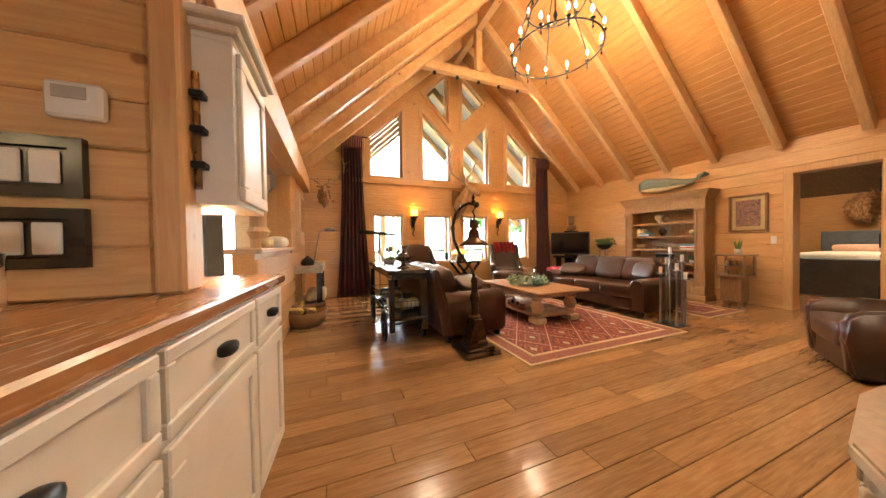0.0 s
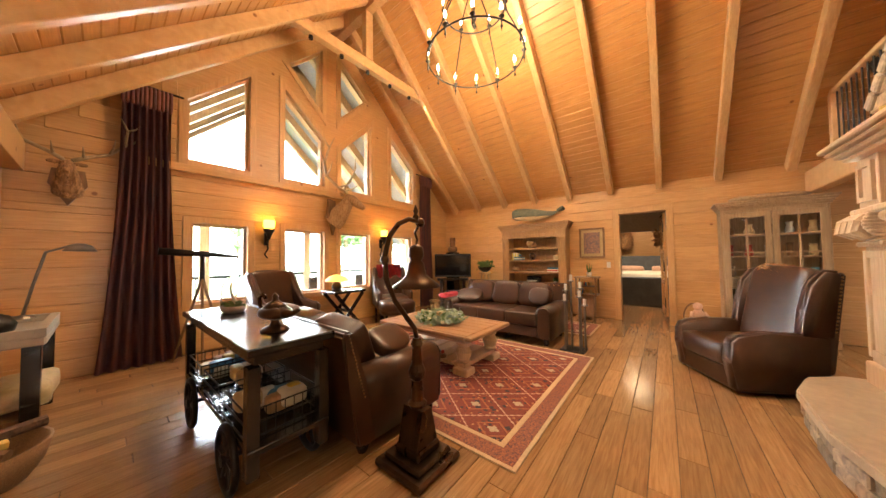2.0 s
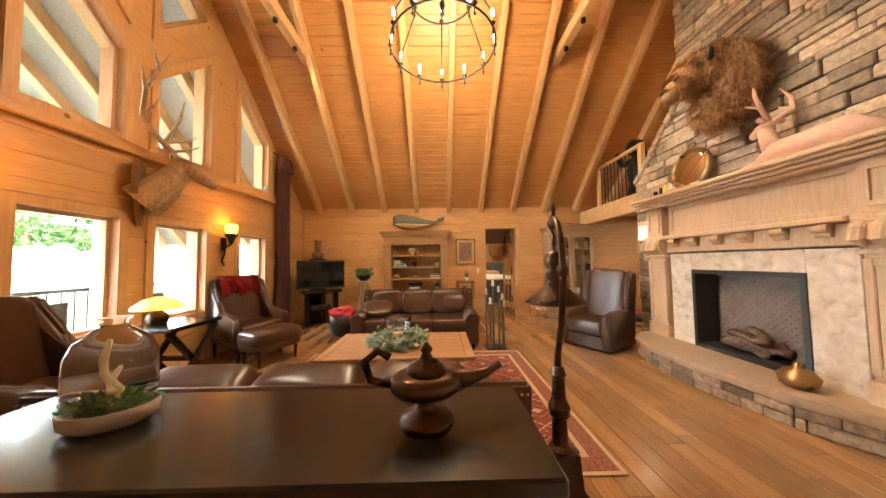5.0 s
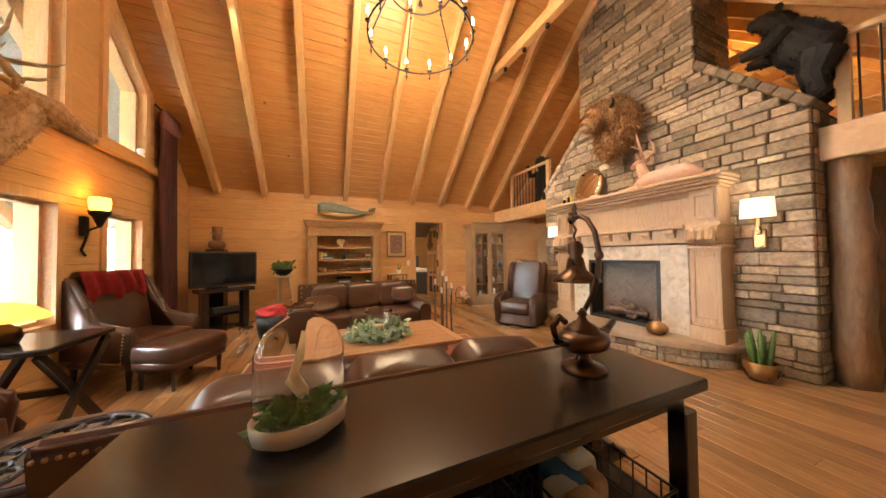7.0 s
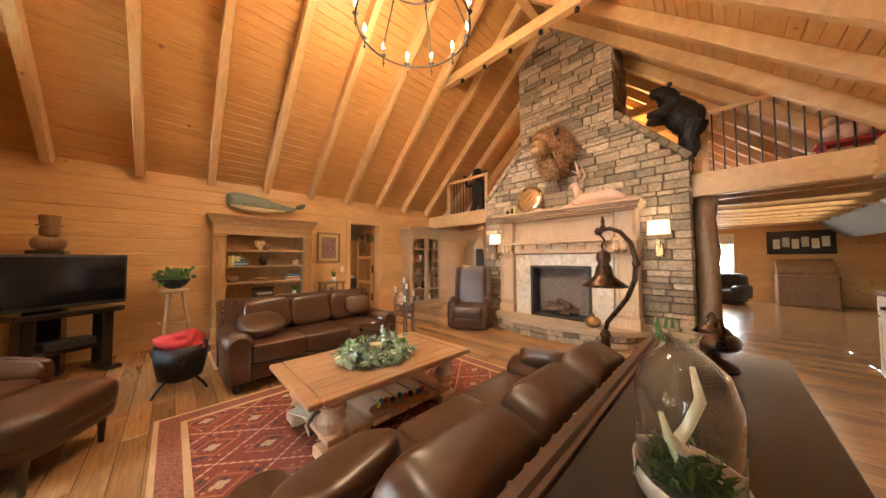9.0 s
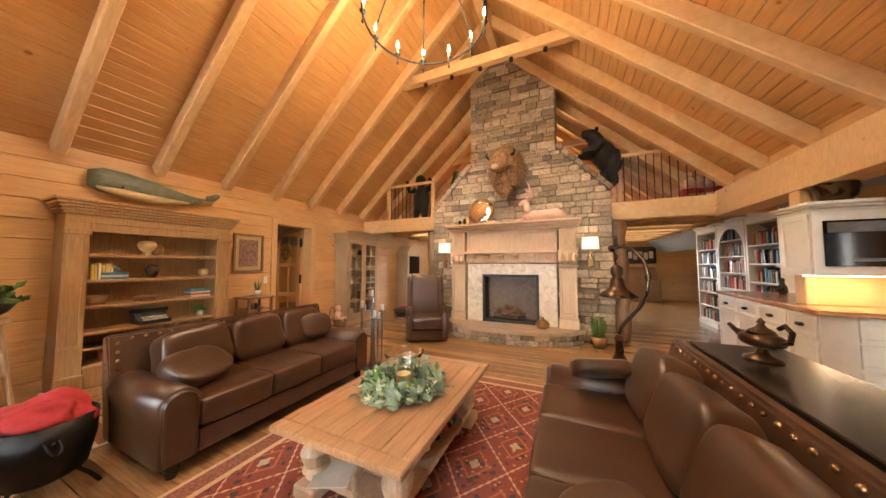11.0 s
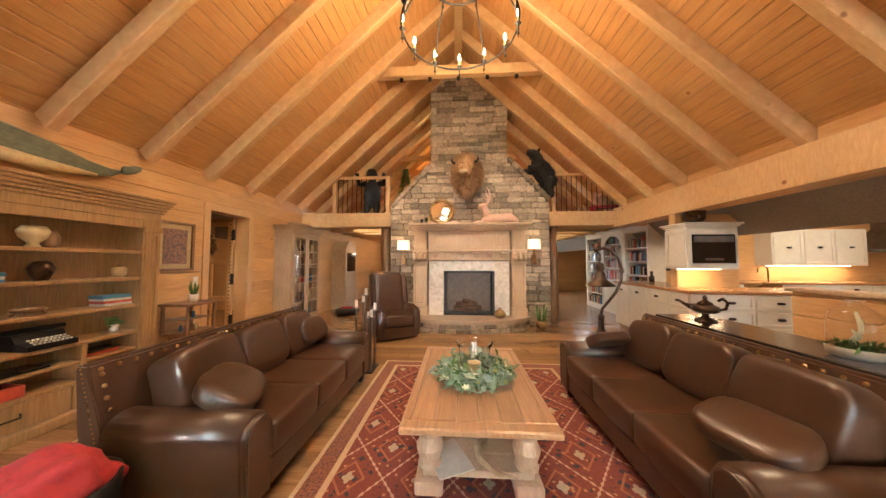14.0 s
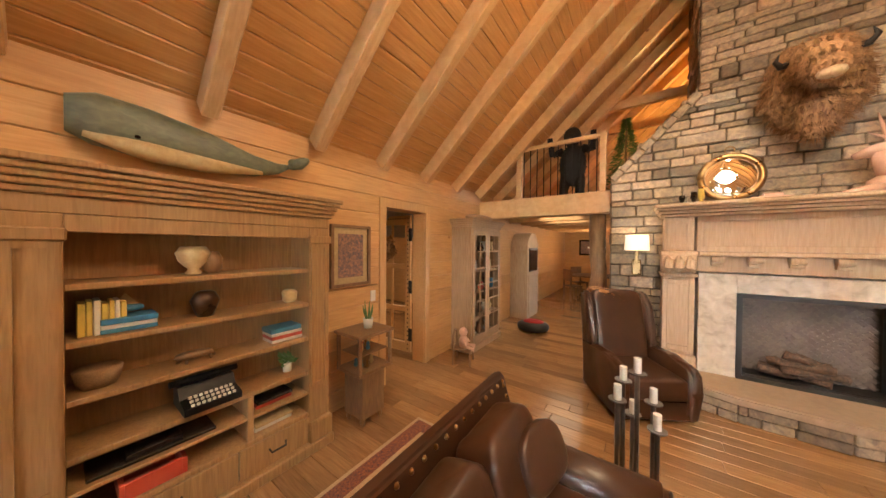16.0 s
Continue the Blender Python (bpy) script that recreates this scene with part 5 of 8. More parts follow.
part("carriage", tube(bmesh.new(), [(0.06, -0.17, 0.14), (0.06, 0.17, 0.14)], 0.02, 10), IRON, tw)
for r in range(3):
    bm = bmesh.new()
    for k in range(9):
        lathe(bm, [(0.009, 0), (0.009, 0.012)], 8, T(-0.12 + r * 0.03, -0.1 + k * 0.025, 0.045 + r * 0.012))
    part("key_row", bm, PAPER, tw, "row of pale round keys")
bx = thing("orange_box", on_shelf(-0.3, 0.312, 0.22), "orange lacquered open box on the low shelf", "box")
part("box_body", flat_ring(boxes((-0.1, 0.1, -0.13, 0.13, 0, 0.01)), -0.1, 0.1, -0.13, 0.13, 0.02, 0.0, 0.09), REDP, bx)
bm = boxes((-0.1, 0.1, -0.25, 0.25, 0, 0.02), (-0.08, 0.0, -0.1, 0.12, 0.02, 0.05))
tagged(part("record_player", bm, DARKWOOD, m=on_shelf(-0.28, 0.472, 0.2)), "flat black player on the low shelf", "player")

bm = bmesh.new()
wp = [(0, 0.6, 0.02), (0, 0.5, 0.02), (0, 0.3, 0.0), (0, 0.0, -0.03), (0, -0.3, -0.06), (0, -0.48, -0.04), (0, -0.58, 0.0)]
tube(bm, wp, [0.1, 0.15, 0.16, 0.14, 0.085, 0.045, 0.015], 14)
for v in bm.verts:
    v.co.x *= 0.45
whale = thing("wooden_whale", pose(EAST - 0.1, 3.96, 2.28) @ Matrix.Scale(0.92, 4), "carved green wooden whale mounted above the bookcase", "wall carving")
part("body", bm, WHALE, whale, smooth=True)
bm = tube(bmesh.new(), [(-0.03, 0.54, -0.08), (-0.045, 0.3, -0.12), (-0.045, 0.0, -0.135), (-0.03, -0.35, -0.11)], [0.02, 0.06, 0.055, 0.015], 10)
part("belly", bm, CREAMP, whale, "cream painted belly", smooth=True)
for s in (-1, 1):
    part("fluke", soft(bmesh.new(), (0, 0, 0), (0.03, 0.1, 0.045), 1, 1, 14, 8), WHALE, whale, smooth=True, m=T(s * 0.02 - 0.02, -0.64, 0.035) @ R(24 * s, "Z") @ R(-18 + 12 * s, "X"))
part("fin", soft(bmesh.new(), (-0.07, 0.14, -0.14), (0.02, 0.06, 0.035), 1, 1, 12, 6), WHALE, whale, smooth=True)
part("eye", soft(bmesh.new(), (-0.075, 0.34, -0.05), (0.008, 0.014, 0.012), 1, 1, 10, 6), BLACKGLASS, whale, smooth=True)

# ---- framed picture, switch, curio cabinet, plants ----
pf = thing("framed_picture", pose(EAST - 0.025, 2.79, 1.535, 0, 0, -90), "red-framed patterned picture with a cream mount", "picture")
part("picture_frame", frame_ring(bmesh.new(), rect(-0.235, 0.235, -0.31, 0.31), 0.03, -0.035, -0.001), OLDWOOD, pf)
part("mount", boxes((-0.205, 0.205, -0.012, -0.002, -0.28, 0.28)), CREAMP, pf)
ART = material("patchwork_print", (0.4, 0.2, 0.12), (0.08, 0.07, 0.09), (5, 5, 5), 0.6, detail=2.0, low=0.1)
part("print", boxes((-0.15, 0.15, -0.016, -0.0125, -0.22, 0.22)), ART, pf)
tagged(part("light_switch", boxes((EAST - 0.035, EAST - 0.021, 2.46, 2.53, 1.02, 1.14)), CERAMIC), "cream light switch plate on the wall", "switch")
cc = thing("curio_cabinet", pose(6.28, 2.84, 0, 0, 0, -90), "small brown curio cabinet with glass sides on a pedestal", "cabinet")
part("top", boxes((-0.21, 0.21, -0.19, 0.19, 0.82, 0.85), b=0.008), OLDWOOD, cc)
part("bottom", boxes((-0.19, 0.19, -0.17, 0.17, 0.48, 0.51)), OLDWOOD, cc)
for x in (-0.175, 0.175):
    for y in (-0.155, 0.155):
        part("corner_post", boxes((x - 0.015, x + 0.015, y - 0.015, y + 0.015, 0.51, 0.82)), OLDWOOD, cc)
part("shelf", boxes((-0.16, 0.16, -0.14, 0.14, 0.655, 0.665)), OLDWOOD, cc)
part("pedestal", boxes((-0.13, 0.13, -0.13, 0.13, 0.07, 0.48)), OLDWOOD, cc)
for x in (-0.1, 0.1):
    for y in (-0.1, 0.1):
        part("foot", lathe(bmesh.new(), [(0.015, 0), (0.025, 0.04), (0.02, 0.07)], 8, T(x, y)), OLDWOOD, cc)
rnd = random.Random(6)
for i in range(10):
    z = 0.512 if i < 5 else 0.667
    tagged(part("trinket", lathe(bmesh.new(), [(0.012, 0), (0.022, 0.02), (0.012, 0.05), (0.018, 0.06), (0.004, 0.08)], 10), (BLUEP, CREAMP, BRASS, REDP)[i % 4], m=pose(6.28 + rnd.uniform(-0.09, 0.05), 2.84 + rnd.uniform(-0.13, 0.13), z), smooth=True), "small painted trinket inside the curio cabinet", "figurine", "curio trinkets")
pp = thing("potted_succulent", pose(6.28, 2.8, 0.85), "green succulent in a white pot on the cabinet", "plant")
part("pot", lathe(bmesh.new(), [(0.04, 0), (0.05, 0.09), (0.045, 0.088)], 18), CERAMIC, pp, smooth=True)
bm = bmesh.new()
for k in range(9):
    a = k * 0.9
    tube(bm, [(0.015 * math.cos(a), 0.015 * math.sin(a), 0.08), (0.04 * math.cos(a), 0.04 * math.sin(a), 0.15 + 0.01 * (k % 3)), (0.05 * math.cos(a), 0.05 * math.sin(a), 0.2 + 0.02 * (k % 4))], [0.01, 0.008, 0.002], 6)
part("leaves", bm, LEAF, pp, smooth=True)

# ---- chandelier ----
ch = thing("chandelier", pose(2.98, 3.36, 0.1) @ Matrix.Diagonal((0.95, 0.95, 1, 1)), "two-tier wrought iron candle chandelier with lit bulbs", "chandelier")
for R0, z, n in ((0.62, 3.62, 12), (0.4, 4.25, 6)):
    bm = bmesh.new()
    tube(bm, [(R0 * math.cos(k * math.tau / 40), R0 * math.sin(k * math.tau / 40), z) for k in range(41)], 0.0105, 8)
    ring = part("ring", bm, IRON, ch, smooth=True)
    for k in range(n):
        a = k * math.tau / n
        cx, cy = R0 * math.cos(a), R0 * math.sin(a)
        m = T(cx, cy, z)
        bm = lathe(bmesh.new(), [(0.006, -0.09), (0.016, -0.07), (0.006, -0.05), (0.012, 0.01), (0.034, 0.03), (0.032, 0.036), (0.012, 0.034)], 10, m)
        part("candle_cup", bm, IRON, ring, smooth=True)
        part("candle_sleeve", lathe(bmesh.new(), [(0.011, 0.03), (0.011, 0.1)], 8, m), CREAMP, ring)
        part("bulb", lathe(bmesh.new(), [(0.009, 0.1), (0.019, 0.125), (0.016, 0.155), (0.002, 0.195)], 8, m), BULBM, ring, "lit candle bulb", smooth=True)
for k in range(6):
    a = k * math.tau / 6
    ca, sa = math.cos(a), math.sin(a)
    bm = tube(bmesh.new(), [(r * ca, r * sa, z) for r, z in ((0.62, 3.5), (0.625, 3.62), (0.6, 3.8), (0.5, 4.0), (0.42, 4.15), (0.4, 4.25), (0.34, 4.4), (0.2, 4.5), (0.03, 4.7))], [0.004] + [0.009] * 8, 6)
    part("scroll_arm", bm, IRON, ch, smooth=True)
part("stem", lathe(bmesh.new(), [(0.004, 3.98), (0.03, 4.02), (0.012, 4.07), (0.035, 4.13), (0.012, 4.2), (0.011, 4.6), (0.03, 4.7), (0.008, 4.8)], 10), IRON, ch, smooth=True)
bm = bmesh.new()
for k in range(14):
    z = 4.8 + k * 0.046
    pts = [(0.014 * math.cos(t), 0, z + 0.026 * math.sin(t) + 0.02) for t in [i * math.tau / 8 for i in range(9)]]
    tube(bm, [(R(90 * (k % 2)) @ Vector(p)) for p in pts], 0.004, 5)
part("chain", bm, IRON, ch)

# ---- mounted heads and figures ----
def antler(bm, base, s, side):
    """One branching antler, in a head's own axes (x to the side, -y forward)."""
    b = Vector(base)
    P = lambda x, y, z: b + Vector((side * x, y, z)) * s
    tube(bm, [P(0, 0, 0), P(0.12, 0.1, 0.1), P(0.3, 0.16, 0.2), P(0.44, 0.12, 0.36), P(0.46, 0.04, 0.56), P(0.38, 0.0, 0.74)], [0.024 * s, 0.022 * s, 0.02 * s, 0.018 * s, 0.014 * s, 0.004], 8)
    for q, d in (((0.08, 0.06, 0.07), (0.0, -0.22, 0.1)), ((0.3, 0.16, 0.2), (0.05, -0.12, 0.2)), ((0.44, 0.12, 0.36), (0.14, 0.0, 0.16)), ((0.46, 0.04, 0.56), (0.12, 0.02, 0.12))):
        tube(bm, [P(*q), P(q[0] + d[0] * 0.6, q[1] + d[1] * 0.6, q[2] + d[2] * 0.4), P(q[0] + d[0], q[1] + d[1], q[2] + d[2])], [0.015 * s, 0.011 * s, 0.003], 6)


def bison(m):
    bm = bmesh.new()
    soft(bm, (0, -0.16, 0.0), (0.4, 0.3, 0.5), 0.9, 0.9, 26, 16, lump=0.15)
    soft(bm, (0, -0.42, 0.16), (0.27, 0.24, 0.26), 0.9, 0.9, 22, 12, lump=0.15)
    soft(bm, (0, -0.36, -0.38), (0.18, 0.17, 0.28), 0.9, 0.9, 18, 10)
    fuzz(bm, 6500, 0.1, 0.005, 0.9)
    o = tagged(part("mounted_bison_head", bm, FUR, m=m), "shaggy brown bison head mounted on the stone chimney", "mounted head")
    bm = bmesh.new()
    tube(bm, [(0, -0.5, 0.2), (0, -0.66, 0.06), (0, -0.8, -0.1), (0, -0.84, -0.15)], [0.2, 0.18, 0.13, 0.09], 16)
    fuzz(bm, 3200, 0.06, 0.005, 0.8)
    part("face", bm, FURL, o, "short tawny face hair")
    part("muzzle", soft(bmesh.new(), (0, -0.86, -0.14), (0.1, 0.06, 0.06), 0.9, 1, 14, 8), BONE, o, "pale muzzle", smooth=True)
    for s in (-1, 1):
        part("horn", tube(bmesh.new(), [(s * 0.2, -0.5, 0.2), (s * 0.29, -0.54, 0.18), (s * 0.33, -0.56, 0.24), (s * 0.3, -0.56, 0.32)], [0.04, 0.035, 0.024, 0.005], 10), IRON, o, smooth=True)
        part("eye", soft(bmesh.new(), (s * 0.155, -0.62, 0.12), (0.025, 0.025, 0.025), 1, 1, 10, 8), BLACKGLASS, o, smooth=True)
    return o


bison(pose(2.8, CF + 0.05, 3.2, 0, 0, 172) @ Matrix.Scale(0.82, 4))


def deer_head(m, s, coat, label, name, reach=1.0):
    bm = bmesh.new()
    tube(bm, [(0, 0.0, -0.25 * s), (0, -0.1 * s, -0.15 * s), (0, -0.25 * s, 0.05 * s), (0, -0.34 * s, 0.2 * s)], [0.2 * s, 0.19 * s, 0.14 * s, 0.1 * s], 14)
    tube(bm, [(0, -0.28 * s, 0.26 * s), (0, -0.42 * s, 0.2 * s), (0, -0.6 * s, 0.06 * s), (0, -0.66 * s, 0.02 * s)], [0.08 * s, 0.1 * s, 0.06 * s, 0.04 * s], 12)
    for sd in (-1, 1):
        soft(bm, (sd * 0.16 * s, -0.26 * s, 0.28 * s), (0.09 * s, 0.02 * s, 0.04 * s), 1, 1, 12, 6)
    fuzz(bm, 1500, 0.025 * s, 0.003)
    h = part(name, bm, coat, m=m)
    tagged(h, label, "mounted head")
    for sd in (-1, 1):
        bm = bmesh.new()
        antler(bm, (sd * 0.06 * s, -0.28 * s, 0.34 * s), s * reach, sd)
        part("antler", bm, BONE, h, "curved pale antler", smooth=True)
    bm = bmesh.new()
    prism(bm, [(-0.2 * s, 0.2 * s), (0.2 * s, 0.2 * s), (0.24 * s, -0.1 * s), (0.0, -0.52 * s), (-0.24 * s, -0.1 * s)], "y", -0.02, 0.02)
    part("plaque", fixed(bm), OLDWOOD, h, "shield-shaped wooden plaque")
    return h


deer_head(pose(2.95, NORTH - 0.06, 2.22, 0, 0, 36), 0.95, CARIBOU, "caribou head with long antlers mounted on the gable wall", "mounted_caribou_head", 1.25)
sk = deer_head(pose(-0.11, NORTH - 0.05, 2.16), 0.55, FUR, "small dark horned head mounted beside the curtain", "mounted_deer_head", 1.5)

bm = bmesh.new()
tube(bm, [(-0.2, 0, 0.42), (-0.12, 0, 0.46), (0.0, 0, 0.6), (0.1, 0, 0.76), (0.14, 0, 0.86)], [0.1, 0.2, 0.21, 0.18, 0.12], 18)
tube(bm, [(0.12, 0, 0.84), (0.16, 0, 0.95), (0.24, 0, 1.02), (0.36, 0, 1.05)], [0.13, 0.12, 0.1, 0.045], 14)
for s in (-1, 1):
    soft(bm, (0.13, s * 0.09, 1.07), (0.03, 0.03, 0.035), 1, 1, 10, 6)
    tube(bm, [(0.1, s * 0.14, 0.78), (0.22, s * 0.16, 0.66), (0.4, s * 0.13, 0.66)], [0.1, 0.075, 0.045], 10)
    tube(bm, [(-0.12, s * 0.12, 0.42), (-0.06, s * 0.14, 0.22), (-0.1, s * 0.14, 0.05), (-0.02, s * 0.14, 0.0)], [0.15, 0.1, 0.07, 0.05], 10)
fuzz(bm, 5000, 0.03, 0.003)
bear_mesh = bm
tagged(part("bear_figure", bear_mesh, BLACKFUR, m=pose(1.12, -0.05, 2.72, 0, 0, 10)), "black bear figure perched on the chimney shoulder", "bear figure")
bm = bmesh.new()
soft(bm, (0, 0, 0.5), (0.2, 0.15, 0.34), 0.95, 0.95, 18, 12)
soft(bm, (0, -0.05, 0.95), (0.13, 0.13, 0.15), 0.95, 0.95, 16, 10)
soft(bm, (0, -0.15, 0.91), (0.07, 0.06, 0.07), 0.95, 0.95, 12, 8)
for s in (-1, 1):
    tube(bm, [(s * 0.17, 0, 0.75), (s * 0.3, -0.1, 0.7), (s * 0.32, -0.18, 0.95)], [0.07, 0.05, 0.04], 10)
    tube(bm, [(s * 0.1, 0, 0.3), (s * 0.12, -0.05, 0.12), (s * 0.12, -0.08, 0.0)], [0.09, 0.07, 0.06], 10)
fuzz(bm, 3000, 0.03, 0.003)
tagged(part("ape_figure", bm, BLACKFUR, m=pose(5.06, -0.38, LOFT + 0.28, 0, 0, 180)), "black ape figure standing at the loft railing", "figure")
bm = bmesh.new()
tube(bm, [(0, 0, 0), (0, 0, 1.25)], [0.025, 0.006], 8)
pine = thing("small_pine_tree", pose(4.35, -0.9, LOFT + 0.28), "small artificial pine tree standing in the loft", "tree")
part("trunk", bm, OLDWOOD, pine)
bm = bmesh.new()
rnd = random.Random(5)
for k in range(1500):
    z = rnd.uniform(0.2, 1.28)
    rr = 0.3 * (1.3 - z) * rnd.uniform(0.2, 1.0)
    a = rnd.uniform(0, math.tau)
    p = Vector((rr * math.cos(a), rr * math.sin(a), z - rr * 0.3))
    d = Vector((math.cos(a), math.sin(a), rnd.uniform(-0.5, 0.3))).normalized() * 0.08
    w = d.orthogonal().normalized() * 0.008
    bm.faces.new([bm.verts.new(q) for q in (p - w, p + w, p + d)])
part("crown", bm, LEAF, pine)

bm = bmesh.new()
tube(bm, [(0.34, 0, 0.06), (0.2, 0, 0.1), (0.0, 0, 0.11), (-0.2, 0, 0.1), (-0.36, 0, 0.05)], [0.05, 0.1, 0.09, 0.11, 0.04], 14)
tube(bm, [(0.22, 0, 0.12), (0.27, 0, 0.24), (0.29, 0, 0.34)], [0.08, 0.06, 0.05], 12)
tube(bm, [(0.26, 0, 0.37), (0.34, -0.02, 0.35), (0.42, -0.03, 0.32)], [0.05, 0.05, 0.025], 10)
for s in (-1, 1):
    tube(bm, [(0.24, s * 0.03, 0.4), (0.2, s * 0.14, 0.48), (0.22, s * 0.16, 0.6), (0.26, s * 0.12, 0.7)], [0.02, 0.018, 0.014, 0.005], 8)
    tube(bm, [(0.2, s * 0.13, 0.48), (0.3, s * 0.15, 0.55)], [0.014, 0.004], 6)
    soft(bm, (0.25, s * 0.08, 0.4), (0.02, 0.05, 0.03), 1, 1, 10, 6)
    tube(bm, [(0.3, s * 0.05, 0.05), (0.44, s * 0.05, 0.02), (0.5, s * 0.05, 0.015)], [0.035, 0.025, 0.015], 8)
tagged(part("deer_statue", bm, TERRA, m=pose(2.14, CF + 0.24, 2.135) @ Matrix.Scale(1.05, 4), smooth=True), "pale pink carved deer lying on the mantel shelf", "statue")
mi = thing("round_mirror", pose(3.35, CF + 0.12, 2.42, 8, 0, 0), "round brass-rimmed convex mirror leaning on the mantel", "mirror")
bm = bmesh.new()
tube(bm, [(0.24 * math.cos(t), 0, 0.24 * math.sin(t)) for t in [k * math.tau / 40 for k in range(41)]], 0.035, 10)
part("rim", bm, BRASS, mi, smooth=True)
bm = bmesh.new()
soft(bm, (0, 0.0, 0), (0.225, 0.03, 0.225), 1, 1, 32, 16)
part("mirror_glass", bm, MIRROR, mi, smooth=True)
part("hanging_ring", tube(bmesh.new(), [(0.04 * math.cos(t), 0, 0.31 + 0.04 * math.sin(t)) for t in [k * math.tau / 14 for k in range(15)]], 0.008, 6), BRASS, mi)
for i, (x, h, mt) in enumerate(((3.66, 0.13, DARKWOOD), (3.76, 0.1, DARKWOOD), (3.6, 0.16, YELLOWP))):
    tagged(part("mantel_candle", lathe(bmesh.new(), [(0.03, 0), (0.018, 0.02), (0.02, 0.05), (0.03, 0.06), (0.026, h)], 12), mt, m=pose(x, CF + 0.24, 2.137), smooth=True), "small candle holder on the mantel shelf", "candle holder", "mantel candles")
bm = boxes((-0.14, 0.14, -0.05, 0.05, 0, 0.02), (-0.08, 0.05, -0.03, 0.03, 0.02, 0.05))
tagged(part("mantel_trinket", bm, TERRA, m=pose(3.1, CF + 0.3, 2.137)), "small pink and green ornament on the mantel shelf", "ornament")
vase(pose(2.18, 0.56, 0.25), [(0.06, 0), (0.11, 0.04), (0.12, 0.09), (0.08, 0.14), (0.03, 0.16), (0.025, 0.19), (0.012, 0.2)], BRASS, "round lidded brass pot on the hearth", "pot")


def shade_sconce(x, z):
    s = thing("wall_sconce", pose(x, CF + 0.02, z), "brass wall lamp with a white half-drum shade on the stone", "wall lamp", "chimney sconces")
    bm = lathe(bmesh.new(), [(0.135, -0.1), (0.125, 0.1)], 28, caps=False)
    for v in bm.verts:
        v.co.y = max(0.0, v.co.y) * 0.75 + 0.05
    part("shade", bm, SHADE, s, "lit white linen shade", smooth=True)
    part("stem", boxes((-0.02, 0.02, 0.02, 0.05, -0.28, -0.02), b=0.006), BRASS, s)
    part("back_plate", boxes((-0.05, 0.05, 0.0, 0.025, -0.42, -0.22), b=0.01), BRASS, s)


shade_sconce(1.4, 1.72)
shade_sconce(4.18, 1.7)


def torch_sconce(x):
    s = thing("torch_sconce", pose(x, NORTH - 0.02, 1.75), "iron torch sconce with a glowing amber glass shade", "wall lamp", "torch sconces")
    part("shade", lathe(bmesh.new(), [(0.05, 0.0), (0.075, 0.04), (0.08, 0.12), (0.07, 0.15)], 18, T(0, -0.14, 0), caps=False), AMBER, s, "glowing amber glass", smooth=True)
    part("basket", lathe(bmesh.new(), [(0.015, -0.16), (0.03, -0.12), (0.05, -0.06), (0.075, -0.03), (0.085, 0.01), (0.06, 0.01)], 14, T(0, -0.14, 0)), IRON, s, smooth=True)
    part("scroll", tube(bmesh.new(), [(0, -0.14, -0.15), (0, -0.05, -0.2), (0.03, -0.02, -0.3), (-0.02, -0.02, -0.4), (0.02, -0.03, -0.46)], 0.012, 8), IRON, s, smooth=True)
    part("bracket", boxes((-0.03, 0.03, -0.05, -0.001, -0.25, -0.05), b=0.006), IRON, s)


torch_sconce(1.81)
torch_sconce(4.13)


def curtain(x, w0, w1, top, label):
    c = thing("curtain", pose(x, NORTH - 0.13, 0), label, "curtain", "plaid curtains")
    bm = bmesh.new()
    nz, nx = 24, 60
    grid = []
    for j in range(nz + 1):
        z = 0.01 + (top - 0.01) * j / nz
        f = 1 - j / nz
        w = w0 + (w1 - w0) * f ** 2.2
        row = []
        for i in range(nx + 1):
            u = i / nx - 0.5
            row.append(bm.verts.new((u * w, 0.045 * math.sin(u * 44 + 0.7 * math.sin(z * 2)) - 0.02 * f, z)))
        grid.append(row)
    for a, b in zip(grid, grid[1:]):
        for i in range(nx):
            bm.faces.new((a[i], a[i + 1], b[i + 1], b[i]))
    bmesh.ops.solidify(bm, geom=bm.faces[:], thickness=0.006)
    part("panel", bm, PLAID, c, smooth=True)
    for k in range(12):
        u = (k + 0.5) / 12 - 0.5
        part("valance_pleat", soft(bmesh.new(), (u * w0 * 1.05, -0.03, top - 0.12), (w0 / 20, 0.05, 0.14), 0.6, 0.9, 10, 8), PLAID, c, "gathered dark pleat", smooth=True)
    part("rod", tube(bmesh.new(), [(-w0 / 2 - 0.12, 0.02, top + 0.03), (w0 / 2 + 0.12, 0.02, top + 0.03)], 0.014, 8), IRON, c)


curtain(0.46, 0.42, 0.72, 3.42, "dark plaid wool curtain hanging beside the window")
curtain(5.55, 0.4, 0.5, 3.42, "dark plaid wool curtain hanging beside the window")

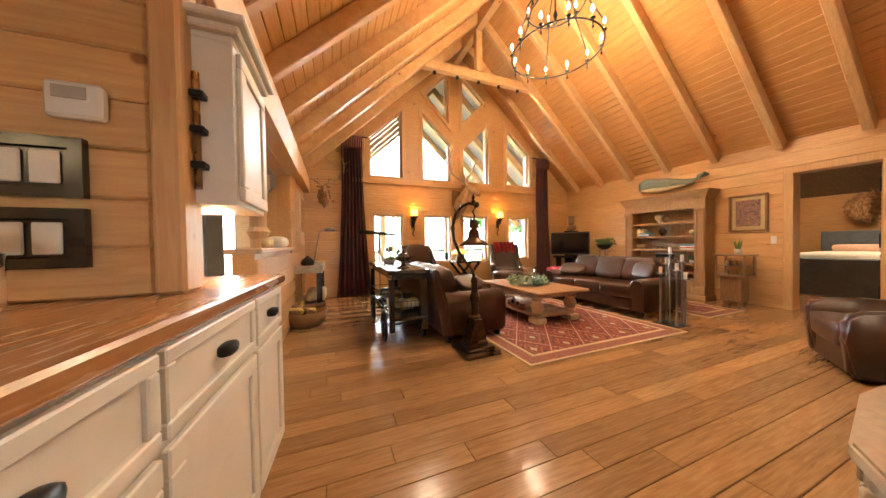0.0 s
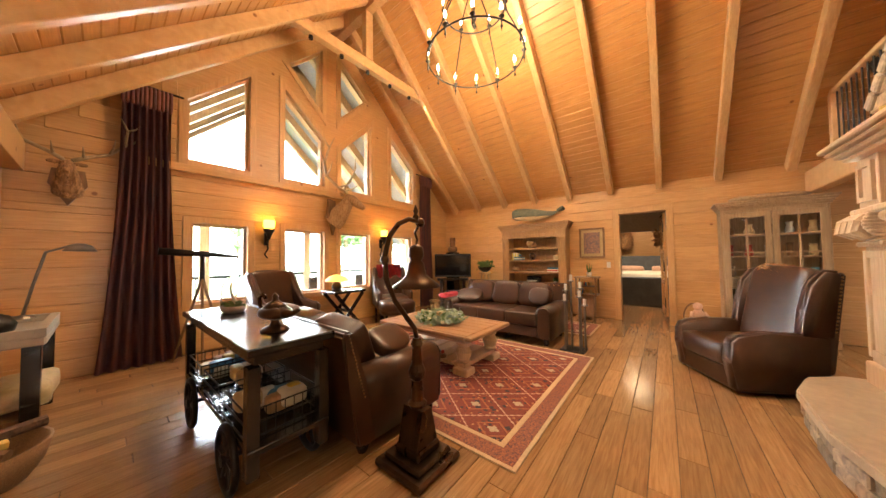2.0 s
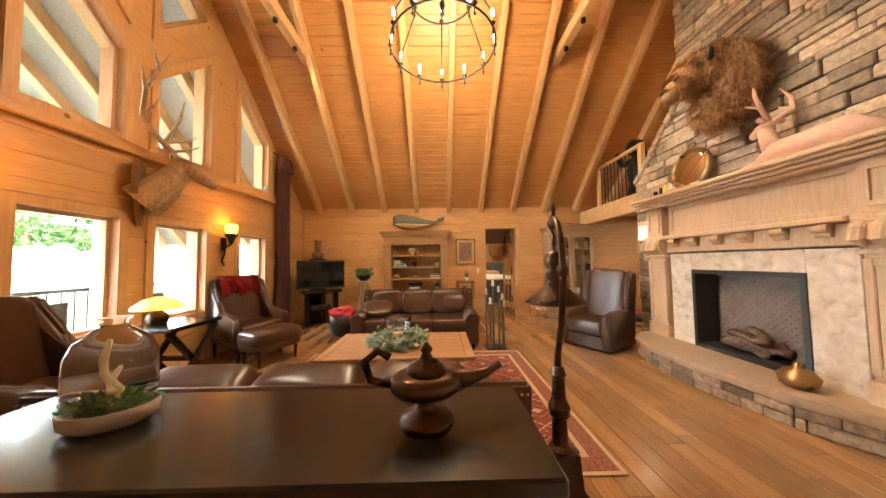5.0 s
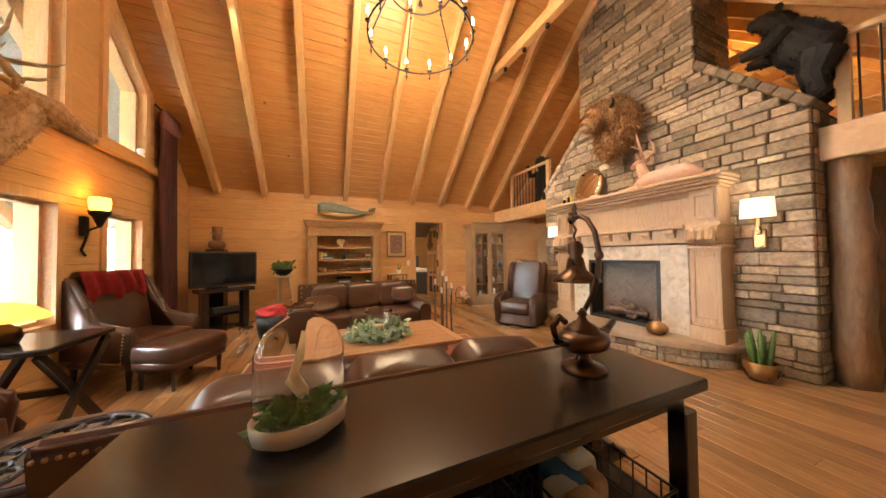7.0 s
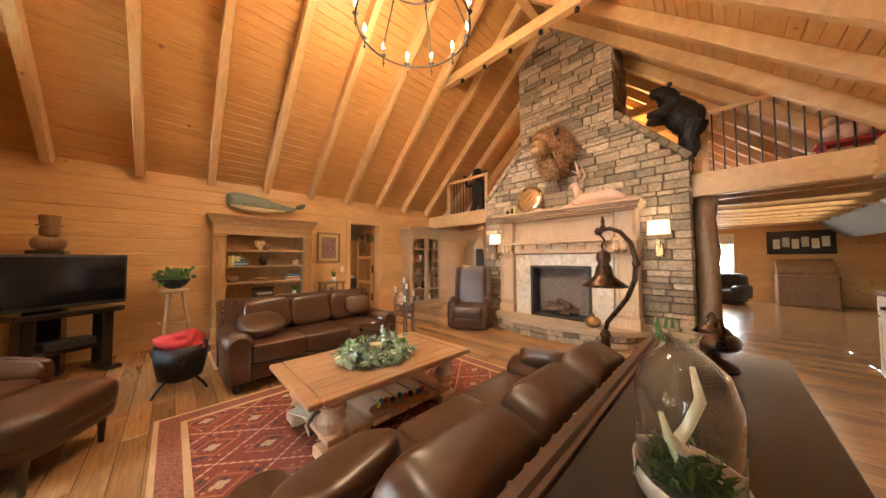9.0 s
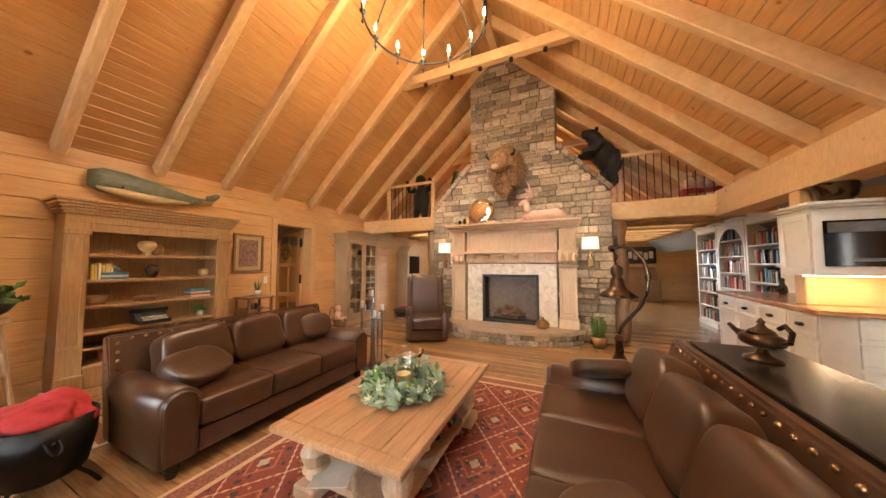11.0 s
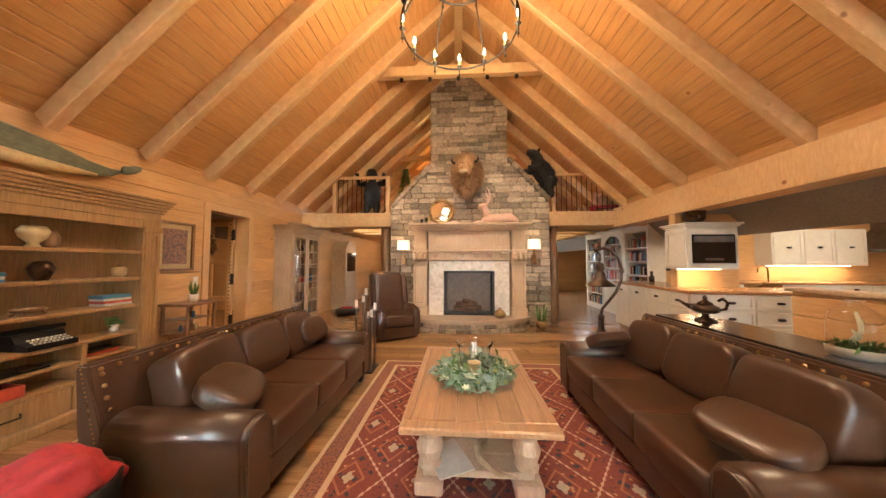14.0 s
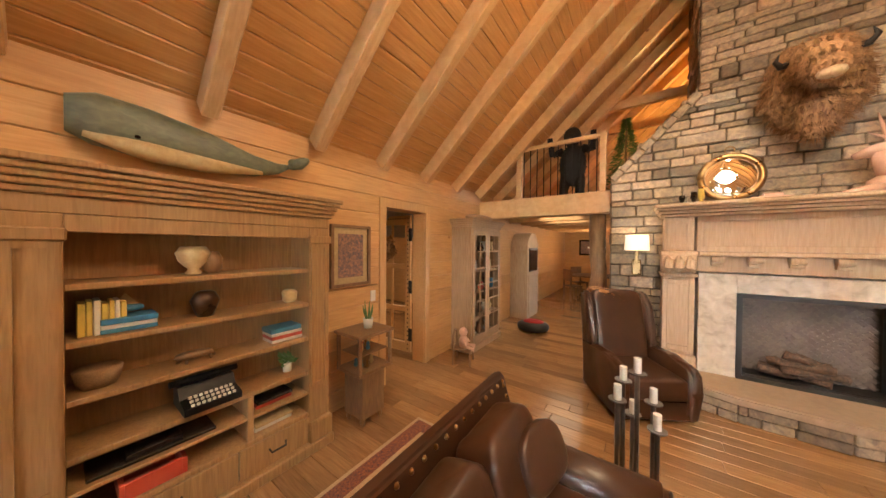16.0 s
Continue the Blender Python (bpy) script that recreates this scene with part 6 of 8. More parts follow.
# ---- corner by the television ----
tv = thing("television", pose(5.92, 5.95, 0, 0, 0, -58) @ Matrix.Diagonal((0.95, 1, 1.09, 1)), "black flat television on a black pedestal stand", "television")
part("screen", boxes((-0.5, 0.5, -0.03, 0.03, 0.7, 1.25), b=0.012), SOOT, tv)
part("display", boxes((-0.47, 0.47, -0.034, -0.0305, 0.74, 1.22), b=0.001), BLACKGLASS, tv)
part("shelf", boxes((-0.42, 0.42, -0.16, 0.16, 0.62, 0.68), b=0.01), DARKWOOD, tv)
for x in (-0.3, 0.3):
    part("leg", boxes((x - 0.05, x + 0.05, -0.1, 0.1, 0.05, 0.62), b=0.01), DARKWOOD, tv)
    part("foot", boxes((x - 0.08, x + 0.08, -0.24, 0.24, 0.0, 0.05), b=0.02), DARKWOOD, tv)
part("console_box", boxes((-0.2, 0.2, -0.1, 0.1, 0.3, 0.38), b=0.008), SOOT, tv)
part("crossbar", boxes((-0.25, 0.25, -0.06, 0.06, 0.25, 0.3)), DARKWOOD, tv)
st = thing("plinth_column", pose(6.18, 6.14, 0) @ Matrix.Diagonal((1, 1, 1.1, 1)), "tall dark plinth behind the television", "plinth")
part("column", boxes((-0.13, 0.13, -0.13, 0.13, 0.0, 1.28), b=0.01), DARKWOOD, st)
bm = bmesh.new()
soft(bm, (0, 0, 0.08), (0.13, 0.09, 0.09), 0.8, 0.9, 18, 10)
soft(bm, (0, -0.01, 0.22), (0.075, 0.08, 0.1), 0.95, 0.95, 18, 12)
lathe(bm, [(0.1, 0.28), (0.1, 0.29), (0.072, 0.295), (0.08, 0.4)], 16)
tagged(part("bust_statue", bm, OLDWOOD, m=pose(6.18, 6.14, 1.41, 0, 0, -60)), "painted bust with a tall hat on the plinth", "statue")

ps = thing("plant_stand", pose(6.12, 5.1, 0) @ Matrix.Diagonal((1, 1, 1.25, 1)), "three-legged rustic wooden plant stand", "plant stand")
part("top", lathe(bmesh.new(), [(0.14, 0.68), (0.15, 0.69), (0.15, 0.71), (0.14, 0.72)], 20), GREYWOOD, ps)
for k in range(3):
    a = k * math.tau / 3 + 0.5
    part("leg", tube(bmesh.new(), [(0.09 * math.cos(a), 0.09 * math.sin(a), 0.68), (0.2 * math.cos(a), 0.2 * math.sin(a), 0.0)], [0.022, 0.018], 8), GREYWOOD, ps)
part("ring", tube(bmesh.new(), [(0.14 * math.cos(t), 0.14 * math.sin(t), 0.35) for t in [k * math.tau / 16 for k in range(17)]], 0.01, 6), GREYWOOD, ps)
pb = thing("fern_bowl", pose(6.12, 5.1, 0.9), "leafy green plant in a dark bowl on a stand", "plant")
part("bowl", lathe(bmesh.new(), [(0.06, 0), (0.13, 0.05), (0.18, 0.13), (0.17, 0.13), (0.12, 0.07)], 22), IRON, pb, smooth=True)
part("leaves", foliage(bmesh.new(), 260, (0, 0, 0.1), (0.08, 0.08, 0.14), 0.08, 12), LEAF, pb)
kb = thing("iron_bucket", pose(4.6, 5.04, 0), "dark iron cauldron on legs filled with a red throw", "bucket")
part("bowl", lathe(bmesh.new(), [(0.1, 0.1), (0.17, 0.14), (0.2, 0.3), (0.205, 0.45), (0.19, 0.45), (0.18, 0.3)], 24), IRON, kb, smooth=True)
for k in range(3):
    a = k * math.tau / 3
    part("leg", tube(bmesh.new(), [(0.12 * math.cos(a), 0.12 * math.sin(a), 0.13), (0.19 * math.cos(a), 0.19 * math.sin(a), 0.06), (0.23 * math.cos(a), 0.23 * math.sin(a), 0.0)], 0.012, 6), IRON, kb)
    part("ring_handle", tube(bmesh.new(), [(0.215 * math.cos(a + 1), 0.215 * math.sin(a + 1), 0.36)] + [(0.22 * math.cos(a + 1) + 0.03 * math.cos(t), 0.22 * math.sin(a + 1) + 0.03 * math.sin(t), 0.34 + 0.04 * math.sin(t * 1.3)) for t in [i * 0.6 for i in range(10)]], 0.007, 6), IRON, kb)
bm = soft(bmesh.new(), (0, 0, 0.46), (0.2, 0.19, 0.1), 0.8, 0.9, 40, 20, lump=0.55, freq=9)
tagged(part("red_throw", bm, RED, m=pose(4.6, 5.04, 0), smooth=True), "crumpled red fleece throw in the cauldron", "throw")
tb = thing("side_table", pose(2.92, 6.2, 0) @ Matrix.Diagonal((1.15, 1, 1.18, 1)), "dark side table with crossed legs between the wing chairs", "table")
part("tabletop", boxes((-0.27, 0.27, -0.25, 0.25, 0.56, 0.595), b=0.008), DARKWOOD, tb)
for y in (-0.2, 0.2):
    for s in (-1, 1):
        part("crossed_leg", boxes((-0.35, 0.35, y - 0.018, y + 0.018, -0.025, 0.025)), DARKWOOD, tb, m=T(0, 0, 0.285) @ R(s * 50, "Y") @ T(0, 0.02 * s, 0))
part("stretcher", boxes((-0.02, 0.02, -0.2, 0.2, 0.265, 0.305)), DARKWOOD, tb)
tl = thing("stained_glass_lamp", pose(2.84, 6.3, 0.702), "table lamp with a yellow stained-glass shade on a bulbous base", "table lamp")
part("base", lathe(bmesh.new(), [(0.07, 0), (0.09, 0.05), (0.08, 0.1), (0.03, 0.14), (0.015, 0.18)], 18), BRONZE, tl, smooth=True)
TIFF = glow("stained_glass", (1.0, 0.62, 0.14), 0.8)
part("shade", lathe(bmesh.new(), [(0.2, 0.16), (0.19, 0.19), (0.12, 0.25), (0.03, 0.28)], 16, caps=False), TIFF, tl, "lit amber stained glass")

# candle stand by the sofa
cs = thing("candle_stand", pose(4.16, 2.6, 0), "cluster of tall iron candle posts with pillar candles", "candle stand")
part("base_plate", boxes((-0.13, 0.13, -0.15, 0.15, 0.0, 0.015)), IRON, cs)
for x, y, h in ((-0.08, -0.1, 0.72), (0.07, -0.08, 0.82), (0.0, 0.02, 0.92), (-0.09, 0.08, 0.66), (0.09, 0.11, 0.78), (0.02, -0.14, 0.6)):
    part("post", tube(bmesh.new(), [(x, y, 0.01), (x, y, h)], 0.013, 8), STEEL, cs)
    d = part("drip_dish", lathe(bmesh.new(), [(0.012, h - 0.01), (0.045, h), (0.045, h + 0.008)], 14, T(x, y)), STEEL, cs)
    part("candle", lathe(bmesh.new(), [(0.02, h + 0.008), (0.02, h + 0.09), (0.012, h + 0.092)], 12, T(x, y)), CERAMIC, d)

# glass cabinet and things along the east wall
gc = thing("display_cabinet", pose(EAST - 0.025, 0.39, 0, 0, 0, -90) @ Matrix.Diagonal((0.93, 0.85, 1.01, 1)), "tall grey-washed display cabinet with glazed doors", "cabinet")
part("carcass", boxes((-0.56, 0.56, -0.03, -0.002, 0.1, 1.92), (-0.56, -0.53, -0.42, -0.03, 0.1, 1.92), (0.53, 0.56, -0.42, -0.03, 0.1, 1.92), (-0.53, 0.53, -0.42, -0.03, 1.87, 1.92), (-0.53, 0.53, -0.42, -0.03, 0.1, 0.16)), GREYWOOD, gc)
part("plinth", boxes((-0.59, 0.59, -0.45, -0.002, 0, 0.1), b=0.01), GREYWOOD, gc)
bm = bmesh.new()
for k in range(4):
    box(bm, -0.58 - 0.02 * k, 0.58 + 0.02 * k, -0.44 - 0.02 * k, -0.002, 1.92 + 0.03 * k, 1.95 + 0.03 * k, 0.006)
part("crown_moulding", bm, GREYWOOD, gc)
for z in (0.5, 0.88, 1.2, 1.52):
    part("shelf", boxes((-0.53, 0.53, -0.4, -0.03, z, z + 0.02)), GREYWOOD, gc)
for x0 in (-0.53, 0.005):
    d = part("door", frame_ring(bmesh.new(), rect(x0, x0 + 0.525, 0.165, 1.865), 0.07, -0.445, -0.421), GREYWOOD, gc)
    bm = bmesh.new()
    box(bm, x0 + 0.25, x0 + 0.275, -0.44, -0.424, 0.235, 1.795, 0.004)
    for k in range(1, 6):
        z = 0.235 + k * 0.26
        box(bm, x0 + 0.07, x0 + 0.455, -0.441, -0.425, z - 0.01, z + 0.01, 0.004)
    part("glazing_bar", bm, GREYWOOD, d)
    p = part("pane", boxes((x0 + 0.07, x0 + 0.455, -0.434, -0.43, 0.235, 1.795), b=0.001), GLASS, d)
    p.visible_shadow = False
rnd = random.Random(9)
for z in (0.16, 0.52, 0.9, 1.22, 1.54):
    for k in range(5):
        mt = (OLDWOOD, CREAMP, BRONZE, BLUEP, REDP, CERAMIC)[rnd.randrange(6)]
        vase(pose(EAST - 0.22 + rnd.uniform(-0.06, 0.06), 0.39 - 0.4 + 0.2 * k, z), [(0.03, 0), (0.05 * rnd.uniform(0.6, 1.3), 0.06), (0.03, 0.13), (0.04, 0.16 * rnd.uniform(0.8, 1.3))], mt, "small vessel displayed behind the glass doors", "vessel")
bm = soft(bmesh.new(), (0, 0, 0.05), (0.15, 0.42, 0.05), 0.9, 1.1, 24, 8)
tagged(part("wooden_dough_bowl", bm, GREYWOOD, m=pose(6.36, 0.39, 2.06), smooth=True), "long carved wooden dough bowl on the cabinet", "bowl")
dc = thing("doll_chair", pose(6.16, 1.22, 0, 0, 0, -70), "small bentwood child's chair with a doll on it", "chair")
part("seat", boxes((-0.14, 0.14, -0.13, 0.13, 0.2, 0.225), b=0.01), OLDWOOD, dc)
for x in (-0.12, 0.12):
    for y in (-0.11, 0.11):
        part("leg", tube(bmesh.new(), [(x, y, 0.2), (x * 1.1, y * 1.1, 0)], 0.012, 6), OLDWOOD, dc)
part("back_hoop", tube(bmesh.new(), [(0.14 * math.cos(t), 0.12, 0.22 + 0.24 * math.sin(t)) for t in [math.pi * k / 12 for k in range(13)]], 0.012, 6), OLDWOOD, dc)
bm = soft(bmesh.new(), (0, 0, 0.31), (0.08, 0.06, 0.1), 0.9, 0.9, 14, 10)
soft(bm, (0, 0, 0.45), (0.06, 0.06, 0.065), 1, 1, 14, 10)
for s in (-1, 1):
    tube(bm, [(s * 0.05, -0.03, 0.25), (s * 0.07, -0.16, 0.24)], 0.03, 8)
    tube(bm, [(s * 0.08, 0, 0.36), (s * 0.12, -0.06, 0.28)], 0.022, 8)
tagged(part("doll", bm, TERRA, m=pose(6.16, 1.22, -0.02, 0, 0, -70), smooth=True), "old doll sitting on the small chair", "doll")
pet = thing("pet_bed", pose(5.82, -0.85, 0), "dark round pet bed with a reddish cushion", "pet bed")
part("rim", soft(bmesh.new(), (0, 0, 0.09), (0.3, 0.26, 0.09), 0.7, 0.9, 24, 8), SOOT, pet, smooth=True)
part("cushion", soft(bmesh.new(), (0, -0.02, 0.15), (0.2, 0.17, 0.05), 0.7, 0.9, 20, 8), RED, pet, smooth=True)
hc = thing("arched_cupboard", pose(EAST - 0.025, -1.95, 0, 0, 0, -90), "tall grey cupboard with an arched glazed top", "cupboard")
bm = bmesh.new()
prism(bm, [(-0.4, 0.0), (0.4, 0.0), (0.4, 1.55)] + arc(0, 1.55, 0.4, 0, 180, 12)[1:-1] + [(-0.4, 1.55)], "y", -0.4, -0.002)
part("body", fixed(bm), GREYWOOD, hc)
part("door", boxes((-0.33, 0.33, -0.42, -0.401, 0.1, 1.0)), GREYWOOD, hc)
# opaque black sheet on the solid body, standing in for the shaded interior
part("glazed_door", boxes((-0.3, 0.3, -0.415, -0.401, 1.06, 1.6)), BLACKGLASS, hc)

# bedroom door and what shows through the doorway
dr = thing("bedroom_door", pose(EAST + 0.19, DOOR[0] + 0.03, 0.01, 0, 0, 5) @ Matrix.Diagonal((0.75, 1, 1.02, 1)), "open pine door with glazed panes, stud nails and a wreath", "door")
part("leaf_frame", flat_ring(bmesh.new(), 0.02, 0.94, 0.1, 2.02, 0.13, -0.02, 0.02), PINE_Z, dr, m=R(90, "X"))
bm = bmesh.new()
for z in (0.7, 1.3):
    box(bm, 0.15, 0.81, -0.015, 0.015, z - 0.035, z + 0.035, 0.004)
box(bm, 0.46, 0.5, -0.014, 0.014, 0.23, 1.89, 0.004)
part("rails", bm, PINE_X, dr)
p = part("panes", boxes((0.15, 0.81, -0.003, 0.003, 0.23, 1.89)), GLASS, dr)
p.visible_shadow = False
bm = bmesh.new()
nails(bm, line((0.08, 0.022, 0.15), (0.08, 0.022, 1.98), 0.06) + line((0.88, 0.022, 0.15), (0.88, 0.022, 1.98), 0.06) + line((0.08, 0.022, 1.98), (0.88, 0.022, 1.98), 0.06), 0.012)
part("stud_nails", bm, IRON, dr, "rows of iron stud nails", smooth=True)
for z in (0.35, 1.02, 1.75):
    part("hinge", boxes((-0.02, 0.06, 0.018, 0.03, z - 0.09, z + 0.09)), IRON, dr)
tagged(part("door_wreath", foliage(bmesh.new(), 260, (0, 0, 0), (0.04, 0, 0.03), 0.06, 21, 0.11), FUR, m=dr.matrix_basis @ T(0.48, 0.05, 1.55) @ R(-90, "X")), "dried brown wreath hung on the door", "wreath")
bed = thing("bed", pose(9.6, 2.0, 0), "bed with a grey panelled frame and white bedding", "bed")
part("bed_frame", boxes((-0.9, 0.9, -1.0, 1.0, 0.1, 0.6), (0.85, 0.95, -1.05, 1.05, 0.0, 1.25), (-0.95, -0.88, -1.02, 1.02, 0.0, 0.72), b=0.02), SLATE, bed)
part("duvet", soft(bmesh.new(), (0, 0, 0.66), (0.88, 1.02, 0.16), 0.3, 0.3, 30, 12, lump=0.08), PAPER, bed, smooth=True)
for y in (-0.45, 0.45):
    part("pillow", soft(bmesh.new(), (0.6, y, 0.86), (0.2, 0.36, 0.1), 0.5, 0.6, 24, 10, lump=0.1), TERRA, bed, smooth=True)
for y in (1.2, 2.6):
    bm = soft(bmesh.new(), (0, 0, 0), (0.25, 0.2, 0.32), 0.9, 0.9, 18, 12, lump=0.2)
    fuzz(bm, 1200, 0.06, 0.005)
    tagged(part("mounted_boar_head", bm, FUR, m=pose(10.85, y, 1.75)), "dark shaggy head mounted on the bedroom wall", "mounted head", "bedroom heads")
bl = thing("bedroom_ceiling_lamp", pose(9.2, 2.4, 0), "ceiling lamp with several lit bulbs", "ceiling lamp")
part("stem", tube(bmesh.new(), [(0, 0, 2.62), (0, 0, 2.3)], 0.015, 8), IRON, bl)
for k in range(5):
    a = k * math.tau / 5
    part("bulb", soft(bmesh.new(), (0.25 * math.cos(a), 0.25 * math.sin(a), 2.24), (0.06, 0.06, 0.05), 1, 1, 12, 8), BULBM, bl, "lit bulb")
    part("arm", tube(bmesh.new(), [(0, 0, 2.32), (0.25 * math.cos(a), 0.25 * math.sin(a), 2.29)], 0.01, 6), IRON, bl)

# ---- west side: dry sink, basket, lamp, telescope ----
ds = thing("dry_sink", pose(-0.6, 5.52, 0, 0, 0, 90), "old stone-topped wash stand with dark timber legs", "washstand")
part("basin_top", flat_ring(boxes((-0.5, 0.5, -0.5, -0.002, 0.68, 0.74), b=0.01), -0.5, 0.5, -0.5, -0.002, 0.05, 0.74, 0.8), SAND, ds)
for x in (-0.44, 0.44):
    for y in (-0.44, -0.06):
        part("leg", boxes((x - 0.04, x + 0.04, y - 0.04, y + 0.04, 0, 0.68)), DARKWOOD, ds)
part("shelf", boxes((-0.46, 0.46, -0.46, -0.04, 0.16, 0.19)), OLDWOOD, ds)
part("back_board", boxes((-0.46, 0.46, -0.03, -0.002, 0.2, 0.67)), DARKWOOD, ds)
tagged(part("rolled_blanket", soft(bmesh.new(), (0, 0, 0.11), (0.15, 0.3, 0.1), 0.6, 0.4, 20, 10, lump=0.2), CREAMP, m=pose(WEST + 0.3, 5.42, 0.19), smooth=True), "cream blanket roll on the wash stand's shelf", "blanket")
wb = thing("log_basket", pose(-0.31, 4.62, 0), "wicker basket full of wood and corn cobs", "basket")
part("basket_body", lathe(bmesh.new(), [(0.2, 0), (0.25, 0.08), (0.28, 0.2), (0.26, 0.2), (0.22, 0.06)], 24), WICKER, wb, smooth=True)
rnd = random.Random(12)
for k in range(8):
    part("split_log", tube(bmesh.new(), [(-0.18, 0, 0), (0.18, 0, 0)], 0.035, 7), (YELLOWP, LOGM, OLDWOOD)[k % 3], wb, m=T(rnd.uniform(-0.07, 0.07), rnd.uniform(-0.12, 0.12), 0.19 + 0.02 * (k // 3)) @ R(rnd.uniform(0, 180)) @ R(rnd.uniform(-12, 12), "Y"))
dl = thing("desk_lamp", pose(WEST + 0.25, 5.75, 0.8), "chrome swing-arm lamp on the wash stand", "table lamp")
part("base", lathe(bmesh.new(), [(0.07, 0), (0.06, 0.02), (0.012, 0.03)], 14), STEEL, dl)
part("arm", tube(bmesh.new(), [(0, 0, 0.02), (0.05, 0, 0.3), (0.1, 0, 0.55), (0.25, 0, 0.62)], 0.01, 8), STEEL, dl)
part("shade", lathe(bmesh.new(), [(0.1, 0), (0.07, 0.05), (0.03, 0.07)], 16, T(0.28, 0, 0.56)), STEEL, dl, smooth=True)
wm = thing("wall_cabinet", pose(WEST + 0.022, 5.6, 0), "narrow painted cupboard with a mirror above the wash stand", "cabinet")
part("body", boxes((0, 0.07, -0.3, 0.3, 1.12, 1.98), b=0.008), LIMED, wm)
part("mirror", boxes((0.071, 0.075, -0.24, 0.24, 1.34, 1.9), b=0.001), MIRROR, wm)
tagged(part("kettle", lathe(bmesh.new(), [(0.09, 0), (0.1, 0.05), (0.07, 0.1), (0.03, 0.12), (0.015, 0.15)], 16), IRON, m=pose(WEST + 0.2, 5.1, 0.8), smooth=True), "old iron kettle on the wash stand", "kettle")
tagged(part("towel_roll", soft(bmesh.new(), (0, 0, 0.07), (0.1, 0.2, 0.07), 0.7, 0.4, 20, 10, lump=0.08), PAPER, m=pose(WEST - 0.06, 4.3, 1.085), smooth=True), "rolled grey cloth on the ledge", "towel")
for k in range(2):
    vase(pose(WEST - 0.07, 3.85 - k * 0.14, 1.085), [(0.04, 0), (0.042, 0.1), (0.038, 0.1)], CREAMP, "small painted tin on the ledge", "tin")
cp = thing("carved_post", pose(WEST - 0.35, 4.7, 0), "pale carved wooden column beside the blue cupboard", "column")
part("shaft", lathe(bmesh.new(), [(0.14, 0.0), (0.14, 0.2), (0.1, 0.25), (0.1, 1.2), (0.14, 1.3), (0.1, 1.36), (0.1, 1.8), (0.15, 1.9), (0.15, 2.06)], 14), LIMED, cp)
bcup = thing("blue_cupboard", pose(-2.2, 5.9, 0, 0, 0, -12), "slate-blue glazed cupboard holding glassware", "cupboard")
part("body", boxes((-0.5, 0.5, -0.2, 0.25, 0.0, 2.0), b=0.01), SLATE, bcup)
for x in (-0.25, 0.25):
    part("door", frame_ring(bmesh.new(), rect(x - 0.23, x + 0.23, 0.75, 1.9), 0.07, -0.225, -0.201), SLATE, bcup)
    # pane is opaque black: the cupboard's inner shade put into its colour
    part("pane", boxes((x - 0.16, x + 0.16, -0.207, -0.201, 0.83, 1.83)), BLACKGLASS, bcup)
    part("lower_door", boxes((x - 0.23, x + 0.23, -0.22, -0.201, 0.1, 0.7)), SLATE, bcup)
    for z in (0.95, 1.25, 1.55):
        part("glass", lathe(bmesh.new(), [(0.03, 0), (0.01, 0.02), (0.01, 0.06), (0.035, 0.1), (0.03, 0.15)], 10, T(x, -0.23, z)), CERAMIC, bcup)
tp = thing("telescope", pose(0.95, 6.25, 0), "black telescope on a wooden tripod before the window", "telescope")
for k in range(3):
    a = k * math.tau / 3 + 0.4
    part("leg", tube(bmesh.new(), [(0, 0, 1.05), (0.3 * math.cos(a), 0.3 * math.sin(a), 0.0)], [0.018, 0.012], 8), OLDWOOD, tp)
part("mount", tube(bmesh.new(), [(0, 0, 1.0), (0, 0, 1.32)], 0.025, 8), IRON, tp)
part("tube_body", tube(bmesh.new(), [(-0.4, 0.0, 1.38), (0.1, 0.0, 1.34), (0.38, 0.0, 1.31)], [0.045, 0.035, 0.02], 12), IRON, tp, smooth=True)

bm = soft(bmesh.new(), (0, 0, 0.09), (0.05, 0.05, 0.09), 0.9, 0.95, 14, 10)
soft(bm, (0, 0, 0.19), (0.045, 0.045, 0.045), 1, 1, 14, 10)
tagged(part("owl_figurine", bm, CERAMIC, m=pose(5.2, NORTH + 0.02, 2.56), smooth=True), "small white owl figurine on the window ledge", "figurine")
ft = thing("iron_fret_table", pose(1.58, 5.26, 0) @ Matrix.Diagonal((1.1, 1.1, 1.2, 1)), "round wrought iron fretwork stand beside the sofa", "stand")
for z in (0.02, 0.46):
    part("ring", tube(bmesh.new(), [(0.2 * math.cos(t), 0.2 * math.sin(t), z) for t in [k * math.tau / 30 for k in range(31)]], 0.012, 8), IRON, ft, smooth=True)
for k in range(12):
    a = k * math.tau / 12
    part("scroll", tube(bmesh.new(), [(0.2 * math.cos(a), 0.2 * math.sin(a), 0.02), (0.215 * math.cos(a + 0.15), 0.215 * math.sin(a + 0.15), 0.15), (0.2 * math.cos(a - 0.1), 0.2 * math.sin(a - 0.1), 0.3), (0.2 * math.cos(a), 0.2 * math.sin(a), 0.46)], 0.008, 6), IRON, ft)
    part("fret_loop", tube(bmesh.new(), [(0.14 * math.cos(a) + 0.045 * math.cos(t), 0.14 * math.sin(a) + 0.045 * math.sin(t), 0.465) for t in [i * math.tau / 10 for i in range(11)]], 0.007, 5), IRON, ft)
part("centre_plate", lathe(bmesh.new(), [(0.09, 0.455), (0.09, 0.468)], 20), IRON, ft)

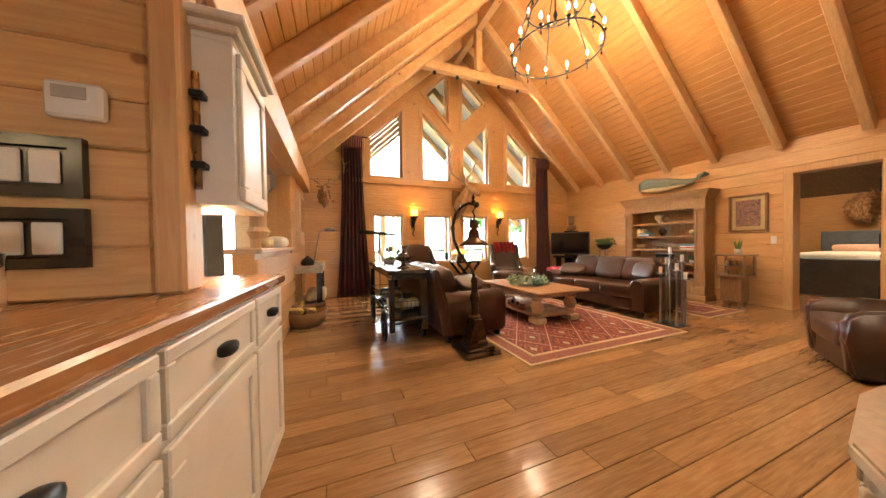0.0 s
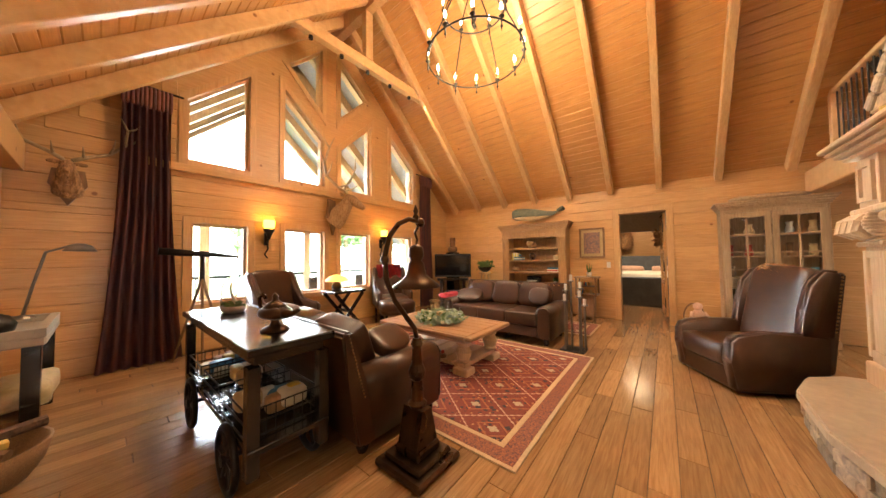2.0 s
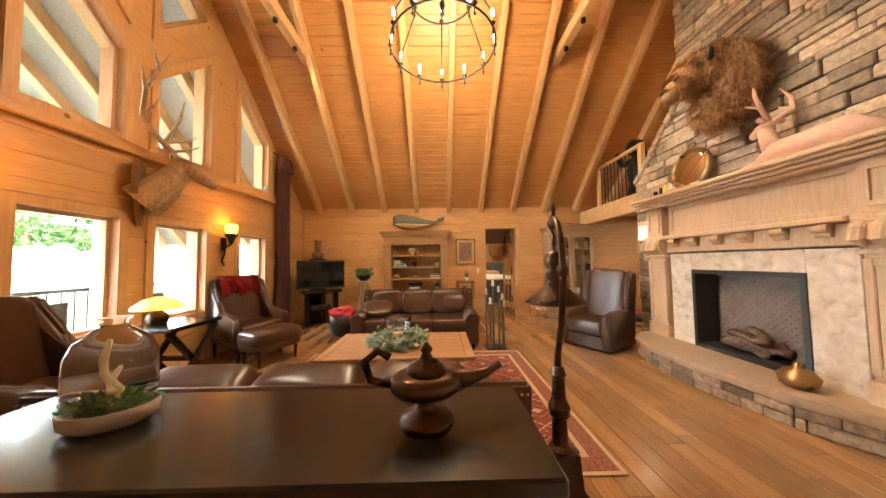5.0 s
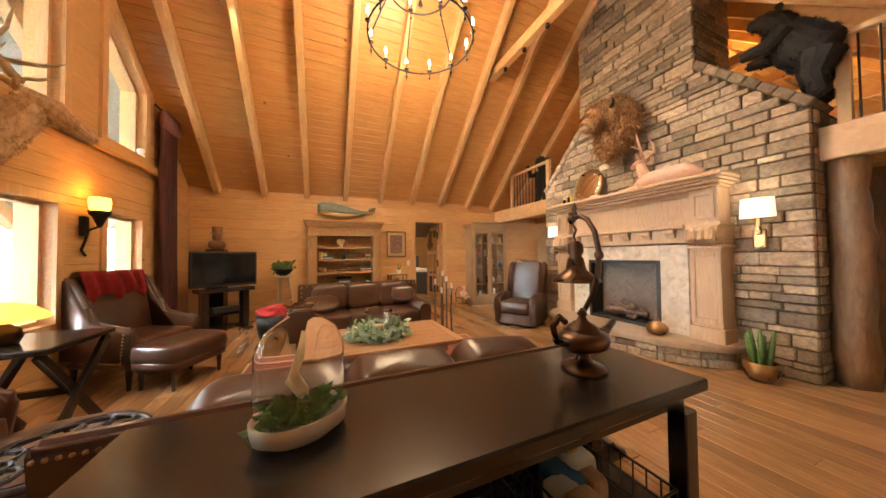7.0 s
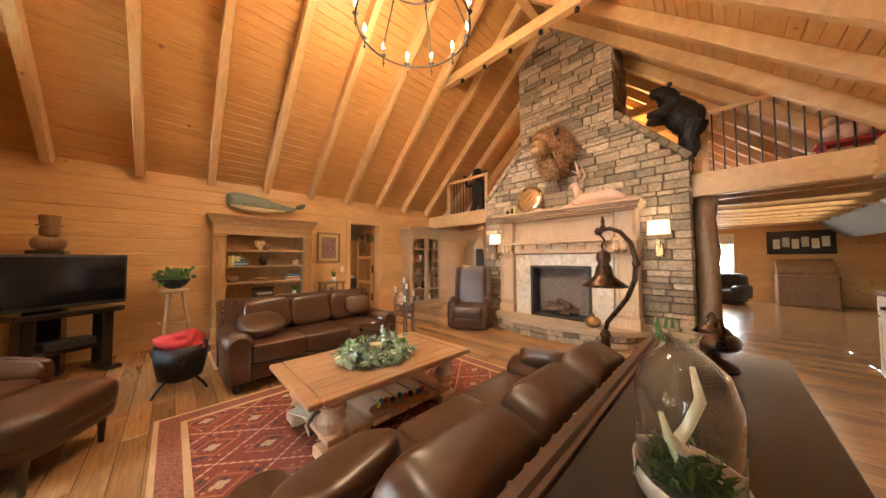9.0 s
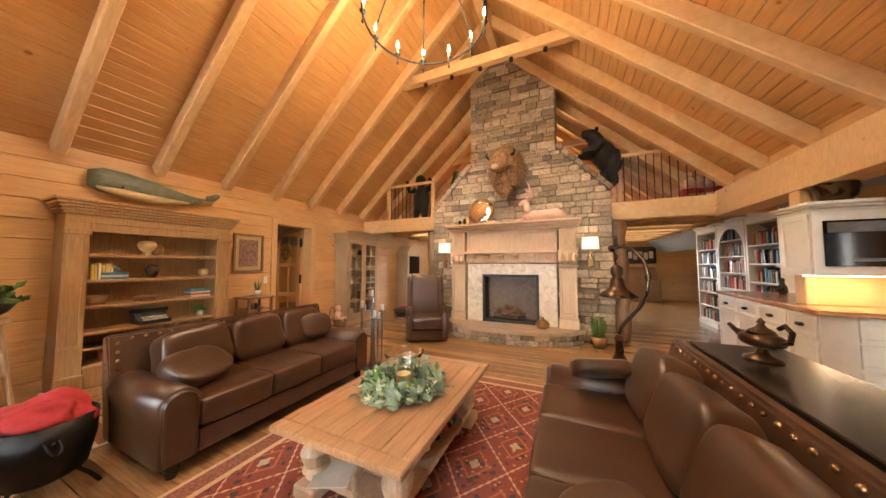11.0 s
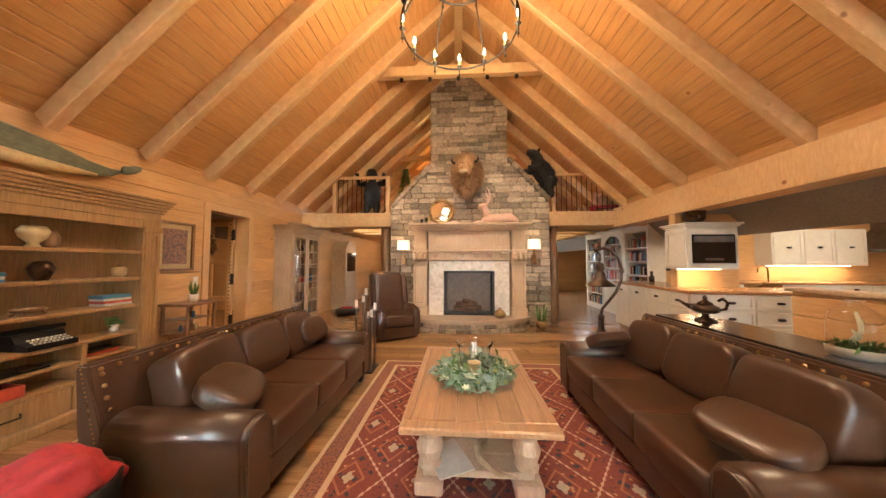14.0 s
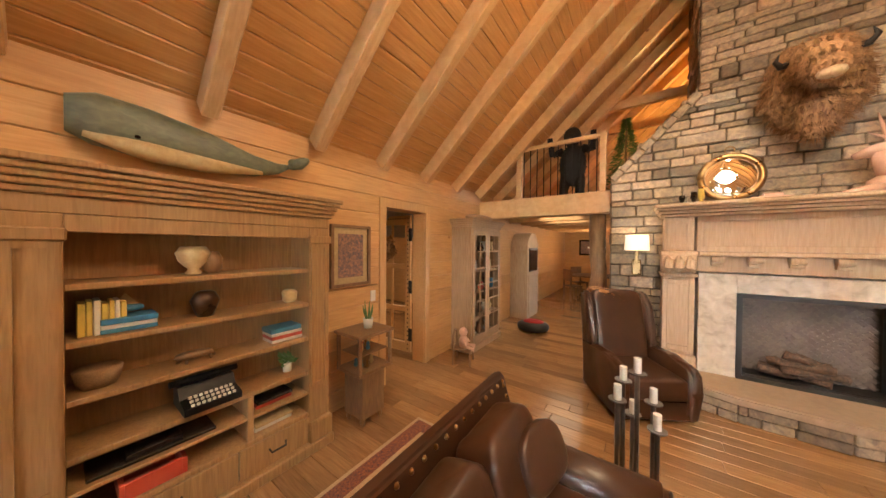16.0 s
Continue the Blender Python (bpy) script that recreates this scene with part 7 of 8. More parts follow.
# ---- loft railings ----
def loft_rail(x0, x1, y, label):
    r = thing("loft_railing", pose(0, y, LOFT + 0.26), label, "railing", "loft railings")
    part("handrail", boxes((x0, x1, -0.035, 0.035, 0.8, 0.86), b=0.01), BEAM, r)
    n = int((x1 - x0) / 0.11)
    for k in range(n + 1):
        x = x0 + 0.02 + (x1 - x0 - 0.04) * k / n
        part("baluster", tube(bmesh.new(), [(x, 0, -0.001), (x, 0, 0.8)], 0.009, 6), IRON, r)
    for x in (x0 + 0.05, x1 - 0.05):
        part("post", boxes((x - 0.04, x + 0.04, -0.04, 0.04, -0.001, 0.86)), BEAM, r)


loft_rail(-0.95, 0.95, -0.1, "pine handrail with thin iron balusters at the loft edge")
loft_rail(4.55, 5.9, -0.1, "pine handrail with thin iron balusters at the loft edge")
bm = bmesh.new()
rnd = random.Random(7)
for k in range(5):
    soft(bm, (-0.25 + k * 0.12, 0, 0.16), (0.07, 0.07, 0.09), 0.9, 0.9, 12, 8, lump=0.2)
    soft(bm, (-0.25 + k * 0.12, 0, 0.3), (0.05, 0.05, 0.05), 1, 1, 12, 8)
tagged(part("doll_row", bm, TERRA, m=pose(-0.4, -0.4, LOFT + 0.4), smooth=True), "row of small old dolls on a red bench in the loft", "dolls")
tagged(part("red_bench", boxes((-0.35, 0.35, -0.12, 0.12, 0.12, 0.16), (-0.33, -0.28, -0.1, 0.1, 0, 0.12), (0.28, 0.33, -0.1, 0.1, 0, 0.12)), RED, m=pose(-0.4, -0.4, LOFT + 0.28)), "small red wooden bench in the loft", "bench")
for k in range(5):
    y = -1.6 - k * 1.2
    tagged(part("collar_tie", boxes((RIDGE - 1.75, RIDGE + 1.75, y - 0.05, y + 0.05, 4.2, 4.36), b=0.008), BEAM), "pine collar tie above the loft", "beam", "loft collar ties", "structure")

# rough tree-trunk posts beside the chimney
def trunk_post(x, y, h, r):
    bm = bmesh.new()
    n = 14
    tube(bm, [(0.02 * noise.noise((x, y, k * 0.4)), 0.02 * noise.noise((y, x, k * 0.4)), h * k / n) for k in range(n + 1)], [r * (1 + 0.25 * noise.noise((x * 3, k * 0.7, 1))) for k in range(n + 1)], 14)
    for v in bm.verts:
        a = noise.noise((v.co.x * 14, v.co.y * 14, v.co.z * 2))
        v.co.x *= 1 + 0.18 * a
        v.co.y *= 1 + 0.18 * a
    return tagged(part("tree_trunk_post", bm, OLDWOOD, m=pose(x, y, 0), smooth=True), "gnarled peeled tree-trunk post under the loft beam", "post", "trunk posts")


trunk_post(0.92, -0.2, LOFT - 0.06, 0.13)
trunk_post(0.95, -1.25, LOFT - 0.02, 0.13)
trunk_post(4.66, -0.2, LOFT - 0.06, 0.11)
ca = thing("potted_cactus", pose(1.34, 0.42, 0), "green cactus in a copper pot beside the hearth", "plant")
part("pot", lathe(bmesh.new(), [(0.09, 0), (0.12, 0.05), (0.125, 0.18), (0.115, 0.18), (0.1, 0.14)], 20), BRASS, ca, smooth=True)
for k in range(7):
    a = k * 0.95
    h = 0.28 + 0.12 * ((k * 37) % 5) / 5
    bm = tube(bmesh.new(), [(0, 0, 0.14), (0.02 * math.cos(a), 0.02 * math.sin(a), 0.25), (0.05 * math.cos(a), 0.05 * math.sin(a), 0.14 + h)], [0.02, 0.026, 0.012], 8, m=T(0.05 * math.cos(a), 0.05 * math.sin(a)))
    part("stem", bm, LEAF, ca, smooth=True)

# ---- kitchen peninsula ----
KX, KY = -0.18, 2.08
SKEW = T(KX, KY) @ R(-3.4) @ T(-KX, -KY)
pen = thing("peninsula_cabinet", SKEW, "cream shaker base cabinets with cup pulls", "cabinet")
part("carcass", boxes((-1.0, KX - 0.03, 0.0, KY - 0.03, 0.09, 0.905), (-2.2, -1.0, 1.4, KY - 0.03, 0.09, 0.905)), WHITE, pen)
part("toe_kick", boxes((-0.98, KX - 0.09, 0.01, KY - 0.09, 0.0, 0.09), (-2.18, -0.98, 1.52, KY - 0.09, 0.0, 0.09)), GREYWOOD, pen)


def shaker(parent, name, axis, at, u0, u1, z0, z1, pull=None):
    """A framed cabinet front facing +x or +y, with an iron cup pull."""
    bm = bmesh.new()
    f = (lambda a, b, c, d, e0, e1: box(bm, at + e0, at + e1, a, b, c, d, 0.004)) if axis == "x" else (lambda a, b, c, d, e0, e1: box(bm, a, b, at + e0, at + e1, c, d, 0.004))
    w = 0.06 if z1 - z0 > 0.3 else 0.035
    f(u0 + w, u1 - w, z0 + w, z1 - w, 0.001, 0.01)
    f(u0, u1, z0, z0 + w, 0.001, 0.02)
    f(u0, u1, z1 - w, z1, 0.001, 0.02)
    f(u0, u0 + w, z0 + w, z1 - w, 0.001, 0.02)
    f(u1 - w, u1, z0 + w, z1 - w, 0.001, 0.02)
    d = part(name, bm, WHITE, parent)
    if pull:
        um, zm = (u0 + u1) / 2, z1 - 0.07 if pull == "top" else (z0 + z1) / 2
        bm = soft(bmesh.new(), (0, 0, 0), (0.045, 0.022, 0.018), 0.6, 0.8, 14, 8)
        m = T(at + 0.026, um, zm) @ R(90) if axis == "x" else T(um, at + 0.026, zm)
        part("cup_pull", bm, IRON, d, "dark iron cup pull", smooth=True, m=m)
    return d


ys = [0.02, 0.55, 1.08, 1.64, KY - 0.04]
for a, b in zip(ys, ys[1:]):
    shaker(pen, "drawer", "x", KX - 0.03, a + 0.01, b - 0.01, 0.7, 0.89, "mid")
    shaker(pen, "door", "x", KX - 0.03, a + 0.01, b - 0.01, 0.11, 0.68)
for u0, u1 in ((-2.19, -1.6), (-1.58, -1.0), (-0.98, -0.42)):
    for z0, z1 in ((0.7, 0.89), (0.48, 0.68), (0.11, 0.46)):
        shaker(pen, "drawer", "y", KY - 0.03, u0, u1, z0, z1, "mid")
tagged(part("wood_worktop", boxes((-1.02, KX, -0.02, KY, 0.906, 0.95), (-2.24, -1.022, 1.36, KY, 0.906, 0.95), b=0.008), WOODTOP, m=SKEW), "polished brown wooden worktop of the peninsula", "worktop")
stub = tagged(part("wall_stub", boxes((-1.3, -0.455, 1.52, 1.6, 0.951, 2.09)), PINE_X), "short pine log wall at the end of the kitchen", "wall", kind="structure")
board_wall(stub, "y", 1.52, -1, -1.3, -0.456, 0.951, 2.09, [], PINE_X, h=0.15)
tagged(part("corner_post", boxes((-0.45, -0.37, 1.485, 1.625, 0.951, 2.099), b=0.01), PINE_Z), "squared pine post carrying the header", "post", kind="structure")
th = thing("thermostat", pose(-0.6, 1.499, 1.52), "white wall thermostat with a small display", "thermostat")
part("case", boxes((-0.06, 0.06, -0.035, 0.0, -0.05, 0.05), b=0.008), CERAMIC, th)
part("display", boxes((-0.04, 0.03, -0.038, -0.0352, 0.0, 0.035), b=0.001), SAND, th)
for z in (1.33, 1.13):
    sw = thing("wall_picture", pose(-0.78, 1.499, z), "dark frame holding a row of small pale cards", "picture frame", "dark card frames")
    part("rim", frame_ring(bmesh.new(), rect(-0.19, 0.19, -0.085, 0.085), 0.03, -0.025, -0.001), DARKWOOD, sw)
    part("backing", boxes((-0.16, 0.16, -0.012, -0.001, -0.055, 0.055)), DARKWOOD, sw)
    for k in range(4):
        part("card", boxes((-0.145 + k * 0.075, -0.085 + k * 0.075, -0.02, -0.0125, -0.045, 0.045)), PAPER, sw)
jar = thing("glass_jar", pose(-0.7, 1.3, 0.95), "clear glass jars with brass lids on the worktop", "jar")
part("body", lathe(bmesh.new(), [(0.06, 0), (0.07, 0.02), (0.07, 0.14), (0.04, 0.16)], 18), CLEAR, jar, smooth=True)
part("lid", lathe(bmesh.new(), [(0.042, 0.16), (0.045, 0.19), (0.01, 0.2)], 14), BRASS, jar)

# coffee-machine cabinet on the stub
kc = thing("wall_cabinet", T(0.33, -0.06, 0.018) @ Matrix.Diagonal((1, 1, 0.906, 1)), "cream wall cabinet with a built-in black coffee machine", "cabinet")
part("body", boxes((-1.27, -0.58, 1.63, 2.04, 1.36, 2.0)), WHITE, kc)
bm = bmesh.new()
for k in range(3):
    o = 0.025 * k
    box(bm, -1.27 - o, -0.58 + o, 1.63 - o, 2.04 + o, 2.0 + 0.03 * k, 2.03 + 0.03 * k, 0.006)
part("crown_moulding", bm, WHITE, kc)
part("coffee_machine", boxes((-1.22, -0.64, 2.041, 2.055, 1.45, 1.9), b=0.004), BLACKGLASS, kc, "black glass built-in coffee machine")
part("machine_panel", boxes((-1.2, -0.66, 2.0555, 2.06, 1.78, 1.88), (-1.05, -0.8, 2.0555, 2.064, 1.5, 1.53)), STEEL, kc)
shaker(kc, "side_door", "x", -0.58, 1.65, 2.02, 1.38, 1.98)
part("light_strip", boxes((-1.2, -0.65, 1.75, 1.85, 1.345, 1.359)), STRIP, kc, "lit under-cabinet strip")
lamp("under_cabinet_light", "AREA", pose(-0.59, 1.79, 1.22), 4, BULB, 0.5, 0.15)
vase(pose(-0.52, 1.79, 1.912), [(0.07, 0), (0.12, 0.06), (0.14, 0.16), (0.1, 0.28), (0.05, 0.32), (0.06, 0.36)], BRONZE, "dark bronze urn on the wall cabinet", "urn")
rp = thing("rope_tool", pose(-0.358, 1.56, 1.5), "old brass level instrument hung on the post", "instrument")
part("rod", tube(bmesh.new(), [(0, 0, -0.2), (0, 0, 0.2)], 0.012, 8), BRASS, rp)
for z in (-0.12, 0.0, 0.12):
    part("clamp", boxes((-0.01, 0.03, -0.03, 0.03, z - 0.012, z + 0.012)), IRON, rp)

# back kitchen run
bkx = thing("kitchen_base_cabinet", pose(0, 0, 0), "cream base cabinets along the kitchen wall", "cabinet")
part("carcass", boxes((-6.9, -2.2, -0.44, 0.16, 0.0, 0.9)), WHITE, bkx)
for k in range(8):
    shaker(bkx, "door", "y", 0.16, -6.85 + k * 0.58, -6.3 + k * 0.58, 0.1, 0.88, "top")
tagged(part("kitchen_worktop", boxes((-6.92, -2.18, -0.44, 0.2, 0.901, 0.94)), WOODTOP), "dark wooden worktop on the kitchen wall", "worktop")
kw = thing("kitchen_wall_cabinet", pose(0, 0, 0), "cream wall cabinets with shaker doors", "cabinet")
part("carcass", boxes((-5.46, -3.6, -0.44, -0.1, 1.28, 2.04)), WHITE, kw)
for k in range(3):
    shaker(kw, "door", "y", -0.1, -5.44 + k * 0.61, -4.85 + k * 0.61, 1.3, 2.02, "low")
part("light_strip", boxes((-5.4, -3.7, -0.35, -0.3, 1.265, 1.279)), STRIP, kw, "lit under-cabinet strip")
lamp("under_cabinet_light", "AREA", pose(-4.6, -0.25, 1.25), 14, BULB, 1.7, 0.2)
hd = thing("range_hood", pose(-6.2, -0.44, 0), "brushed metal range hood on the kitchen wall", "range hood")
bm = bmesh.new()
vs = [bm.verts.new(p) for p in ((-0.68, 0, 1.62), (0.68, 0, 1.62), (0.68, 0.55, 1.62), (-0.68, 0.55, 1.62), (-0.2, 0, 2.06), (0.2, 0, 2.06), (0.2, 0.3, 2.06), (-0.2, 0.3, 2.06))]
for f in ((3, 2, 1, 0), (4, 5, 6, 7), (0, 1, 5, 4), (1, 2, 6, 5), (2, 3, 7, 6), (3, 0, 4, 7)):
    bm.faces.new([vs[i] for i in f])
part("canopy", fixed(bm), STEEL, hd, "flared metal canopy")
part("flue", boxes((-0.19, 0.19, 0.002, 0.29, 2.061, 2.9)), STEEL, hd)
part("lip", boxes((-0.7, 0.7, 0.001, 0.57, 1.57, 1.619)), STEEL, hd)
isl = thing("kitchen_island", pose(-3.6, 2.6, 0), "teal kitchen island with a thick butcher-block top", "island")
part("body", boxes((-1.0, 0.6, -0.45, 0.45, 0, 0.84), b=0.01), TEAL, isl, "worn teal painted base")
part("top", boxes((-1.08, 0.68, -0.52, 0.52, 0.84, 0.95), b=0.02), BLOCK, isl, "thick pale butcher-block top")
tap = thing("kitchen_tap", pose(-3.4, 0.0, 0.94), "curved brass kitchen tap", "tap")
part("spout", tube(bmesh.new(), [(0, 0, 0)] + [(0.1 + 0.1 * math.cos(t), 0, 0.24 + 0.1 * math.sin(t)) for t in [math.pi * (1 - k / 8) for k in range(9)]] + [(0.2, 0, 0.2)], 0.013, 8), BRASS, tap, smooth=True)
bsk = thing("copper_sink", pose(-3.1, -0.1, 0.9), "hammered copper sink in the worktop", "sink")
part("apron", boxes((-0.35, 0.35, 0.1, 0.32, -0.18, 0.045), b=0.02), BRASS, bsk)
mk = thing("bar_mirror", pose(-1.75, -0.43, 1.55), "large round mirror in a black rim above the bar", "mirror")
bm = bmesh.new()
tube(bm, [(0.36 * math.cos(t), 0.03, 0.36 * math.sin(t)) for t in [k * math.tau / 36 for k in range(37)]], 0.04, 8)
part("rim", bm, IRON, mk, smooth=True)
part("mirror_glass", lathe(bmesh.new(), [(0.34, 0), (0.34, 0.01)], 36, R(-90, "X")), MIRROR, mk)
for s in (-0.14, 0.14):
    part("bulb", soft(bmesh.new(), (s, 0.16, 0.3), (0.06, 0.06, 0.05), 1, 1, 12, 8), BULBM, mk, "lit globe bulb")
pl = thing("pendant_lamp", pose(-3.4, 2.4, 0), "dark metal pendant lamp over the island", "pendant lamp")
part("shade", lathe(bmesh.new(), [(0.2, 1.85), (0.14, 1.95), (0.04, 2.0), (0.02, 2.04)], 20, caps=False), IRON, pl, smooth=True)
part("bulb", soft(bmesh.new(), (0, 0, 1.87), (0.09, 0.09, 0.03), 1, 1, 14, 8), BULBM, pl, "lit bulb")
part("cord", tube(bmesh.new(), [(0, 0, 2.03), (0, 0, 2.9)], 0.006, 6), IRON, pl)
for k in range(2):
    s = thing("bar_stool", pose(-1.5 - 0.7 * k, 2.75, 0), "upholstered stool at the peninsula", "stool", "bar stools")
    part("seat", soft(bmesh.new(), (0, 0, 0.64), (0.2, 0.2, 0.05), 0.5, 0.6, 20, 8), SAND, s, smooth=True)
    part("backrest", soft(bmesh.new(), (0, 0.19, 0.85), (0.21, 0.04, 0.17), 0.4, 0.5, 20, 10), SAND, s, smooth=True)
    for x in (-0.15, 0.15):
        for y in (-0.15, 0.15):
            part("leg", tube(bmesh.new(), [(x, y, 0.62), (x * 1.2, y * 1.2, 0)], [0.018, 0.014], 8), OLDWOOD, s)
vase(pose(-0.85, 0.35, 0.95), [(0.03, 0), (0.05, 0.03), (0.045, 0.1), (0.02, 0.15), (0.03, 0.2), (0.01, 0.22)], DARKWOOD, "black and white penguin-shaped pitcher on the worktop", "pitcher")

# ---- library below the loft ----
def white_case(y0, y1, arched):
    c = thing("library_bookcase", pose(-1.08, (y0 + y1) / 2, 0), "cream built-in bookcase filled with books", "bookcase", "library bookcases")
    h = (y1 - y0) / 2
    part("carcass", boxes((-0.36, -0.33, -h, h, 0, 2.14), (-0.33, 0, -h, -h + 0.05, 0, 2.14), (-0.33, 0, h - 0.05, h, 0, 2.14), (-0.33, 0, -h + 0.05, h - 0.05, 2.04, 2.14), (-0.33, 0.03, -h + 0.05, h - 0.05, 0, 0.1)), WHITE, c)
    bm = bmesh.new()
    for k in range(3):
        box(bm, -0.36, 0.02 + 0.02 * k, -h, h, 2.14 + 0.02 * k, 2.16 + 0.02 * k, 0.004)
    part("crown_moulding", bm, WHITE, c)
    lo = 0.86 if arched else 0.1
    if arched:
        part("lower_door", boxes((-0.33, 0.02, -h + 0.05, h - 0.05, 0.1, 0.84)), WHITE, c)
        bm = bmesh.new()
        w = h - 0.05
        outer = [(-w, 2.04), (-w, 1.6)] + arc(0, 1.6, w, 180, 0, 12) + [(w, 2.04)]
        prism(bm, outer, "x", -0.02, 0.0)
        part("arch", fixed(bm), WHITE, c)
    rnd = random.Random(int(y0 * 10))
    z = lo
    while z < 1.9:
        part("shelf", boxes((-0.33, -0.01, -h + 0.05, h - 0.05, z, z + 0.025)), WHITE, c)
        y = -h + 0.07
        while y < h - 0.1:
            t = rnd.uniform(0.02, 0.05)
            if rnd.random() < 0.8:
                part("book", boxes((-0.28, -0.06 + rnd.uniform(-0.03, 0.02), y, y + t - 0.002, z + 0.025, z + 0.025 + rnd.uniform(0.17, 0.25)), b=0.003), (BLUEP, PAPER, DARKWOOD, REDP, OLDWOOD, CREAMP, SLATE)[rnd.randrange(7)], c)
            y += t
        z += 0.31


white_case(-0.95, -0.08, False)
white_case(-1.95, -0.97, True)
white_case(-2.95, -1.97, False)
ac = thing("dark_armchair", pose(0.8, -6.2, -0.095, 0, 0, 160), "black leather armchair before the far window", "armchair")
part("seat", soft(bmesh.new(), (0, 0, 0.3), (0.42, 0.42, 0.2), 0.3, 0.3, 24, 10), SOOT, ac, smooth=True)
part("back", soft(bmesh.new(), (0, 0.34, 0.6), (0.42, 0.14, 0.32), 0.4, 0.4, 24, 10), SOOT, ac, smooth=True)
for s in (-1, 1):
    part("arm", soft(bmesh.new(), (s * 0.4, 0, 0.42), (0.12, 0.42, 0.2), 0.4, 0.4, 20, 10), SOOT, ac, smooth=True)
ro = thing("desk", pose(-0.75, -6.9, 0), "reddish-brown wooden roll-top desk at the far wall", "desk")
part("body", boxes((-0.5, 0.5, -0.35, 0.35, 0, 0.8), b=0.02), OLDWOOD, ro)
bm = bmesh.new()
prism(bm, [(-0.35, 0.8)] + arc(-0.35, 0.8, 0.45, 90, 0, 8), "x", -0.48, 0.48)
part("roll_top", fixed(bm), OLDWOOD, ro)
fp = thing("photo_display", pose(-0.75, -7.378, 1.7), "dark framed panel of pale photographs on the far wall", "picture")
part("frame", boxes((-0.6, 0.6, 0.0, 0.03, -0.33, 0.33), b=0.01), DARKWOOD, fp)
for k in range(6):
    part("photo", boxes((-0.5 + k * 0.17, -0.37 + k * 0.17, 0.031, 0.036, -0.12 - 0.05 * (k % 2), 0.15 - 0.05 * (k % 2)), b=0.001), PAPER, fp)
w = tagged(new("window_11"), "white-framed window at the far end", "window", kind="structure")
part("window_frame", frame_ring(bmesh.new(), rect(0.5, 1.4, 0.62, 2.03), 0.04, -7.48, -7.42), WHITE, w)
part("blind", boxes((0.54, 1.36, -7.43, -7.41, 1.72, 1.99)), PAPER, w, "half-lowered cream blind")

# dining end
dt = thing("dining_table", pose(5.2, -5.1, 0), "round dark dining table under a lit lamp", "table")
part("tabletop", lathe(bmesh.new(), [(0.65, 0.72), (0.68, 0.74), (0.66, 0.76)], 30), OLDWOOD, dt)
part("pedestal", lathe(bmesh.new(), [(0.3, 0), (0.1, 0.1), (0.08, 0.6), (0.2, 0.72)], 18), OLDWOOD, dt)
for k in range(4):
    a = k * 90 + 45
    c = thing("dining_chair", pose(5.2 + 0.8 * math.cos(radians(a)), -5.1 + 0.8 * math.sin(radians(a)), 0, 0, 0, a - 90), "dark wooden dining chair at the round table", "chair", "dining chairs")
    part("seat", boxes((-0.2, 0.2, -0.2, 0.2, 0.43, 0.46), b=0.01), OLDWOOD, c)
    part("backrest", boxes((-0.2, 0.2, 0.17, 0.2, 0.6, 0.95), b=0.01), OLDWOOD, c)
    for x in (-0.17, 0.17):
        part("leg", boxes((x - 0.02, x + 0.02, -0.19, -0.15, 0, 0.43)), OLDWOOD, c)
        part("back_leg", boxes((x - 0.02, x + 0.02, 0.16, 0.2, 0, 0.95)), OLDWOOD, c)
dp = thing("dining_lamp", pose(5.2, -5.0, 0), "hanging lamp with an amber glowing bowl", "pendant lamp")
part("bowl", lathe(bmesh.new(), [(0.03, 1.5), (0.16, 1.53), (0.24, 1.62), (0.22, 1.63)], 22, caps=False), SHADE, dp, "glowing glass bowl", smooth=True)
part("rod", tube(bmesh.new(), [(0, 0, 1.6), (0, 0, LOFT - 0.02)], 0.01, 6), IRON, dp)
dpic = thing("dining_picture", pose(5.6, -7.378, 1.6), "dark framed landscape on the dining wall", "picture")
part("frame", frame_ring(bmesh.new(), rect(-0.45, 0.45, -0.3, 0.3), 0.06, 0.0, 0.03), DARKWOOD, dpic)
part("canvas", boxes((-0.39, 0.39, 0.002, 0.012, -0.24, 0.24)), ART, dpic)

# ---- outside: covered porch, railing, trees ----
porch = thing("porch", pose(0, 0, 0), "covered timber porch with grey boarded ceiling and railing", "porch")
part("deck", boxes((-4.0, 9.0, NORTH + 0.25, 11.0, -0.6, -0.08)), OUTSIDE, porch)
for side in (1, -1):
    m = T(RIDGE, 0, roof_z(RIDGE) + 0.1) @ Matrix.Rotation(side * ang, 4, "Y")
    a0, a1 = (0, slope_len + 0.9) if side > 0 else (-slope_len - 0.9, 0)
    part("porch_ceiling", box(bmesh.new(), a0, a1, NORTH + 0.25, 11.2, 0.0, 0.12, 0.004, m), OUTSIDE, porch)
    for y in (7.7, 8.5, 9.3, 10.1, 10.9):
        b0, b1 = (0.0, slope_len + 0.8) if side > 0 else (-slope_len - 0.8, 0.0)
        part("porch_rafter", box(bmesh.new(), b0, b1, y - 0.07, y + 0.07, -0.2, -0.001, 0.01, m), GREYWOOD, porch)
for x in (-1.2, 1.75, 4.3, 7.2):
    part("post", boxes((x - 0.1, x + 0.1, 10.6, 10.8, -0.08, 2.3)), GREYWOOD, porch)
part("porch_beam", boxes((-1.5, 7.5, 10.6, 10.8, 2.3, 2.55)), GREYWOOD, porch)
part("rail", boxes((-1.2, 7.2, 10.65, 10.72, 0.8, 0.87)), IRON, porch)
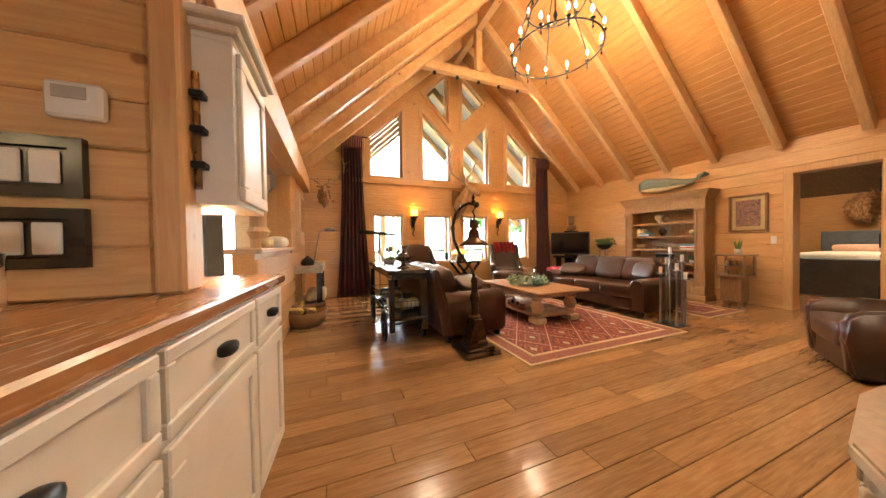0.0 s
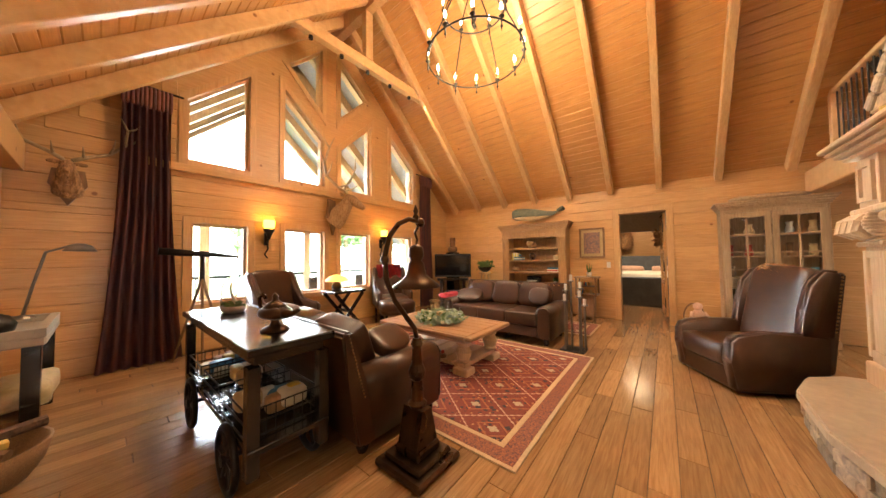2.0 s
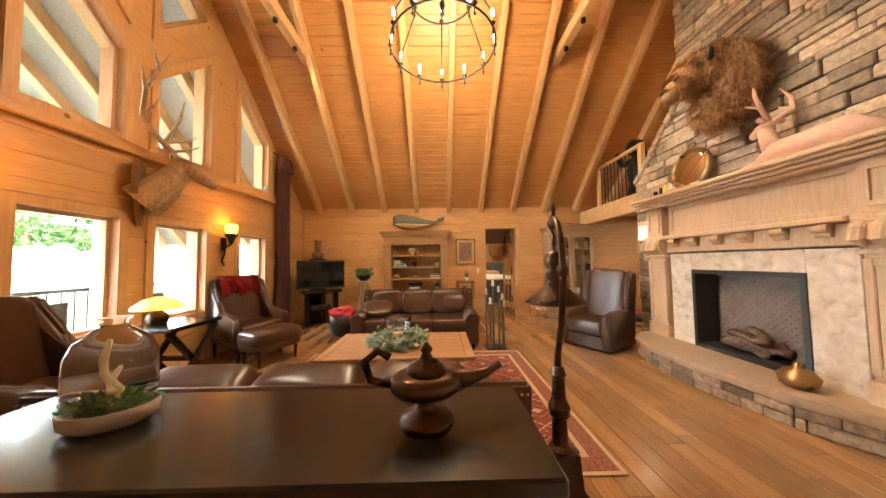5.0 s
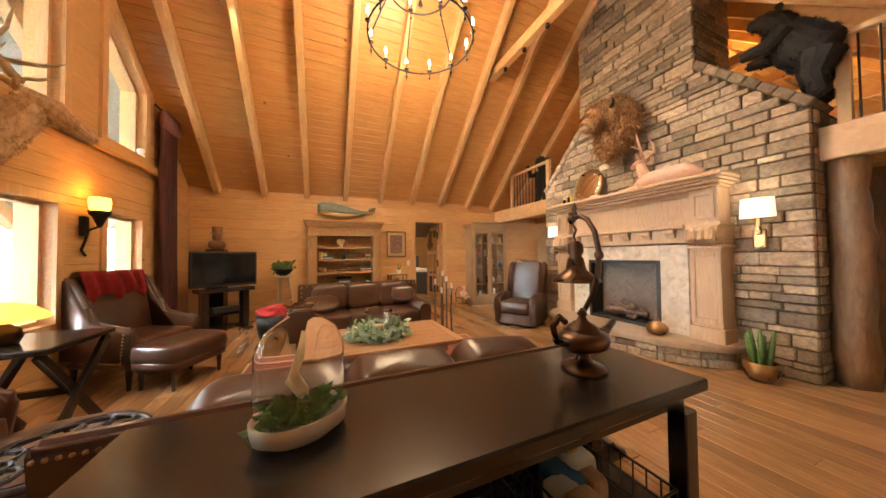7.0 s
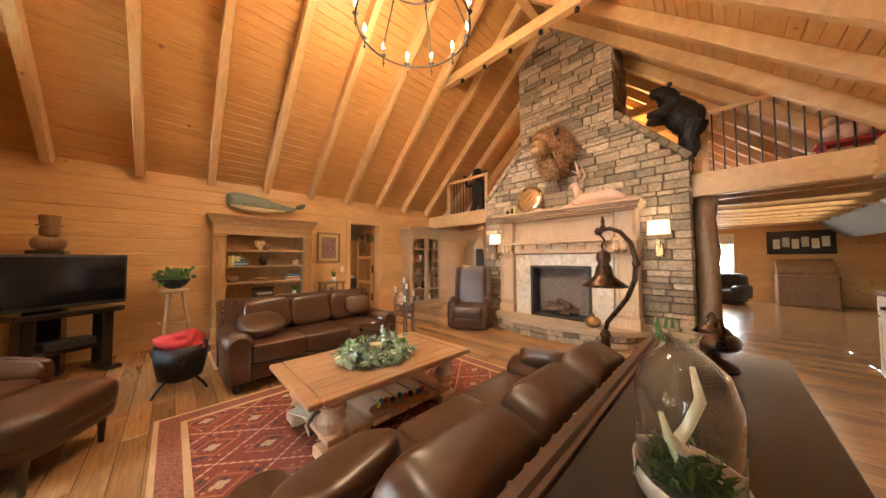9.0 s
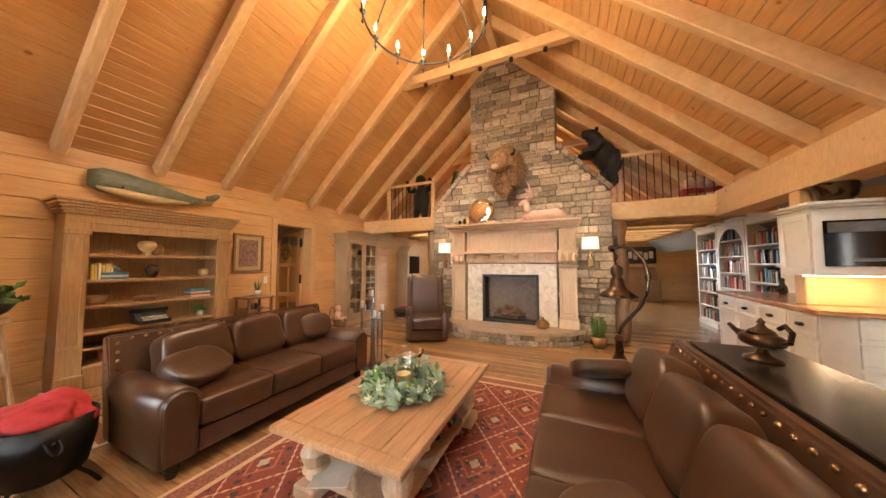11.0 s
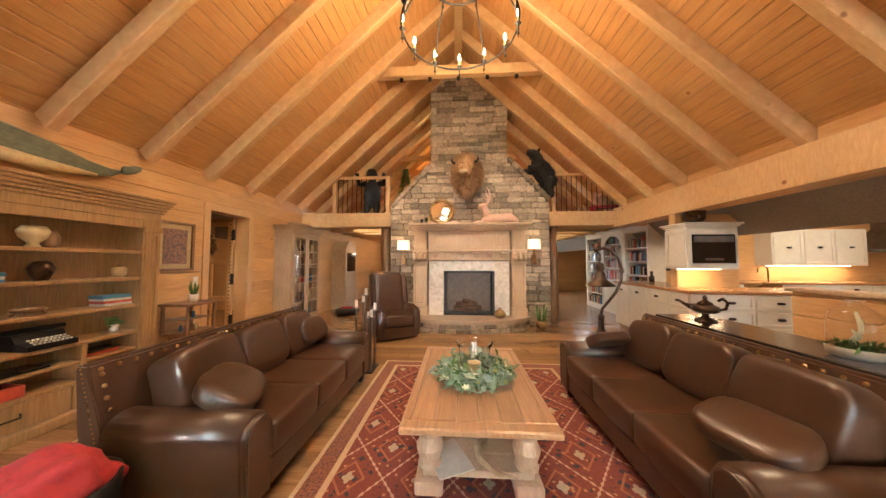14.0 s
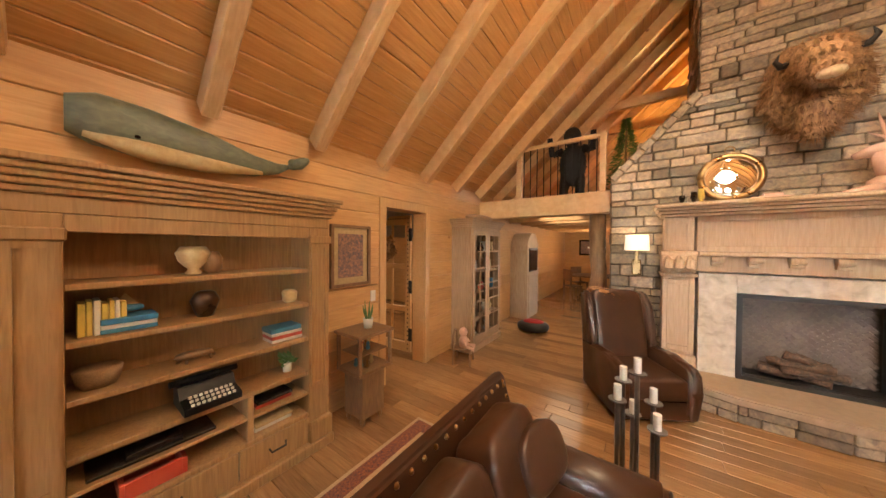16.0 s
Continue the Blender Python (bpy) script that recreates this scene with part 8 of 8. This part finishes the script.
for k in range(42):
    x = -1.2 + k * 0.2
    part("baluster", boxes((x - 0.01, x + 0.01, 10.675, 10.695, -0.08, 0.8)), IRON, porch)


def tree(m):
    t = thing("tree", m, "leafy green tree beyond the porch", "tree", "trees outside")
    bm = tube(bmesh.new(), [(0, 0, -0.6), (0.1, 0, 2.0), (0.0, 0.1, 4.5), (0.1, 0, 7)], [0.25, 0.18, 0.12, 0.04], 10)
    for k in range(6):
        a = k * 1.1
        tube(bm, [(0.05, 0, 2.2 + k * 0.6), (1.0 * math.cos(a), 1.0 * math.sin(a), 3.0 + k * 0.65), (1.7 * math.cos(a), 1.7 * math.sin(a), 3.9 + k * 0.6)], [0.07, 0.05, 0.02], 6)
    part("trunk", bm, OLDWOOD, t)
    bm = bmesh.new()
    rnd = random.Random(31)
    for k in range(22):
        c = Vector((rnd.gauss(0, 1.1), rnd.gauss(0, 1.1), rnd.uniform(2.2, 7.4)))
        foliage(bm, 110, c, (0.5, 0.5, 0.8), 0.34, k)
    part("crown", bm, LEAF, t)
    return t


HAZE = glow("bright_overcast_distance", (0.84, 0.93, 1.0), 38.0)
tagged(part("backdrop", boxes((-220, 220, 90, 91, -2, 130), (-220, 220, -91, -90, -2, 130)), HAZE), "bright hazy sky beyond the trees", "sky", kind="structure")
t0 = tree(pose(-9, 22, 0))
for x, y, a in ((14, 24, 150), (20, 28, 200), (27, 34, 250), (-16, 30, 300), (11, 44, 60), (0.5, -34, 0), (-4, -38, 70), (4, -36, 120)):
    copy_thing(t0, pose(x, y, 0, 0, 0, a))
for x in (3.6, 4.9):
    pc = thing("porch_chair", pose(x, 8.2, -0.08, 0, 0, 10), "dark metal porch chair by the railing", "chair", "porch chairs")
    part("seat", boxes((-0.25, 0.25, -0.25, 0.25, 0.4, 0.43)), IRON, pc)
    part("backrest", boxes((-0.25, 0.25, 0.22, 0.25, 0.43, 0.9)), IRON, pc)
    for u in (-0.22, 0.22):
        for v in (-0.22, 0.22):
            part("leg", boxes((u - 0.015, u + 0.015, v - 0.015, v + 0.015, 0, 0.4)), IRON, pc)

# ---- stones of the chimney ----
def outline_range(z):
    if z < 2.6:
        return CW, CE
    if z < 3.54:
        f = (z - 2.6) / 0.94
        return CW + (TW - CW) * f, CE - (CE - TE) * f
    return TW, TE


rnd = random.Random(77)
rest = bmesh.new()
count = 0
z = 0.0
while z < 5.85:
    h = rnd.choice((0.07, 0.09, 0.11, 0.13, 0.15))
    lo, hi = outline_range(z + h / 2)
    if z + h > roof_z(hi) - 0.1:
        lo, hi = max(lo, RIDGE - (roof_z(RIDGE) - z - h - 0.1) / SLOPE), min(hi, RIDGE + (roof_z(RIDGE) - z - h - 0.1) / SLOPE)
    x = lo
    while x < hi - 0.01:
        w = rnd.uniform(0.14, 0.44)
        if x + w > hi - 0.1:
            w = hi - x
        if not (z + h < 2.06 and x > 1.63 and x + w < 3.93):
            d = rnd.uniform(-0.012, 0.02)
            if count < 290:
                part("stone", box(bmesh.new(), x + 0.003, x + w - 0.004, CF - 0.06, CF + d, z + 0.003, z + h - 0.004, 0.011), STONE, chimney)
                count += 1
            else:
                box(rest, x + 0.003, x + w - 0.004, CF - 0.06, CF + d, z + 0.003, z + h - 0.004, 0.011)
        x += w
    y = CF - 0.9
    while y < CF - 0.06:
        w = min(rnd.uniform(0.15, 0.4), CF - 0.055 - y)
        if lo < RIDGE - 0.3:
            box(rest, lo - rnd.uniform(0.0, 0.02), lo + 0.05, y + 0.003, y + w - 0.004, z + 0.003, z + h - 0.004, 0.011)
            box(rest, hi - 0.05, hi + rnd.uniform(0.0, 0.02), y + 0.003, y + w - 0.004, z + 0.003, z + h - 0.004, 0.011)
        y += w
    z += h
for (xa, za), (xb, zb) in (((CW, 2.66), (TW, 3.6)), ((CE, 2.56), (TE, 3.48))):
    n = 8
    for k in range(n):
        f = (k + 0.5) / n
        L = math.hypot(xb - xa, zb - za) / n
        m = T(xa + (xb - xa) * f, CF, za + (zb - za) * f) @ R(-math.degrees(math.atan2(zb - za, xb - xa)), "Y")
        box(rest, -L / 2 + 0.004, L / 2 - 0.004, -0.5, 0.035, -0.03, 0.06, 0.012, m)
STONES = material("ledge_stone_far", (0.43, 0.325, 0.21), (0.2, 0.155, 0.12), (3, 3, 3), 0.8, bump=0.6, vary=0.48, low=0.3, island=True)
part("upper_stones", rest, STONES, chimney)["kind"] = "stuff"

# ---- floor planks ----
rnd = random.Random(5)
FLOORS = material("oak_floor_far", (0.355, 0.2, 0.09), (0.235, 0.122, 0.05), (0.6, 9, 9), 0.2, bump=0.05, vary=0.22, low=0.2, coat=0.25, island=True)
rest = bmesh.new()
meshes = {}
count = 0
PW = 0.14
row = 0
y = -7.38
while y < NORTH - 0.01:
    x = -6.98 - rnd.uniform(0, 1.2)
    while x < 10.98:
        L = rnd.choice((0.7, 1.0, 1.3, 1.6, 1.9))
        x0, x1 = max(x, -6.98), min(x + L, 10.98)
        if x1 - x0 > 0.02:
            if count < 300 and -0.55 < x0 and x1 < 6.5 and y > 0.9 and x1 - x0 == x + L - x:
                if L not in meshes:
                    me = mesh_of(box(bmesh.new(), 0.0015, L - 0.0015, 0.0015, PW - 0.0015, -0.02, 0, 0.002), "plank")
                    me.materials.append(FLOOR)
                    meshes[L] = me
                part("plank", meshes[L], None, floor, m=T(x, y, 0))
                count += 1
            else:
                box(rest, x0 + 0.0015, x1 - 0.0015, y + 0.0015, y + PW - 0.0015, -0.02, 0, 0.003)
        x += L
    y += PW
part("outer_planks", rest, FLOORS, floor)["kind"] = "stuff"
